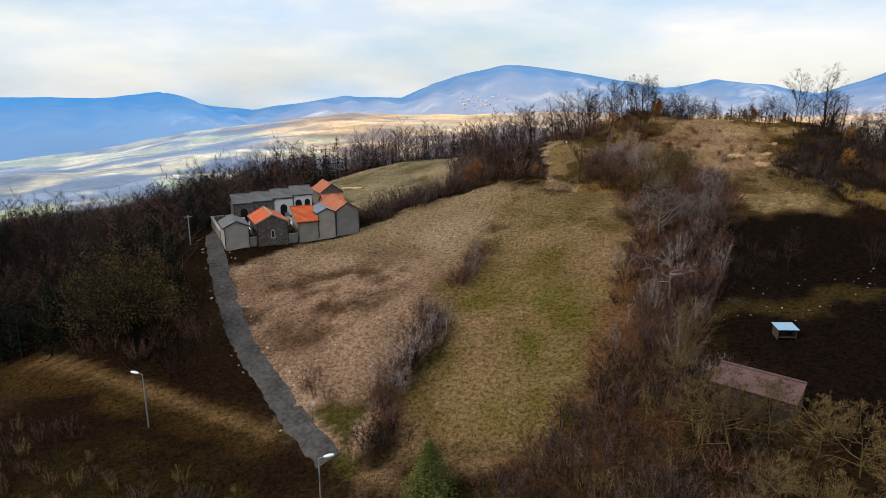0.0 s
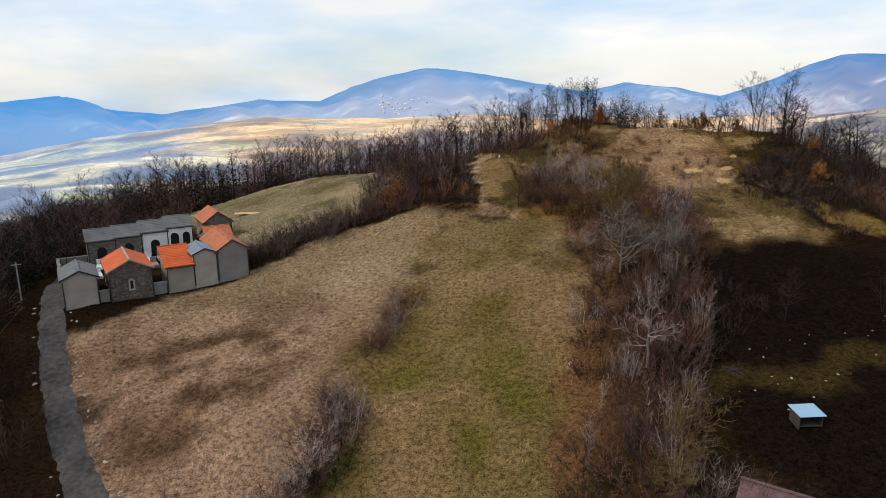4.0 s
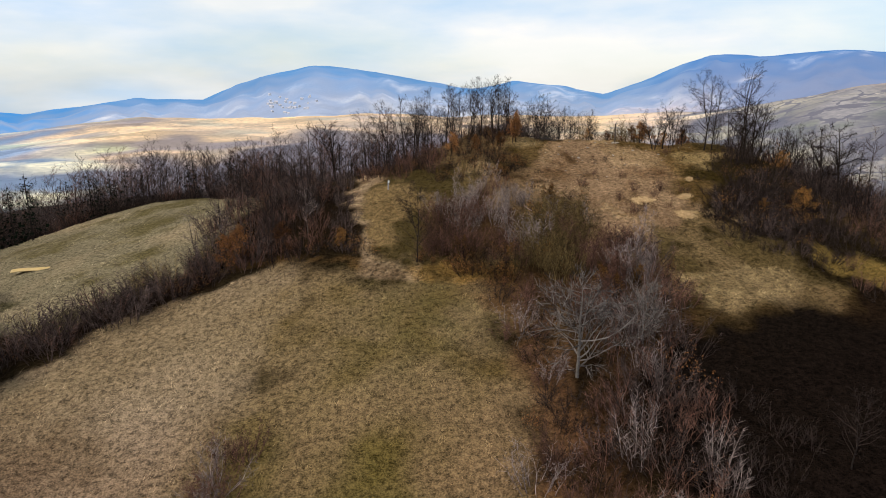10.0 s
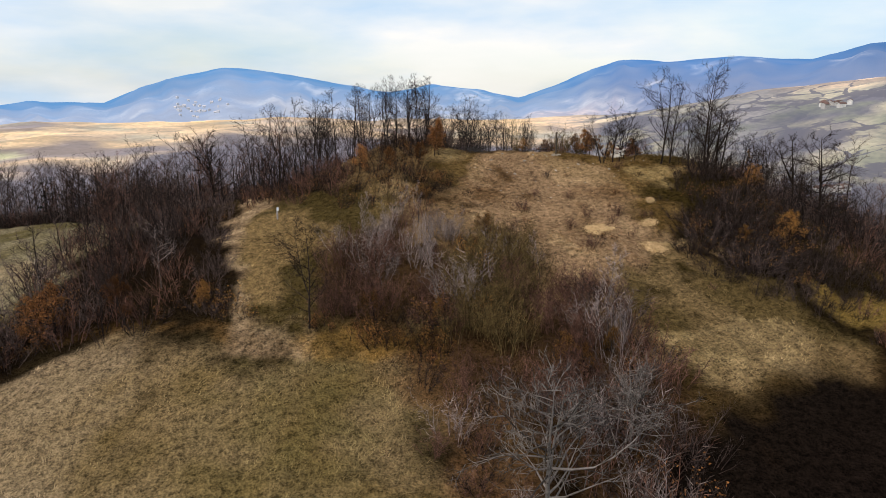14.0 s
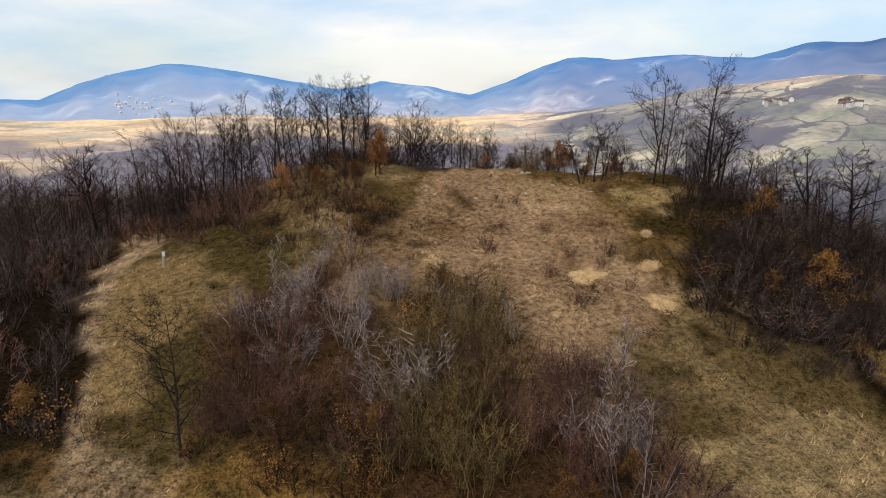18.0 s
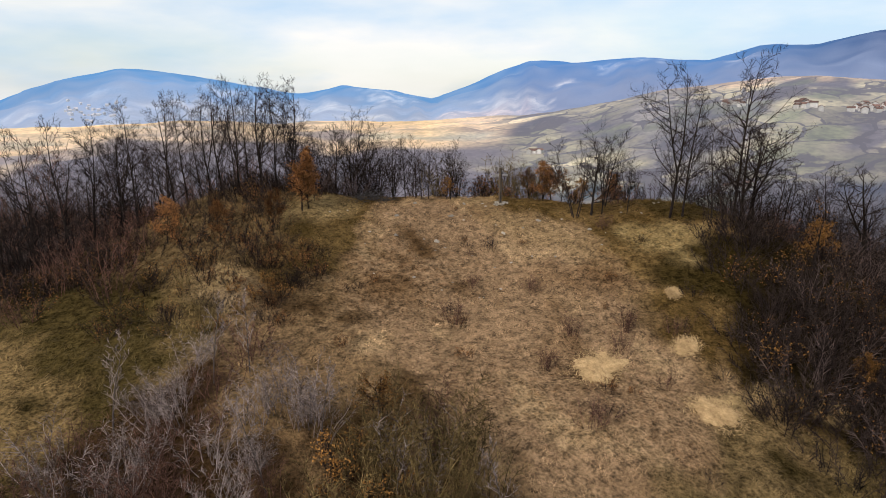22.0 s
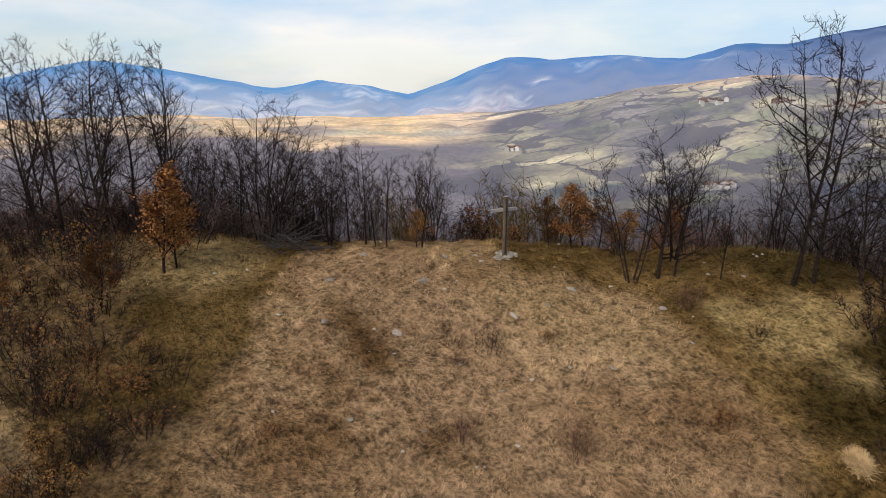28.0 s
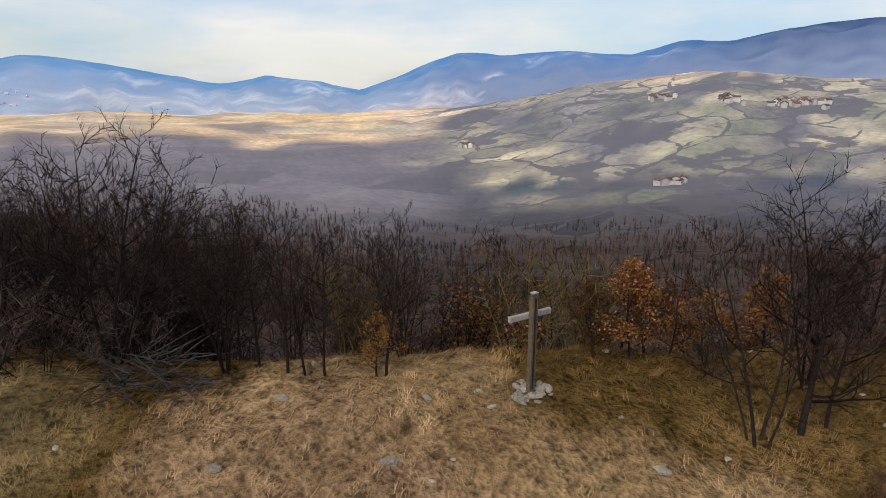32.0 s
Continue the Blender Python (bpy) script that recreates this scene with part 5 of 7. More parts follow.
# trees of the ridge with their heights
STOOD = {"tall": 10.1, "multi": 6.5, "broad": 8.2, "slim": 5.0, "beech": 3.5, "goldoak": 3.4, "gold": 1.8, "grey": 5.4, "fruit": 4.4, "mossy": 6.0}
for key, x, y, h in (("tall", 32.2, 130.5, 8.5), ("tall", 35.3, 131.1, 7.8), ("tall", 36.1, 130.0, 8.3), ("tall", 37.5, 129.3, 7.4), ("tall", 37.9, 130.9, 8.1), ("tall", 38.9, 131.1, 7.9), ("tall", 39.8, 131.1, 8.1),
                     ("tall", 29.9, 139.4, 9.5), ("tall", 31.1, 141.3, 8.0), ("tall", 33.5, 134.3, 8.3), ("tall", 35.7, 137.1, 8.6), ("tall", 41.6, 135.9, 9.0), ("multi", 45.4, 133.5, 7.6), ("broad", 17.5, 135.9, 9.4), ("tall", 24.0, 133.6, 9.7), ("tall", 26.1, 131.4, 9.5), ("tall", 27.4, 132.2, 8.8), ("tall", 29.2, 132.9, 7.5), ("tall", 30.1, 132.7, 9.2), ("tall", 32.0, 132.3, 8.6), ("tall", 40.3, 132.0, 6.6), ("tall", 46.8, 129.1, 5.6),
                     ("tall", 35.5, 139.1, 8.8), ("tall", 37.5, 137.0, 7.9), ("tall", 38.2, 135.9, 7.6), ("multi", 42.4, 136.4, 8.0), ("multi", 44.6, 130.7, 6.8), ("multi", 46.5, 132.1, 7.2), ("tall", 4.0, 137.1, 8.4), ("multi", 43.4, 128.5, 7.0), ("multi", 45.6, 126.5, 4.2), ("tall", 46.3, 126.2, 4.6), ("tall", 47.0, 125.1, 3.7), ("tall", 47.4, 124.9, 4.0), ("tall", 48.6, 124.1, 4.4), ("tall", 46.7, 125.4, 4.6), ("multi", 49.6, 124.9, 3.6), ("goldoak", 48.4, 124.2, 1.5),
                     ("multi", 54.2, 118.0, 5.8), ("broad", 55.2, 117.6, 5.0), ("tall", 55.9, 117.4, 5.4), ("tall", 56.6, 115.9, 3.8), ("multi", 57.2, 118.6, 6.0), ("tall", 58.7, 114.4, 10.1), ("tall", 59.5, 114.1, 9.0), ("tall", 61.1, 113.2, 6.6), ("broad", 63.9, 112.3, 7.2), ("broad", 70.9, 108.9, 8.2), ("broad", 67.5, 103.0, 9.6), ("tall", 69.6, 113.7, 6.3), ("multi", 66.0, 116.5, 5.0),
                     ("beech", 39.0, 126.0, 3.5), ("beech", 39.5, 126.2, 2.6), ("beech", 53.9, 122.4, 2.0), ("beech", 54.6, 121.8, 2.5), ("goldoak", 55.2, 122.6, 2.2), ("beech", 56.0, 121.6, 2.1), ("goldoak", 64.4, 108.4, 2.5), ("goldoak", 35.4, 105.6, 2.9), ("tall", 20.6, 101.0, 8.0), ("slim", 41.6, 97.5, 2.6), ("goldoak", 24.6, 99.6, 2.4), ("slim", 28.6, 98.9, 5.4), ("goldoak", 28.4, 98.5, 1.6), ("goldoak", 33.5, 91.4, 2.6), ("goldoak", 34.6, 91.0, 2.0), ("goldoak", 37.0, 91.8, 1.8), ("slim", 36.0, 91.9, 4.2), ("slim", 37.8, 92.6, 4.4), ("slim", 39.2, 95.4, 5.0), ("goldoak", 55.6, 100.4, 1.7), ("goldoak", 59.4, 99.4, 3.0), ("goldoak", 14.6, 106.3, 2.2), ("slim", 29.9, 102.9, 4.4), ("slim", 37.1, 100.7, 3.4),
                     ("grey", 27.4, 83.1, 7.2), ("grey", 33.5, 85.2, 4.8), ("fruit", 24.1, 67.8, 5.6), ("tall", 38.0, 71.2, 5.4), ("multi", 46.8, 70.6, 4.6)):
    plant(key, x, y, h / STOOD[key], near=True)
# low growth dotted over the ridge meadow
for _ in range(46):
    x, y = rnd.uniform(33, 60), rnd.uniform(92, 124)
    if in_poly(x, y, ((36, 112), (42, 106), (44, 94), (54, 94), (56, 108), (58, 114), (50, 119), (40, 122))):
        plant(rnd.choice(("rust", "dark", "purple", "dark")), x, y, rnd.uniform(0.18, 0.42))
for x, y, s in ((44.8, 115.2, 0.35), (48.8, 107.6, 0.45), (47.5, 104.0, 0.4), (50.6, 106.2, 0.5), (42.1, 112.7, 0.55), (46.2, 108.5, 0.45), (43.8, 107.2, 0.45), (43.0, 103.4, 0.5), (47.3, 106.6, 0.4)):
    plant("purple", x, y, s)
for x, y, s in ((42.3, 112.4, 0.4), (40.1, 117.6, 0.3), (36.5, 112.5, 0.4), (49.5, 109.5, 0.3), (45.0, 104.8, 0.35), (51.4, 111.5, 0.35), (41.0, 109.5, 0.35), (46.5, 119.0, 0.28), (49.5, 117.0, 0.25), (47.8, 122.2, 0.25)):
    plant("rust", x, y, s)

# the plants nearest the middle of the hill are things of their own, the rest are woodland
SPINE = ((0, 55), (20, 88), (36, 108), (50, 122))


def off_spine(x, y):
    best = 1e9
    for (ax, ay), (bx, by) in zip(SPINE, SPINE[1:]):
        ex, ey = bx - ax, by - ay
        t = max(0, min(1, ((x - ax) * ex + (y - ay) * ey) / (ex * ex + ey * ey)))
        best = min(best, math.hypot(x - ax - t * ex, y - ay - t * ey))
    return best


def place_plants():
    zs = height(np.array([p[2] for p in ROWS_OUT]), np.array([p[3] for p in ROWS_OUT]))
    order = sorted(range(len(ROWS_OUT)), key=lambda q: off_spine(ROWS_OUT[q][2], ROWS_OUT[q][3]))
    count, pile = {}, {}
    for q in order:
        key, v, x, y, s, a, near = ROWS_OUT[q]
        sh, meshes, mats, label, category, names = KINDS[key][v]
        off = off_spine(x, y)
        m = Matrix.LocRotScale((x, y, zs[q]), Euler((0, 0, a)), (s, s, s))
        count[category] = count.get(category, 0) + 1
        if near or count[category] <= (90 if category == "conifer" else 300):
            if off > 17 and key in PLAIN and not near:
                v %= len(PLAIN[key])
                if (key, v) not in PLAIN_MESH:
                    PLAIN_MESH[key, v] = [fast_mesh(nm, h[0], h[1], mt) if h is not None and len(h[1]) else None for h, mt, nm in zip(PLAIN[key][v], mats, names)]
                meshes = PLAIN_MESH[key, v]
            top = thing(category, m, label, category, f"{category}s on the hill")
            for me, nm in zip(meshes, names):
                if me:
                    po = put_part(nm, me, top)
                    if nm != "trunk":
                        po["kind"] = "stuff"
        else:
            far = key in CHEAP and off > 24
            lot = CHEAP[key] if far else PLAIN.get(key)
            if far and key != "spruce" and q % 5 < 3:
                mats = (B, T if x < -40 and q % 2 else M["twig_wood"] if q % 5 else TV, None)
            for arr, mt in zip(lot[q % len(lot)] if lot else sh, mats):
                if arr is not None and len(arr[1]):
                    pile.setdefault(mt.name, [mt, []])[1].append((arr, x, y, zs[q], s, a))
    for mt, rows in pile.values():
        VV, FF, n = [], [], 0
        for (V, F), x, y, z, s, a in rows:
            c, d = math.cos(a) * s, math.sin(a) * s
            VV.append(np.c_[V[:, 0] * c - V[:, 1] * d + x, V[:, 0] * d + V[:, 1] * c + y, V[:, 2] * s + z])
            FF.append(F + n)
            n += len(V)
        ob = new("woodland", fast_mesh("woodland", np.concatenate(VV), np.concatenate(FF), mt))
        tagged(ob, "winter woodland of bare trees and undergrowth on the slopes", "woodland", kind="stuff")
    print("PLANTS", len(ROWS_OUT), count)



def valley_woods():
    """Cheap bare trees that cover the slopes down into the valley."""
    g = np.random.default_rng(12)
    n = 5200
    az, r = np.radians(g.uniform(-8, 88, n)), 98 + 520 * g.random(n) ** 0.75
    x, y = HUB[0] + r * np.sin(az), HUB[1] + r * np.cos(az)
    keep = patch(x, y, 60, 3) + 0.25 * patch(x, y, 14, 4) > 0.46
    x, y, r = x[keep], y[keep], r[keep]
    n = len(x)
    z, h = height(x, y), g.uniform(4.5, 8.5, n)
    k = 34
    V = np.empty((n, k, 3, 3), np.float32)
    for q in range(k):
        if q < 2:
            foot, top, w = np.c_[g.uniform(-0.2, 0.2, (n, 2)), np.full(n, -0.4)], np.c_[g.uniform(-0.5, 0.5, (n, 2)), h], 0.10 + 0 * h
        else:
            u, a = g.uniform(0.2, 0.95, n), g.uniform(0, 6.283, n)
            reach = h * g.uniform(0.14, 0.34, n) * (1.15 - 0.75 * u)
            foot = np.c_[np.cos(a) * reach * 0.1, np.sin(a) * reach * 0.1, h * u * 0.9]
            top, w = np.c_[np.cos(a) * reach, np.sin(a) * reach, h * u * 0.9 + reach * g.uniform(0.5, 1.4, n)], 0.035 + 0.00012 * r
        s = np.c_[g.uniform(-1, 1, (n, 2)), np.zeros(n)]
        s = s / np.linalg.norm(s, axis=1)[:, None] * w[:, None]
        o = np.c_[x, y, z]
        V[:, q, 0], V[:, q, 1], V[:, q, 2] = o + foot - s, o + foot + s, o + top
    pick = g.random(n)
    for mt, lo, hi in ((TV, 0, 0.42), (T, 0.42, 0.85), (M["twig_far"], 0.85, 1.0)):
        W = V[(pick >= lo) & (pick < hi)].reshape(-1, 3)
        ob = new("valley_woodland", fast_mesh("valley_woodland", W, np.arange(len(W)).reshape(-1, 3), mt))
        tagged(ob, "bare brown woodland covering the slopes down to the valley", "woodland", kind="stuff")


place_plants()
M["twig_far"] = shade("twigs_russet", (0.14, 0.07, 0.03), (0.06, 0.03, 0.014), 0.05, 0.95, 0, 2, spec=0.03, isle=0.75)
valley_woods()


# ---- building materials ----
def wall_stuff(name, base, dark, cell, joint=(0.2, 0.18, 0.16), rough=0.9):
    """Rubble stonework: irregular cells with recessed joints."""
    m = shade(name, base, dark, 1.5, rough, 0, 9)
    n, l = m.node_tree.nodes, m.node_tree.links
    b = n["Principled BSDF"]
    old = b.inputs["Base Color"].links[0].from_socket
    co, mp = n.new("ShaderNodeTexCoord"), n.new("ShaderNodeMapping")
    mp.inputs["Scale"].default_value = (cell, cell, cell * 1.9)
    vo = n.new("ShaderNodeTexVoronoi")
    vo.feature = "DISTANCE_TO_EDGE"
    vo.inputs["Scale"].default_value = 1
    vc = n.new("ShaderNodeTexVoronoi")
    vc.inputs["Scale"].default_value = 1
    l.new(co.outputs["Object"], mp.inputs["Vector"])
    l.new(mp.outputs["Vector"], vo.inputs["Vector"])
    l.new(mp.outputs["Vector"], vc.inputs["Vector"])
    hs, rg = n.new("ShaderNodeHueSaturation"), n.new("ShaderNodeMapRange")
    rg.inputs["To Min"].default_value, rg.inputs["To Max"].default_value = 0.55, 1.35
    sep = n.new("ShaderNodeSeparateColor")
    l.new(vc.outputs["Color"], sep.inputs[0])
    l.new(sep.outputs[0], rg.inputs["Value"])
    l.new(rg.outputs[0], hs.inputs["Value"])
    l.new(old, hs.inputs["Color"])
    st, mx = n.new("ShaderNodeMath"), n.new("ShaderNodeMixRGB")
    st.operation = "LESS_THAN"
    st.inputs[1].default_value = 0.06
    l.new(vo.outputs["Distance"], st.inputs[0])
    l.new(st.outputs[0], mx.inputs["Fac"])
    l.new(hs.outputs["Color"], mx.inputs[1])
    mx.inputs[2].default_value = (*joint, 1)
    l.new(mx.outputs["Color"], b.inputs["Base Color"])
    bp = n.new("ShaderNodeBump")
    bp.inputs["Strength"].default_value, bp.inputs["Distance"].default_value = 0.8, 0.03
    l.new(vo.outputs["Distance"], bp.inputs["Height"])
    l.new(bp.outputs["Normal"], b.inputs["Normal"])
    return m


M["render"] = shade("pale_render", (0.36, 0.315, 0.265), (0.25, 0.218, 0.185), 0.8, 0.95, 0.2, 14)
M["render_grey"] = shade("grey_render", (0.225, 0.212, 0.190), (0.15, 0.142, 0.128), 0.7, 0.95, 0.2, 14)
M["render_tan"] = shade("tan_render", (0.29, 0.25, 0.20), (0.19, 0.165, 0.135), 0.8, 0.95, 0.2, 14)
M["white"] = shade("white_render", (0.78, 0.77, 0.74), (0.62, 0.61, 0.58), 0.8, 0.9, 0.1, 14)
M["stone"] = wall_stuff("rubble_stone", (0.175, 0.142, 0.112), (0.08, 0.064, 0.052), 3.0, (0.05, 0.042, 0.035))
M["stone_grey"] = wall_stuff("grey_rubble", (0.20, 0.178, 0.15), (0.115, 0.102, 0.086), 3.2, (0.10, 0.09, 0.08))
M["tile_red"] = shade("clay_tiles_bright", (0.58, 0.112, 0.024), (0.36, 0.062, 0.016), 0.9, 0.75, 0.2, 9)
M["tile_old"] = shade("clay_tiles_weathered", (0.48, 0.135, 0.05), (0.24, 0.095, 0.055), 1.1, 0.85, 0.25, 5)
M["slate"] = shade("slate_roof", (0.15, 0.148, 0.145), (0.085, 0.084, 0.082), 0.8, 0.7, 0.2, 9)
M["bluetin"] = shade("blue_grey_sheet", (0.20, 0.235, 0.27), (0.13, 0.155, 0.185), 0.8, 0.5, 0.1, 9, metal=0.3)
M["dark"] = shade("dark_opening", (0.012, 0.011, 0.010), (0.006, 0.006, 0.006), 2, 0.9, 0, 9)
M["pipe"] = shade("dark_gutter", (0.05, 0.045, 0.042), (0.03, 0.028, 0.026), 3, 0.5, 0, 20, metal=0.5)
M["marble"] = shade("white_marble", (0.72, 0.71, 0.69), (0.5, 0.5, 0.49), 1.5, 0.4, 0.1, 20)
M["asphalt"] = shade("worn_asphalt", (0.088, 0.080, 0.074), (0.034, 0.030, 0.027), 0.30, 0.95, 0.15, 2.3, spec=0.1)
M["rusty"] = shade("rusty_sheet", (0.155, 0.088, 0.080), (0.075, 0.042, 0.037), 0.7, 0.75, 0.3, 6, metal=0.15)
M["plank"] = shade("grey_boards", (0.06, 0.048, 0.038), (0.025, 0.02, 0.017), 2, 0.95, 0.4, 16)
M["tin"] = shade("pale_blue_sheet", (0.27, 0.42, 0.54), (0.22, 0.36, 0.48), 0.6, 0.45, 0.05, 6)
M["steel"] = shade("galvanised_steel", (0.36, 0.36, 0.35), (0.22, 0.22, 0.215), 2, 0.5, 0.1, 30, metal=0.6)
M["lamp"] = shade("white_lamp_head", (0.85, 0.85, 0.83), (0.75, 0.75, 0.74), 2, 0.4, 0, 20)
M["oak"] = shade("weathered_oak", (0.17, 0.12, 0.078), (0.075, 0.052, 0.035), 4, 0.85, 0.5, 26)
M["oak_top"] = shade("pale_oak", (0.40, 0.36, 0.33), (0.25, 0.22, 0.20), 4, 0.85, 0.4, 26)
M["rock"] = shade("limestone", (0.47, 0.40, 0.32), (0.20, 0.165, 0.125), 3, 0.95, 0.6, 16, rand=0.35)
M["brushwood"] = shade("brushwood", (0.07, 0.057, 0.05), (0.03, 0.025, 0.022), 4, 0.95, 0, 20)
M["yellow"] = shade("yellow_sheet", (0.62, 0.42, 0.16), (0.45, 0.30, 0.12), 2, 0.8, 0.1, 20)
M["roof_far"] = shade("far_roof", (0.22, 0.12, 0.09), (0.12, 0.08, 0.07), 0.4, 0.9, 0, 2, rand=0.5)
# hill town walls and roofs glow slightly: distance haze painted in
M["wall_town"] = shade("hazy_wall", (0.42, 0.40, 0.40), (0.34, 0.33, 0.33), 0.4, 0.9, 0, 2, rand=0.2, haze=(0.5, 0.58, 0.7, 0.25))
M["roof_town"] = shade("hazy_roof", (0.45, 0.36, 0.33), (0.36, 0.31, 0.30), 0.4, 0.9, 0, 2, rand=0.2, haze=(0.5, 0.58, 0.7, 0.45))
M["wall_far"] = shade("far_wall", (0.62, 0.58, 0.54), (0.45, 0.42, 0.39), 0.4, 0.9, 0, 2, rand=0.3)
M["pane"] = shade("far_window", (0.05, 0.055, 0.06), (0.03, 0.03, 0.035), 1, 0.3, 0, 4)


def courses(bm, x0, x1, y0, z0, y1, z1, step=0.32, m=Matrix.Identity(4), lift=0.05):
    """Overlapping rows of tiles up one slope, each row stepped over the one below."""
    length = math.hypot(y1 - y0, z1 - z0)
    dy, dz = (y1 - y0) / length, (z1 - z0) / length
    ny, nz = -dz * (1 if dy > 0 else -1), abs(dy)
    n = int(length / step)
    for q in range(n):
        a, b = q * step, min((q + 1.15) * step, length)
        t0, t1 = lift + 0.03, lift
        p = [(y0 + dy * a, z0 + dz * a), (y0 + dy * b, z0 + dz * b)]
        pts = [(p[0][0] + ny * 0.005, p[0][1] + nz * 0.005), (p[0][0] + ny * t0, p[0][1] + nz * t0), (p[1][0] + ny * t1, p[1][1] + nz * t1), (p[1][0], p[1][1])]
        va = [bm.verts.new(m @ Vector((x0, y, z))) for y, z in pts]
        vb = [bm.verts.new(m @ Vector((x1, y, z))) for y, z in pts]
        for k in range(4):
            bm.faces.new((va[k], va[(k + 1) % 4], vb[(k + 1) % 4], vb[k]))


CEM = Matrix.Translation((-29.3, 88.2, 0)) @ Matrix.Rotation(radians(25), 4, "Z")


def chapel(x0, x1, y0, y1, z, eave, apex, wall, roof, label, ridge="depth", door=None, window=False, over=0.22, group="burial chapels", base_drop=1.2, face=None, cap=None):
    """A small burial chapel: four walls, two tiled roof slopes, gutters and pipes. ridge: 'depth' puts a gable to the front."""
    top = thing("chapel", CEM @ Matrix.Translation((x0, y0, z)), label, "chapel", group)
    w, d, t = x1 - x0, y1 - y0, 0.25
    face = face or wall

    def gable(name, ya, yb, mat):
        bm = bmesh.new()
        prism(bm, [(0, -base_drop), (w, -base_drop), (w, eave), (w / 2, apex), (0, eave)], ya, yb)
        return part(name, bm, mat, top)

    def plain(name, xa, xb, ya, yb, h, mat):
        bm = bmesh.new()
        box(bm, xa, xb, ya, yb, -base_drop, h)
        return part(name, bm, mat, top)

    if ridge == "depth":
        front = gable("front_wall", 0, t, face)
        gable("back_wall", d - t, d, wall)
        plain("side_wall", 0, t, t + 0.003, d - t - 0.003, eave - 0.02, wall)
        plain("side_wall", w - t, w, t + 0.003, d - t - 0.003, eave - 0.02, wall)
        slope = (apex - eave) / (w / 2)
        for sgn in (-1, 1):
            bm = bmesh.new()
            xe, xm = (-over, w / 2) if sgn < 0 else (w + over, w / 2)
            ze = eave - slope * over
            pts = [(xe, ze + 0.02), (xm, apex + 0.02), (xm, apex + 0.14), (xe, ze + 0.14)]
            prism(bm, pts if sgn < 0 else pts[::-1], -over, d + over)
            pan = part("roof_slope", bm, roof, top)
            bm = bmesh.new()
            rot = Matrix.Translation((w / 2, 0, 0)) @ Matrix.Rotation(radians(90 if sgn > 0 else -90), 4, "Z")
            xa, xb = (-d - over, over) if sgn < 0 else (-over, d + over)
            courses(bm, xa, xb, -(w / 2 + over), ze + 0.12, -0.02, apex + 0.12, 0.34, rot)
            part("tile_course", bm, roof, pan)["kind"] = "stuff"
            bm = bmesh.new()
            box(bm, xe - 0.06, xe + 0.06, -over, d + over, ze - 0.04, ze + 0.06)
            part("gutter", bm, M["pipe"], top)
            bm = bmesh.new()
            xp = 0.02 if sgn < 0 else w - 0.02
            box(bm, xp - 0.05, xp + 0.05, -0.1, -0.005, -0.2, ze)
            part("downpipe", bm, M["pipe"], top)
        bm = bmesh.new()
        box(bm, w / 2 - 0.11, w / 2 + 0.11, -over - 0.02, d + over + 0.02, apex + 0.12, apex + 0.22)
        part("ridge_cap", bm, cap or roof, top)
        for sgn in (-1, 1):
            bm = bmesh.new()
            xe = -over if sgn < 0 else w + over
            prism(bm, [(xe, eave - slope * over + 0.1), (w / 2, apex + 0.1), (w / 2, apex + 0.24), (xe, eave - slope * over + 0.24)], -over - 0.07, -over - 0.005)
            part("verge_board", bm, cap or M["pipe"], top)
    else:
        front = plain("front_wall", 0, w, 0, t, eave, face)
        plain("back_wall", 0, w, d - t, d, eave if ridge == "along" else apex, wall)
        for xa, xb in ((0, t), (w - t, w)):
            bm = bmesh.new()
            pts = [(t + 0.003, -base_drop), (d - t - 0.003, -base_drop), (d - t - 0.003, eave), (d / 2, apex - 0.02), (t + 0.003, eave)] if ridge == "along" else [(t + 0.003, -base_drop), (d - t - 0.003, -base_drop), (d - t - 0.003, apex - 0.05), (t + 0.003, eave)]
            prism(bm, pts, -xb, -xa, Matrix.Rotation(radians(90), 4, "Z"))
            part("side_wall", bm, wall, top)
        ym = d / 2 if ridge == "along" else d
        for sgn in ((-1, 1) if ridge == "along" else (-1,)):
            ye = -over if sgn < 0 else d + over
            slope = (apex - eave) / ym
            ze = eave - slope * over
            bm = bmesh.new()
            pts = [(ye, ze + 0.02), (ym, apex + 0.02), (ym, apex + 0.14), (ye, ze + 0.14)]
            prism(bm, pts if sgn < 0 else pts[::-1], -w - over, over, Matrix.Rotation(radians(90), 4, "Z"))
            pan = part("roof_slope", bm, roof, top)
            bm = bmesh.new()
            courses(bm, -over, w + over, ye, ze + 0.12, ym, apex + 0.12, 0.34)
            part("tile_course", bm, roof, pan)["kind"] = "stuff"
            bm = bmesh.new()
            box(bm, -over, w + over, ye - 0.06, ye + 0.06, ze - 0.04, ze + 0.06)
            part("gutter", bm, M["pipe"], top)
        bm = bmesh.new()
        box(bm, -over, w + over, ym - 0.12, ym + 0.12, apex + 0.12, apex + 0.21)
        part("ridge_cap", bm, cap or roof, top)
        bm = bmesh.new()
        box(bm, -0.02, 0.06, -0.1, -0.005, -0.2, eave)
        part("downpipe", bm, M["pipe"], top)
    if window:
        bm = bmesh.new()
        arch(bm, w / 2, 0.62, 1.0, 2.3, -0.06, -0.004)
        frm = part("window", bm, M["render"], front, "narrow arched window in a pale surround")
        bm = bmesh.new()
        arch(bm, w / 2, 0.28, 1.2, 2.1, -0.09, -0.064)
        part("pane", bm, M["dark"], frm)
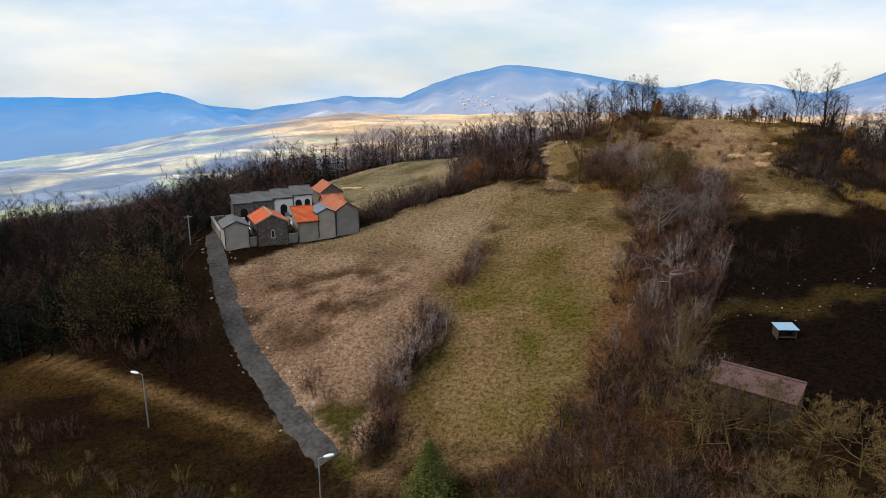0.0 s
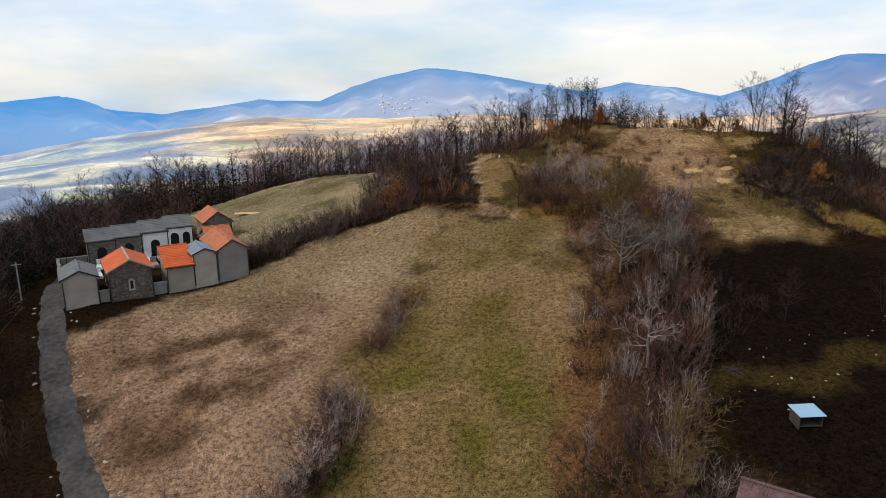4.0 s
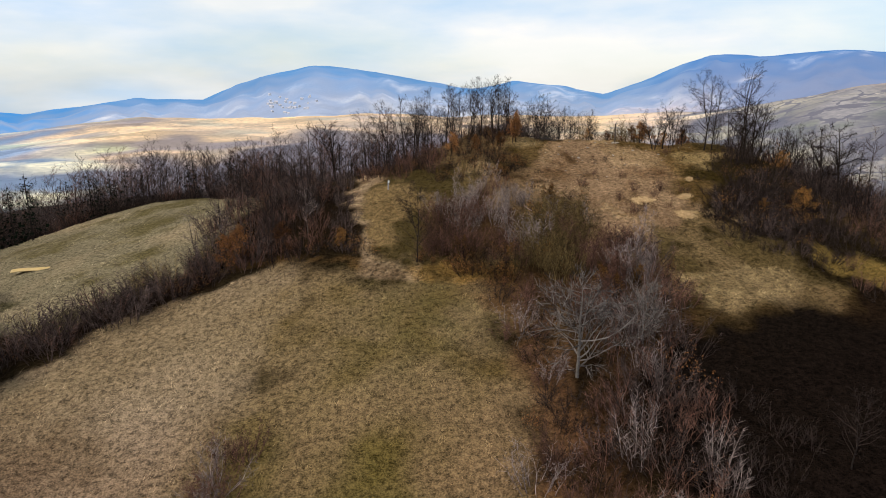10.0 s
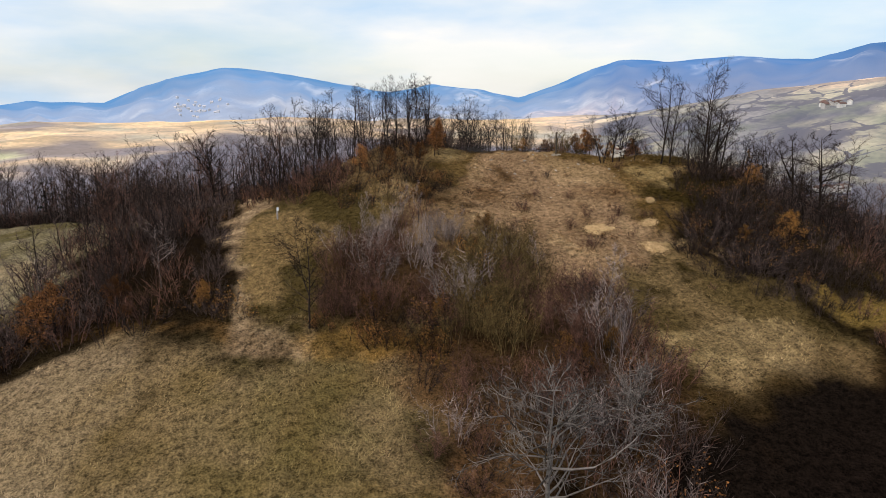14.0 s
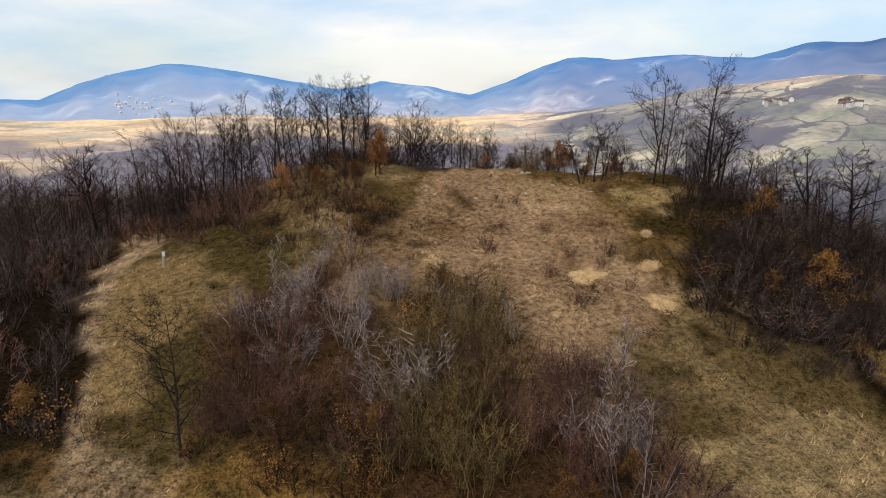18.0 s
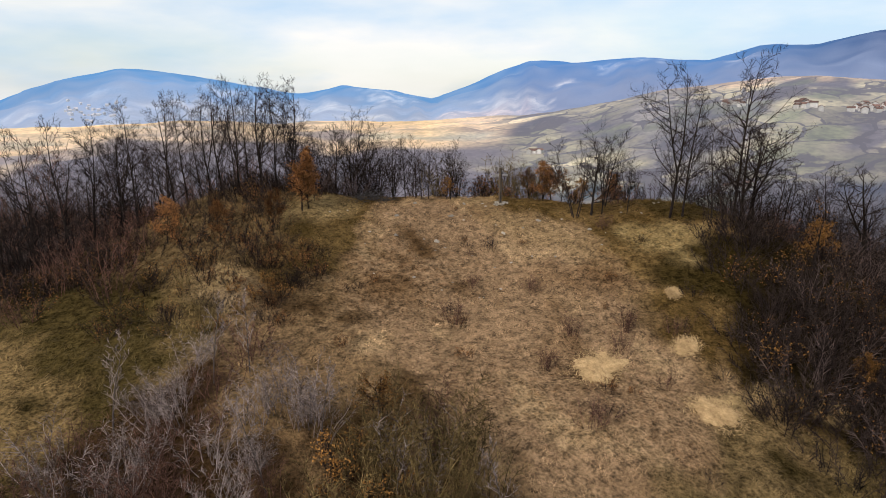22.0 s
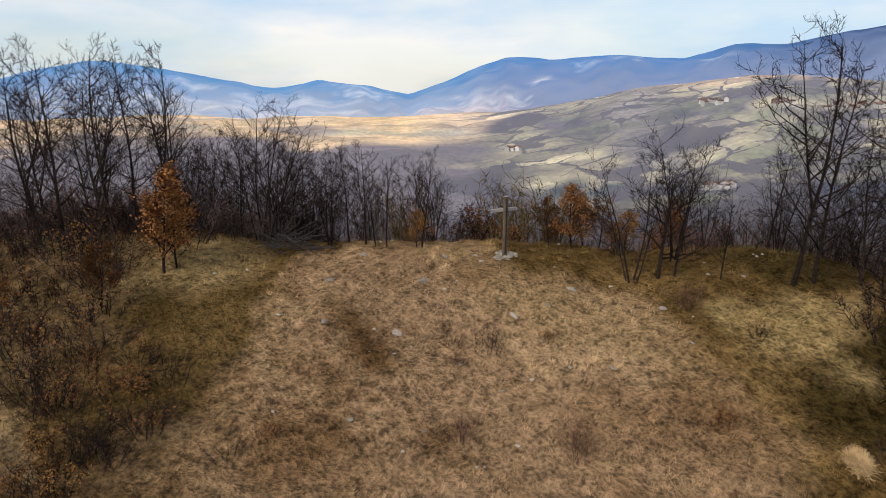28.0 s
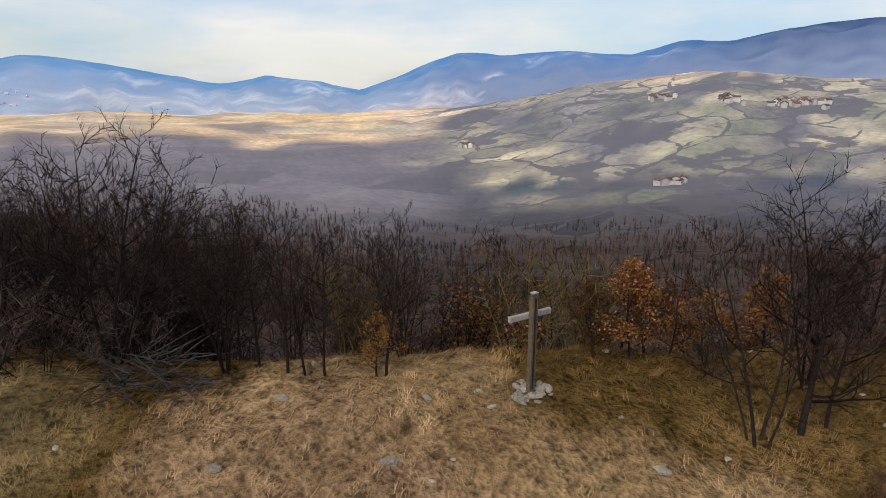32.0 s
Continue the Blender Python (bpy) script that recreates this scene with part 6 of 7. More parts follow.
    if door:
        for dx, dw, dh in door:
            bm = bmesh.new()
            arch(bm, dx, dw + 0.24, -0.3, dh + 0.12, -0.07, -0.004)
            frm = part("door", bm, face, front)
            # near-black panel: the shade inside the opening is its colour
            bm = bmesh.new()
            arch(bm, dx, dw, -0.3, dh, -0.1, -0.074)
            part("door_leaf", bm, M["dark"], frm, "dark arched panel for the shaded doorway")
    return top


def arch(bm, cx, w, z0, z1, y0, y1, n=10):
    """An upright panel with a round head."""
    r = w / 2
    pts = [(cx - r, z0), (cx + r, z0)] + [(cx + r * math.cos(math.pi * q / n), z1 - r + r * math.sin(math.pi * q / n)) for q in range(n + 1)]
    prism(bm, pts, y0, y1)


chapel(0.0, 3.2, 0, 5.2, 25.05, 3.2, 3.95, M["render"], M["slate"], "cream rendered burial chapel with a slate gabled roof")
chapel(4.3, 8.5, 0, 6.4, 25.3, 3.2, 4.25, M["stone"], M["tile_red"], "rubble stone chapel with orange tiled roof and arched slit window", window=True, cap=M["render"])
chapel(10.0, 12.8, 0, 4.2, 25.75, 2.5, 3.9, M["render_tan"], M["tile_red"], "tan rendered chapel with a bright orange lean-to tiled roof", ridge="lean")
chapel(12.86, 15.4, 0, 4.6, 26.0, 3.2, 3.75, M["render"], M["bluetin"], "cream chapel with a shallow blue-grey sheet roof", over=0.15)
chapel(15.46, 18.9, 0, 8.0, 26.2, 3.1, 4.2, M["render_grey"], M["tile_old"], "grey rendered chapel with a weathered clay tile roof")
chapel(18.0, 21.6, 18.2, 24.0, 26.2, 3.0, 4.3, M["stone_grey"], M["tile_old"], "grey stone chapel with a weathered orange tiled roof")
chapel(16.6, 19.6, 10.2, 14.0, 26.2, 2.6, 3.6, M["stone_grey"], M["tile_old"], "low stone chapel with a mottled terracotta roof", ridge="along")
for k, (wall, rise) in enumerate(((M["stone_grey"], 0), (M["stone_grey"], 0.05), (M["white"], 0.2), (M["white"], 0.4))):
    chapel(3.4 + 3.14 * k, 3.4 + 3.14 * k + 3.08, 16.3, 20.3, 25.8 + 0.12 * k, 2.95 + rise, 4.0 + rise, wall, M["slate"], ("grey stone" if k < 2 else "white rendered") + " burial chapel with slate roof and dark archway", ridge="along", door=[(1.54, 1.1, 2.1)] if k < 3 else [(0.85, 1.05, 2.6), (2.3, 0.9, 2.6)], group="burial chapels behind the court")


def cemetery_walls():
    top = thing("cemetery_wall", CEM, "low grey wall round the burial court", "wall", kind="structure")
    for name, b in (("wall_panel", (-0.1, 0.15, 5.3, 17.0)), ("wall_panel", (0.2, 3.2, 16.7, 16.95)), ("wall_panel", (3.3, 4.2, 0.3, 0.5)), ("wall_panel", (8.6, 9.9, 0.3, 0.5)), ("wall_panel", (19.0, 19.2, 8.1, 18.1))):
        bm = bmesh.new()
        box(bm, b[0], b[1], b[2], b[3], 24.0, 26.9 if b[0] < 1 and b[2] > 1 else 26.6)
        w = part(name, bm, M["render_grey"], top)
        bm = bmesh.new()
        zt = 26.9 if b[0] < 1 and b[2] > 1 else 26.6
        box(bm, b[0] - 0.06, b[1] + 0.06, b[2] - 0.06, b[3] + 0.06, zt, zt + 0.07)
        part("coping", bm, M["render"], w)


cemetery_walls()


def grave(x, y, dark=False):
    top = thing("grave", CEM @ Matrix.Translation((x, y, gz(*(CEM @ Vector((x, y, 0))).xy))), "flat white marble grave slab with a headstone" if not dark else "grey granite grave slab with a headstone", "grave", "graves in the court")
    mt = M["marble"] if not dark else M["render_grey"]
    for name, b in (("kerb", (0, 0.9, 0, 2.0, -0.3, 0.22)), ("slab", (0.05, 0.85, 0.05, 1.95, 0.224, 0.32)), ("headstone", (0.1, 0.8, 2.01, 2.13, -0.2, 0.95))):
        bm = bmesh.new()
        box(bm, *b)
        bmesh.ops.bevel(bm, geom=bm.edges[:], offset=0.02, segments=1, affect="EDGES")
        part(name, bm, mt, top)


for q in range(11):
    grave(3.4 + 1.25 * q, 8.6 + 0.25 * (q % 2), q % 3 == 2)
for q in range(9):
    grave(4.0 + 1.4 * q, 12.8, q % 4 == 1)


# ---- road ----
def ribbon(name, line, width, mat, lift, label, category, cuts=10):
    """A strip laid over the ground along a line."""
    pts = []
    for (ax, ay), (bx, by) in zip(line, line[1:]):
        for q in range(cuts):
            pts.append((ax + (bx - ax) * q / cuts, ay + (by - ay) * q / cuts))
    pts.append(line[-1])
    P = np.array(pts)
    for _ in range(6):
        P[1:-1] = (P[:-2] + 2 * P[1:-1] + P[2:]) / 4
    D = np.gradient(P, axis=0)
    D /= np.hypot(D[:, 0], D[:, 1])[:, None]
    N = np.c_[-D[:, 1], D[:, 0]]
    us = np.linspace(-0.5, 0.5, 7)
    V, k = [], len(us)
    for q in range(len(P)):
        wob = width * (1 + 0.06 * math.sin(q * 0.9) + 0.05 * math.sin(q * 2.3))
        for u in us:
            x, y = P[q] + N[q] * u * wob
            V.append((x, y, gz(x, y) + lift - (0.12 if abs(u) > 0.45 else 0.0)))
    F = [(a * k + b, a * k + b + 1, (a + 1) * k + b + 1, (a + 1) * k + b) for a in range(len(P) - 1) for b in range(k - 1)]
    return tagged(new(name, mesh_from(name, V, F, mat, smooth=True)), label, category, kind="structure")


ROAD = ((-35.0, 106), (-34.0, 97), (-31.0, 88.8), (-26.5, 78.3), (-21.6, 68.7), (-15.6, 59.4), (-11.8, 53.9), (-9.0, 50.5))
ribbon("road", ROAD, 2.6, M["asphalt"], 0.09, "narrow worn asphalt lane with crumbling edges", "road")


# ---- loose things ----
def stone(x, y, s, seed, label="pale limestone rock lying in the grass", group="rocks on the hill"):
    r = random.Random(seed)
    bm = bmesh.new()
    bmesh.ops.create_icosphere(bm, subdivisions=2, radius=1)
    k = [r.uniform(0, 6) for _ in range(3)]
    for v in bm.verts:
        c = v.co
        f = 1 + 0.25 * math.sin(2.3 * c.x + k[0]) * math.cos(2.9 * c.y + k[1]) + 0.14 * math.sin(5 * c.z + k[2] + 3 * c.x)
        v.co = Vector((c.x * 1.2 * f, c.y * 0.85 * f, max(c.z, -0.6) * 0.55 * f))
    me = bpy.data.meshes.new("rock")
    bm.to_mesh(me)
    bm.free()
    me.materials.append(M["rock"])
    ob = new("rock", me)
    ob.matrix_world = Matrix.LocRotScale((x, y, gz(x, y) + 0.12 * s), Euler((r.uniform(-0.3, 0.3), r.uniform(-0.3, 0.3), r.uniform(0, 6))), (s, s, s))
    return tagged(ob, label, "rock", group)


def cross():
    x, y = 51.0, 121.7
    z = gz(x, y)
    top = thing("wooden_cross", pose(x, y, z, 0, 0, -1), "weathered wooden cross on a heap of pale stones", "cross")
    for name, b, mt, lb in (("post", (-0.085, 0.085, -0.06, 0.06, -0.3, 2.38), M["oak"], ""), ("post_cap", (-0.09, 0.09, -0.065, 0.065, 2.382, 2.41), M["oak_top"], "pale top end of the post"), ("crossbeam", (-0.61, 0.61, 0.064, 0.16, 1.78, 1.91), M["oak_top"], "pale grey crossbeam"),
                            ("strip", (-0.022, 0.022, -0.075, -0.062, 0.1, 2.3), M["pipe"], "dark seam down the post")):
        bm = bmesh.new()
        box(bm, *b)
        bmesh.ops.bevel(bm, geom=bm.edges[:], offset=0.012, segments=1, affect="EDGES")
        part(name, bm, mt, top, lb)
    r = random.Random(3)
    for q in range(40):
        a, d = r.uniform(0, 6.283), 0.12 + 0.42 * r.random()
        stone(x + d * math.cos(a), y + d * math.sin(a) * 0.8, r.uniform(0.05, 0.12), 300 + q, "pale stone heaped at the foot of the cross", "stones at the cross")


cross()
for q, (x, y, s) in enumerate(((44.3, 123.4, 0.14), (47.3, 121.75, 0.16), (49.1, 118.5, 0.14), (53.7, 116.0, 0.14), (45.2, 119.8, 0.16), (51.8, 118.6, 0.14), (43.2, 121.2, 0.15), (46.2, 124.6, 0.13), (48.9, 122.8, 0.12))):
    stone(x, y, s, q)
r_ = random.Random(8)
for q in range(60):
    x, y = r_.uniform(40, 60), r_.uniform(114, 126)
    stone(x, y, r_.uniform(0.03, 0.09), 40 + q)
for q in range(34):
    x, y = r_.uniform(24, 48), r_.uniform(60, 70)
    stone(x, y, r_.uniform(0.04, 0.10), 100 + q)
for q in range(40):
    u = r_.random()
    k = 1 + int(u * 4.99)
    (ax, ay), (bx, by) = ROAD[k], ROAD[k + 1]
    w = r_.random()
    s = r_.choice((-1.75, -1.9, -2.2, 1.6))
    dx, dy = bx - ax, by - ay
    n = math.hypot(dx, dy)
    stone(ax + dx * w + dy / n * s, ay + dy * w - dx / n * s, r_.uniform(0.08, 0.2), 200 + q, "pale stone on the road verge")


def street_lamp(x, y, h, turn):
    top = thing("street_lamp", pose(x, y, gz(x, y), 0, 0, turn), "slender grey street lamp with a white oval head", "street lamp", "street lamps")
    bm = bmesh.new()
    bmesh.ops.create_cone(bm, cap_ends=True, segments=10, radius1=0.075, radius2=0.045, depth=h + 0.4, matrix=Matrix.Translation((0, 0, h / 2 - 0.2)))
    part("pole", bm, M["steel"], top)
    bm = bmesh.new()
    bmesh.ops.create_cone(bm, cap_ends=True, segments=8, radius1=0.03, radius2=0.03, depth=0.7, matrix=Matrix.Translation((0.3, 0, h + 0.1)) @ Matrix.Rotation(radians(80), 4, "Y"))
    part("arm", bm, M["steel"], top)
    bm = bmesh.new()
    bmesh.ops.create_uvsphere(bm, u_segments=12, v_segments=8, radius=1, matrix=Matrix.Translation((0.75, 0, h + 0.2)) @ Matrix.Rotation(radians(-8), 4, "Y") @ Matrix.Diagonal((0.42, 0.17, 0.1, 1)))
    part("lamp_head", bm, M["lamp"], top, "white oval lamp head")


street_lamp(-26.3, 55.3, 5.1, 170)
street_lamp(-8.6, 44.3, 5.1, 10)


def utility_pole(x, y, h):
    top = thing("utility_pole", pose(x, y, gz(x, y), 0, 0, 30), "thin grey utility pole beside the lane", "pole")
    bm = bmesh.new()
    bmesh.ops.create_cone(bm, cap_ends=True, segments=10, radius1=0.1, radius2=0.07, depth=h + 0.4, matrix=Matrix.Translation((0, 0, h / 2 - 0.2)))
    part("pole", bm, M["steel"], top)
    bm = bmesh.new()
    box(bm, -0.5, 0.5, -0.04, 0.04, h - 0.3, h - 0.22)
    part("crossarm", bm, M["steel"], top)
    for end in ((-75, 98, -2), (-24, 104, 30)):
        bm = bmesh.new()
        a = Vector((x, y, gz(x, y) + h - 0.2))
        b = Vector((end[0], end[1], a.z + (end[2] if end[2] < 0 else 0) - 1))
        prev = None
        for q in range(17):
            u = q / 16
            p = a.lerp(b, u) - Vector((0, 0, 1.1 * 4 * u * (1 - u)))
            ring = [bm.verts.new(p + Vector((0, 0.018 * math.cos(w), 0.018 * math.sin(w)))) for w in (0, 2.1, 4.2)]
            if prev:
                for k in range(3):
                    bm.faces.new((prev[k], prev[(k + 1) % 3], ring[(k + 1) % 3], ring[k]))
            prev = ring
        bm.transform(top.matrix_world.inverted())
        part("wire", bm, M["pipe"], top)


utility_pole(-36.2, 93.6, 4.3)


def marker_post(x, y):
    top = thing("marker_post", pose(x, y, gz(x, y), 0, 2, 20), "short pale marker post beside the track", "post")
    bm = bmesh.new()
    box(bm, -0.06, 0.06, -0.06, 0.06, -0.3, 1.1)
    bmesh.ops.bevel(bm, geom=bm.edges[:], offset=0.015, segments=1, affect="EDGES")
    part("shaft", bm, M["oak_top"], top)
    bm = bmesh.new()
    box(bm, -0.09, 0.09, -0.09, -0.065, 0.75, 1.05)
    part("plate", bm, M["lamp"], top, "small white plate")


marker_post(21.6, 119.4)


def shed():
    x, y = 25.9, 50.3
    z = gz(x, y) - 0.1
    top = thing("shed", pose(x, y, z, 0, 0, -41.0), "old shed with a rusty purplish sheet roof and grey boards", "shed")
    for xx in (-2.9, -1.0, 1.0, 2.9):
        for yy in (-1.45, 1.35):
            bm = bmesh.new()
            box(bm, xx - 0.07, xx + 0.07, yy - 0.07, yy + 0.07, -0.8, 2.0)
            part("post", bm, M["plank"], top)
    for q in range(24):
        bm = bmesh.new()
        xa = -2.95 + q * 0.245
        box(bm, xa, xa + 0.225, 1.42, 1.46, -0.3, 1.95 + 0.03 * math.sin(q * 2.1))
        part("board", bm, M["plank"], top)
        if q % 8 > 1:
            bm = bmesh.new()
            box(bm, xa, xa + 0.225, -1.5, -1.46, -0.3, 1.75 + 0.03 * math.sin(q * 1.7))
            part("board", bm, M["plank"], top)
    for xs in (-2.98, 2.94):
        for q in range(11):
            bm = bmesh.new()
            ya = -1.4 + q * 0.255
            box(bm, xs, xs + 0.04, ya, ya + 0.235, -0.3, 1.95)
            part("board", bm, M["plank"], top)
    for sgn, y0, z0, y1, z1 in ((1, -1.85, 1.75, 0.45, 2.75), (-1, 1.75, 2.1, 0.45, 2.75)):
        for q in range(7):
            bm = bmesh.new()
            xa = -3.25 + q * 0.93
            for c in range(8):
                u0, u1 = xa + c * 0.118, xa + (c + 1) * 0.118
                h0, h1 = 0.02 * (c % 2), 0.02 * ((c + 1) % 2)
                dz = 0.012 * (q % 2) + 0.004
                vv = [bm.verts.new(p) for p in ((u0, y0, z0 + h0 + dz), (u1, y0, z0 + h1 + dz), (u1, y1, z1 + h1 + dz), (u0, y1, z1 + h0 + dz))]
                bm.faces.new(vv)
            bmesh.ops.remove_doubles(bm, verts=bm.verts[:], dist=0.001)
            bmesh.ops.solidify(bm, geom=bm.faces[:], thickness=0.01)
            part("roof_sheet", bm, M["rusty"], top)
    bm = bmesh.new()
    box(bm, -3.27, 3.27, 0.3, 0.6, 2.775, 2.82)
    part("ridge_cap", bm, M["rusty"], top)


shed()


def hutch():
    x, y = 31.9, 58.8
    top = thing("animal_hutch", pose(x, y, gz(x, y), 0, 0, -2), "small dark wooden hutch under a pale blue sheet", "hutch")
    for name, b, mt in (("side", (-0.85, -0.8, -0.6, 0.6, -0.1, 0.9), M["plank"]), ("side", (0.8, 0.85, -0.6, 0.6, -0.1, 0.9), M["plank"]), ("back", (-0.795, 0.795, 0.55, 0.6, -0.1, 0.95), M["plank"]), ("floor_board", (-0.795, 0.795, -0.6, 0.545, 0.1, 0.15), M["plank"])):
        bm = bmesh.new()
        box(bm, *b)
        part(name, bm, mt, top)
    bm = bmesh.new()
    prism(bm, [(-0.8, 0.93), (0.8, 1.1), (0.8, 1.125), (-0.8, 0.955)], -0.95, 0.95, Matrix.Rotation(radians(90), 4, "Z"))
    part("cover_sheet", bm, M["tin"], top, "pale blue glossy sheet")


hutch()


def brush_pile(x, y, s, seed):
    w = Wood(seed)
    for _ in range(46):
        a = w.r.uniform(0, 6.283)
        p = Vector((w.r.uniform(-0.8, 0.8), w.r.uniform(-0.5, 0.5), w.r.uniform(-0.05, 0.25)))
        w.limb(w.run(p, Vector((math.cos(a), math.sin(a), w.r.uniform(-0.1, 0.35))), w.r.uniform(0.5, 1.5), 4, 0.25, -0.02), 0.022, 0.006, 4)
    V, F = w.arrays()
    ob = new("brushwood_heap", fast_mesh("brushwood_heap", V, F, M["brushwood"]))
    ob.matrix_world = Matrix.LocRotScale((x, y, gz(x, y)), Euler((0, 0, seed)), (s, s, s))
    tagged(ob, "heap of cut dark branches on the grass", "brushwood", kind="stuff")


for q, (x, y, s) in enumerate(((44.2, 127.4, 1.2), (43.3, 127.0, 0.9), (41.4, 131.8, 1.1), (44.6, 126.2, 0.8), (30.2, 65.6, 0.9))):
    brush_pile(x, y, s, 400 + q)

bm_ = bmesh.new()
bmesh.ops.create_grid(bm_, x_segments=8, y_segments=4, size=1.0)
for v_ in bm_.verts:
    v_.co = Vector((v_.co.x * 1.9, v_.co.y * 0.7, 0.16 + 0.1 * math.sin(3 * v_.co.x) * math.cos(4 * v_.co.y)))
bmesh.ops.solidify(bm_, geom=bm_.faces[:], thickness=0.06)
me_ = bpy.data.meshes.new("tarpaulin")
bm_.to_mesh(me_)
bm_.free()
me_.materials.append(M["yellow"])
tarp = new("tarpaulin", me_)
tarp.matrix_world = pose(-17.5, 126.5, gz(-17.5, 126.5), 0, 0, 12)
tagged(tarp, "crumpled yellow sheet lying on the meadow", "tarpaulin")


# ---- flattened pale hay on the ridge meadow ----
def hay(x, y, rx, ry, turn, seed):
    g = np.random.default_rng(seed)
    V, F = [(0, 0, 0.13)], []
    k = 28
    for ring in range(1, 5):
        for q in range(k):
            a = 6.2832 * q / k
            d = ring / 4 * (1 + 0.16 * math.sin(3 * a + seed) + 0.16 * math.sin(5 * a + 2 * seed) + g.uniform(-0.24, 0.24))
            px, py = d * rx * math.cos(a), d * ry * math.sin(a)
            V.append((px, py, 0.14 * (1 - (ring / 4) ** 2) + g.uniform(-0.02, 0.03) - (0.08 if ring == 4 else 0)))
    for q in range(k):
        F.append((0, 1 + q, 1 + (q + 1) % k))
        for ring in range(3):
            b = 1 + ring * k
            F += [(b + q, b + k + q, b + k + (q + 1) % k), (b + q, b + k + (q + 1) % k, b + (q + 1) % k)]
    n = 700
    a, d = g.uniform(0, 6.2832, n), np.sqrt(g.random(n)) * g.uniform(0.8, 1.5, n)
    px, py, w = d * rx * np.cos(a), d * ry * np.sin(a), g.uniform(0, 6.2832, n)
    for q in range(n):
        i, pz, ln = len(V), 0.12 * max(0.0, 1 - d[q] ** 2), 0.3
        V += [(px[q] - 0.012 * math.sin(w[q]), py[q] + 0.012 * math.cos(w[q]), pz), (px[q] + 0.012 * math.sin(w[q]), py[q] - 0.012 * math.cos(w[q]), pz), (px[q] + ln * math.cos(w[q]), py[q] + ln * math.sin(w[q]), pz + g.uniform(0.03, 0.14))]
        F.append((i, i + 1, i + 2))
    cosr, sinr = math.cos(turn), math.sin(turn)
    z0 = gz(x, y)
    W = [(X * cosr - Y * sinr, X * sinr + Y * cosr, Z) for X, Y, Z in V]
    W = [(X, Y, Z + gz(x + X, y + Y) - z0) for X, Y, Z in W]
    ob = new("hay_heap", fast_mesh("hay_heap", W, F, M["hay"]))
    ob.matrix_world = pose(x, y, z0 + 0.01)
    tagged(ob, "flattened heap of pale dry hay on the meadow", "hay", kind="stuff")


M["hay"] = shade("pale_hay", (0.62, 0.41, 0.20), (0.30, 0.19, 0.09), 5, 0.95, 0, 24, spec=0.05)
for q_, (x_, y_, rx_, ry_, a_) in enumerate(((45.8, 106.2, 1.35, 1.0, 0.3), (48.0, 101.8, 1.0, 0.7, 2.2), (50.3, 105.4, 0.7, 0.5, 0.2), (53.0, 108.7, 0.34, 0.24, 0.6))):
    hay(x_, y_, rx_, ry_, a_, 700 + q_)


# ---- far villages ----
def far_house(az, r, w, d, h, turn, group):
    x, y = HUB[0] + r * math.sin(radians(az)), HUB[1] + r * math.cos(radians(az))
    z = float(far_land(np.array([x]), np.array([y]))[0])
    top = thing("house", pose(x, y, z, 0, 0, turn), "small pale house with a pitched roof in the valley", "house", group)
    bm = bmesh.new()
    prism(bm, [(-w / 2, -3), (w / 2, -3), (w / 2, h), (0, h + w * 0.28), (-w / 2, h)], -d / 2, d / 2)
    wall = part("wall", bm, M["wall_town" if r > 2000 else "wall_far"], top)
    for s in (-1, 1):
        bm = bmesh.new()
        pts = [(s * (w / 2 + 0.5), h - 0.25), (0, h + w * 0.28 + 0.05), (0, h + w * 0.28 + 0.45), (s * (w / 2 + 0.5), h + 0.15)]
        prism(bm, pts if s < 0 else pts[::-1], -d / 2 - 0.5, d / 2 + 0.5)
        part("roof_slope", bm, M["roof_town" if r > 2000 else "roof_far"], top)
    for q in (-0.25, 0.25):
        bm = bmesh.new()
        box(bm, q * w - 0.6, q * w + 0.6, -d / 2 - 0.06, -d / 2 - 0.01, h * 0.4, h * 0.75)
        part("window", bm, M["pane"], wall)


rv = random.Random(12)
for az, r, da, dr, k, g in ((52.9, 1165, 0.9, 14, 12, "houses of the upper village"), (58.2, 1120, 1.1, 16, 10, "houses of the middle village"), (62.4, 1150, 1.9, 22, 26, "houses of the eastern village"), (53.8, 775, 0.9, 8, 7, "houses of the valley farm"), (37.4, 1030, 0.5, 8, 4, "houses of the far farm")):
    for q in range(k):
        far_house(az + rv.uniform(-da, da), r + rv.uniform(-dr, dr), rv.uniform(6, 9), rv.uniform(7, 11), rv.uniform(4, 6.5), rv.uniform(0, 180), g)
for q in range(34):
    far_house(2.0 + rv.gauss(0, 1.4), 2480 + rv.gauss(0, 60), rv.uniform(6, 9), rv.uniform(7, 11), rv.uniform(4, 6), rv.uniform(0, 180), "houses of the hill town")


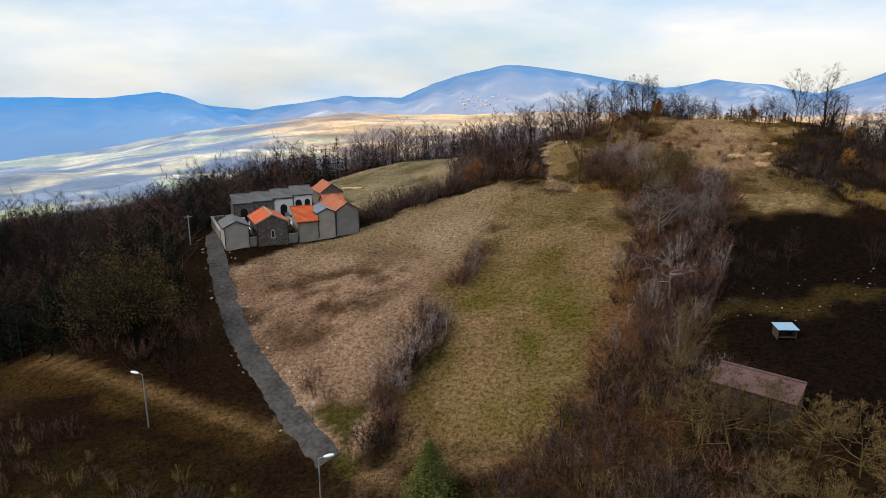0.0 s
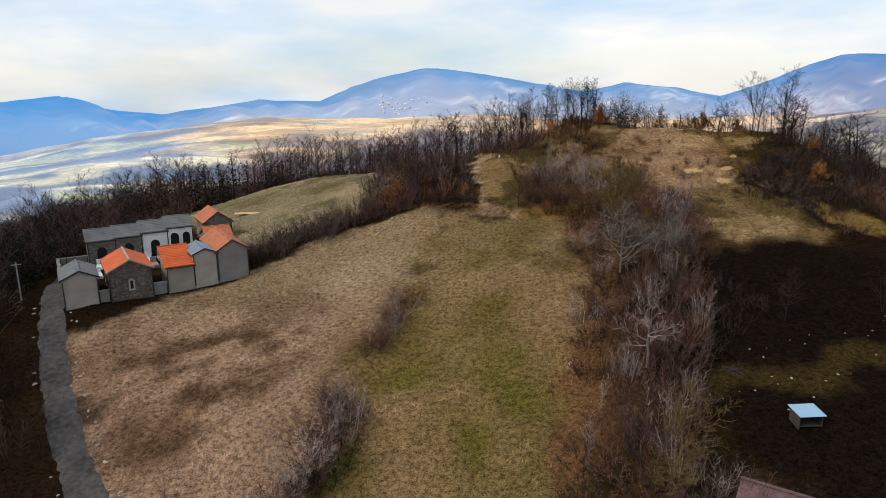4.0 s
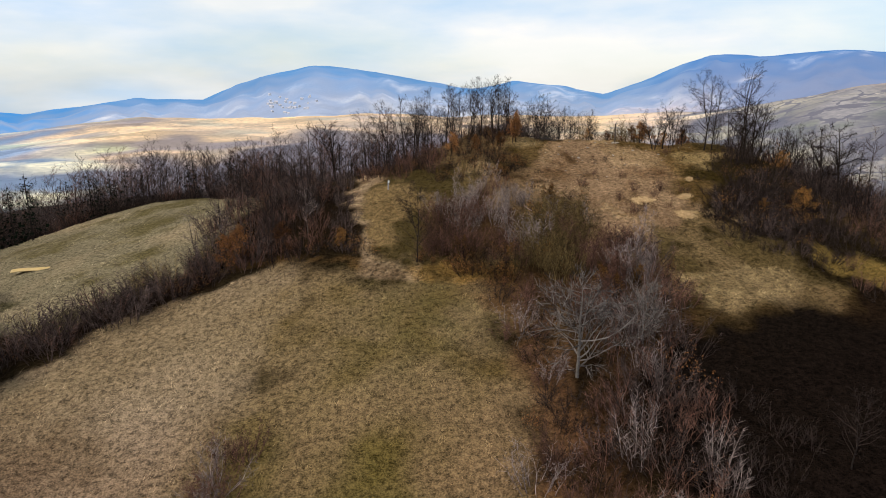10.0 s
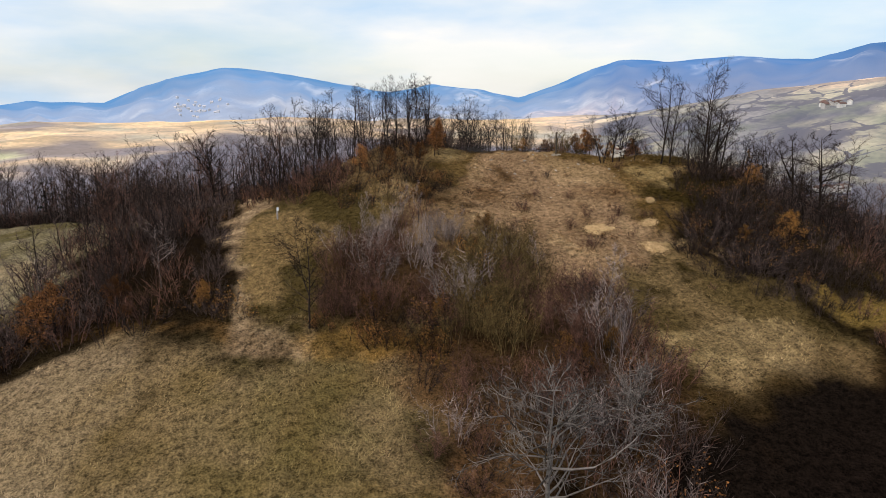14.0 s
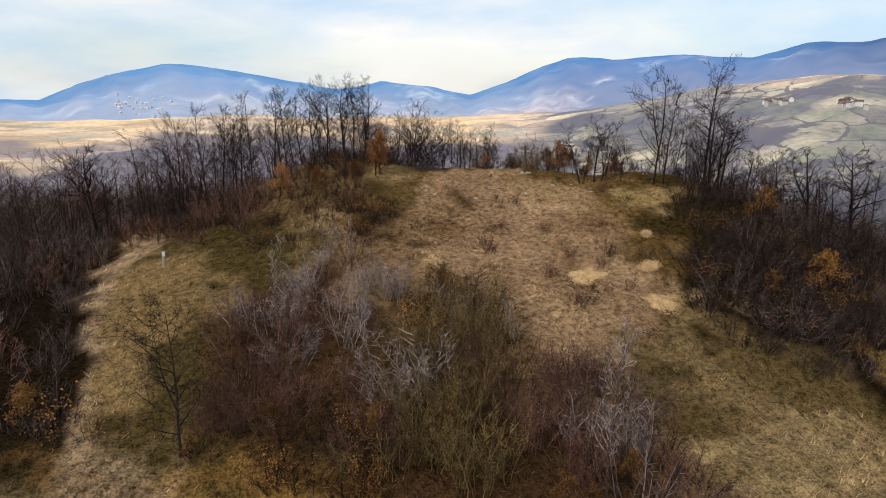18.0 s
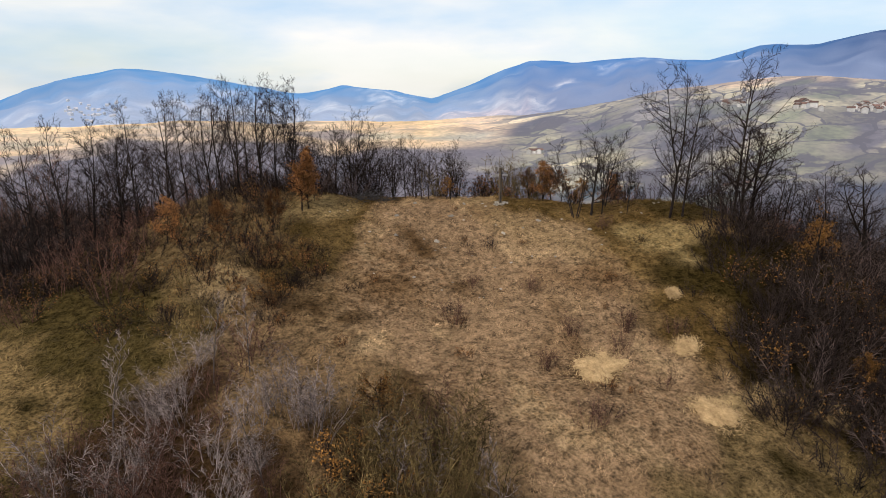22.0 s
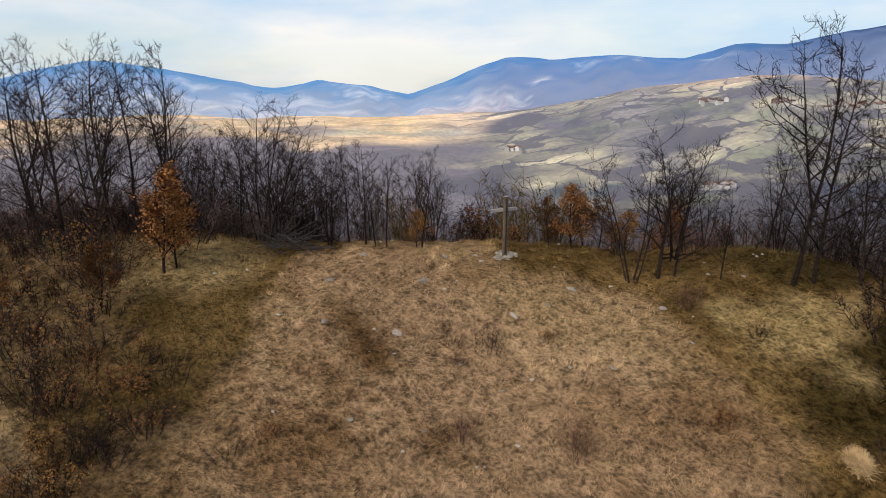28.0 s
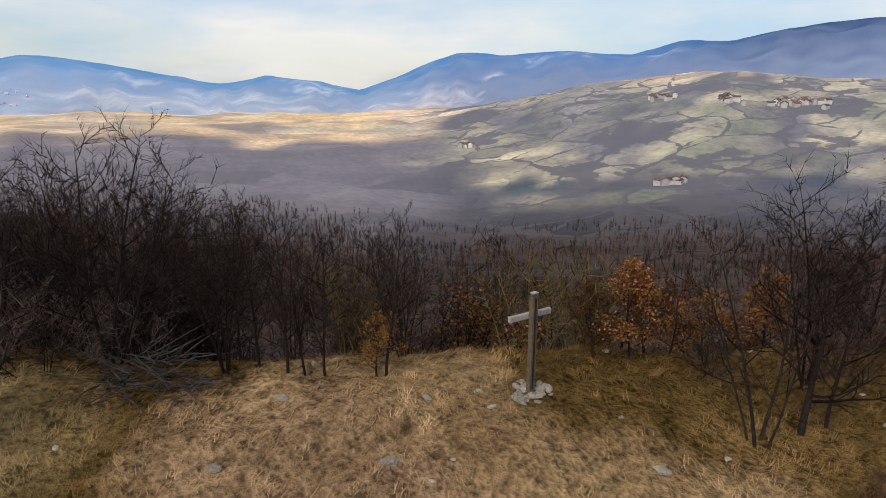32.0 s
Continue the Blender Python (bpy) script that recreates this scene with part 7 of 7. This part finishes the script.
# ---- grass ----
def grass():
    """Lodged tufts: blades of one tuft share a lean and a tone."""
    g = np.random.default_rng(7)
    VV, CC = [], []
    for x0, x1, y0, y1, gap, blades, h0, h1, w0, w1 in ((35, 61, 97, 128, 0.30, 19, 0.10, 0.25, 0.006, 0.013), (17, 66, 86, 134, 0.46, 9, 0.16, 0.36, 0.012, 0.026), (-28, 27, 50, 108, 0.55, 6, 0.14, 0.32, 0.02, 0.04), (-30, 14, 108, 174, 1.0, 5, 0.14, 0.32, 0.03, 0.06)):
        X, Y = np.meshgrid(np.arange(x0, x1, gap), np.arange(y0, y1, gap))
        P = np.c_[X.ravel(), Y.ravel()] + g.uniform(-0.5, 0.5, (X.size, 2)) * gap
        c = zone(P[:, 0], P[:, 1])
        inner = (P[:, 0] > 35) & (P[:, 0] < 61) & (P[:, 1] > 97) & (P[:, 1] < 128) if x0 == 17 else np.zeros(len(P), bool)
        keep = (c[:, 0] > 0.045) & (g.random(len(P)) < 0.55 + 0.5 * patch(P[:, 0], P[:, 1], 2.4, 31)) & ~inner
        P, c = P[keep], c[keep]
        n = len(P)
        way = 2.6 * wave(P[:, 0], P[:, 1], 14, 6) + g.normal(0, 0.6, n)
        tone = (0.75 + 0.75 * patch(P[:, 0], P[:, 1], 0.9, 33)) * g.choice((0.75, 1.0, 1.2, 1.4, 1.75), n)
        V = np.empty((n, blades, 3, 3), np.float32)
        for k in range(blades):
            a, h, w = way + g.normal(0, 0.55, n), g.uniform(h0, h1, n), g.uniform(w0, w1, n)
            xy = P + g.normal(0, gap * 0.26, (n, 2))
            o = np.c_[xy, height(xy[:, 0], xy[:, 1]) - 0.02]
            lean = g.uniform(0.5, 1.5, n) * h
            side = np.c_[-np.sin(a), np.cos(a), np.zeros(n)] * w[:, None]
            V[:, k, 0], V[:, k, 1] = o - side, o + side
            V[:, k, 2] = o + np.c_[np.cos(a) * lean, np.sin(a) * lean, h * g.uniform(0.4, 0.9, n)]
        VV.append(V.reshape(-1, 3))
        CC.append(np.repeat(c * tone[:, None], blades * 3, 0))
    V, cc = np.concatenate(VV), np.concatenate(CC)
    me = fast_mesh("grass", V, np.arange(len(V)).reshape(-1, 3), M["blade"])
    at = me.color_attributes.new("cover", "FLOAT_COLOR", "POINT")
    at.data.foreach_set("color", np.c_[cc, np.ones(len(cc))].astype(np.float32).ravel())
    tagged(new("grass", me), "dry straw-coloured winter grass tufts on the meadows", "grass", kind="stuff")


M["blade"] = shade("grass_blades", (1.25, 1.22, 1.16), (0.8, 0.8, 0.76), 0.6, 0.9, 0, 3, attr="cover", spec=0.1)
grass()
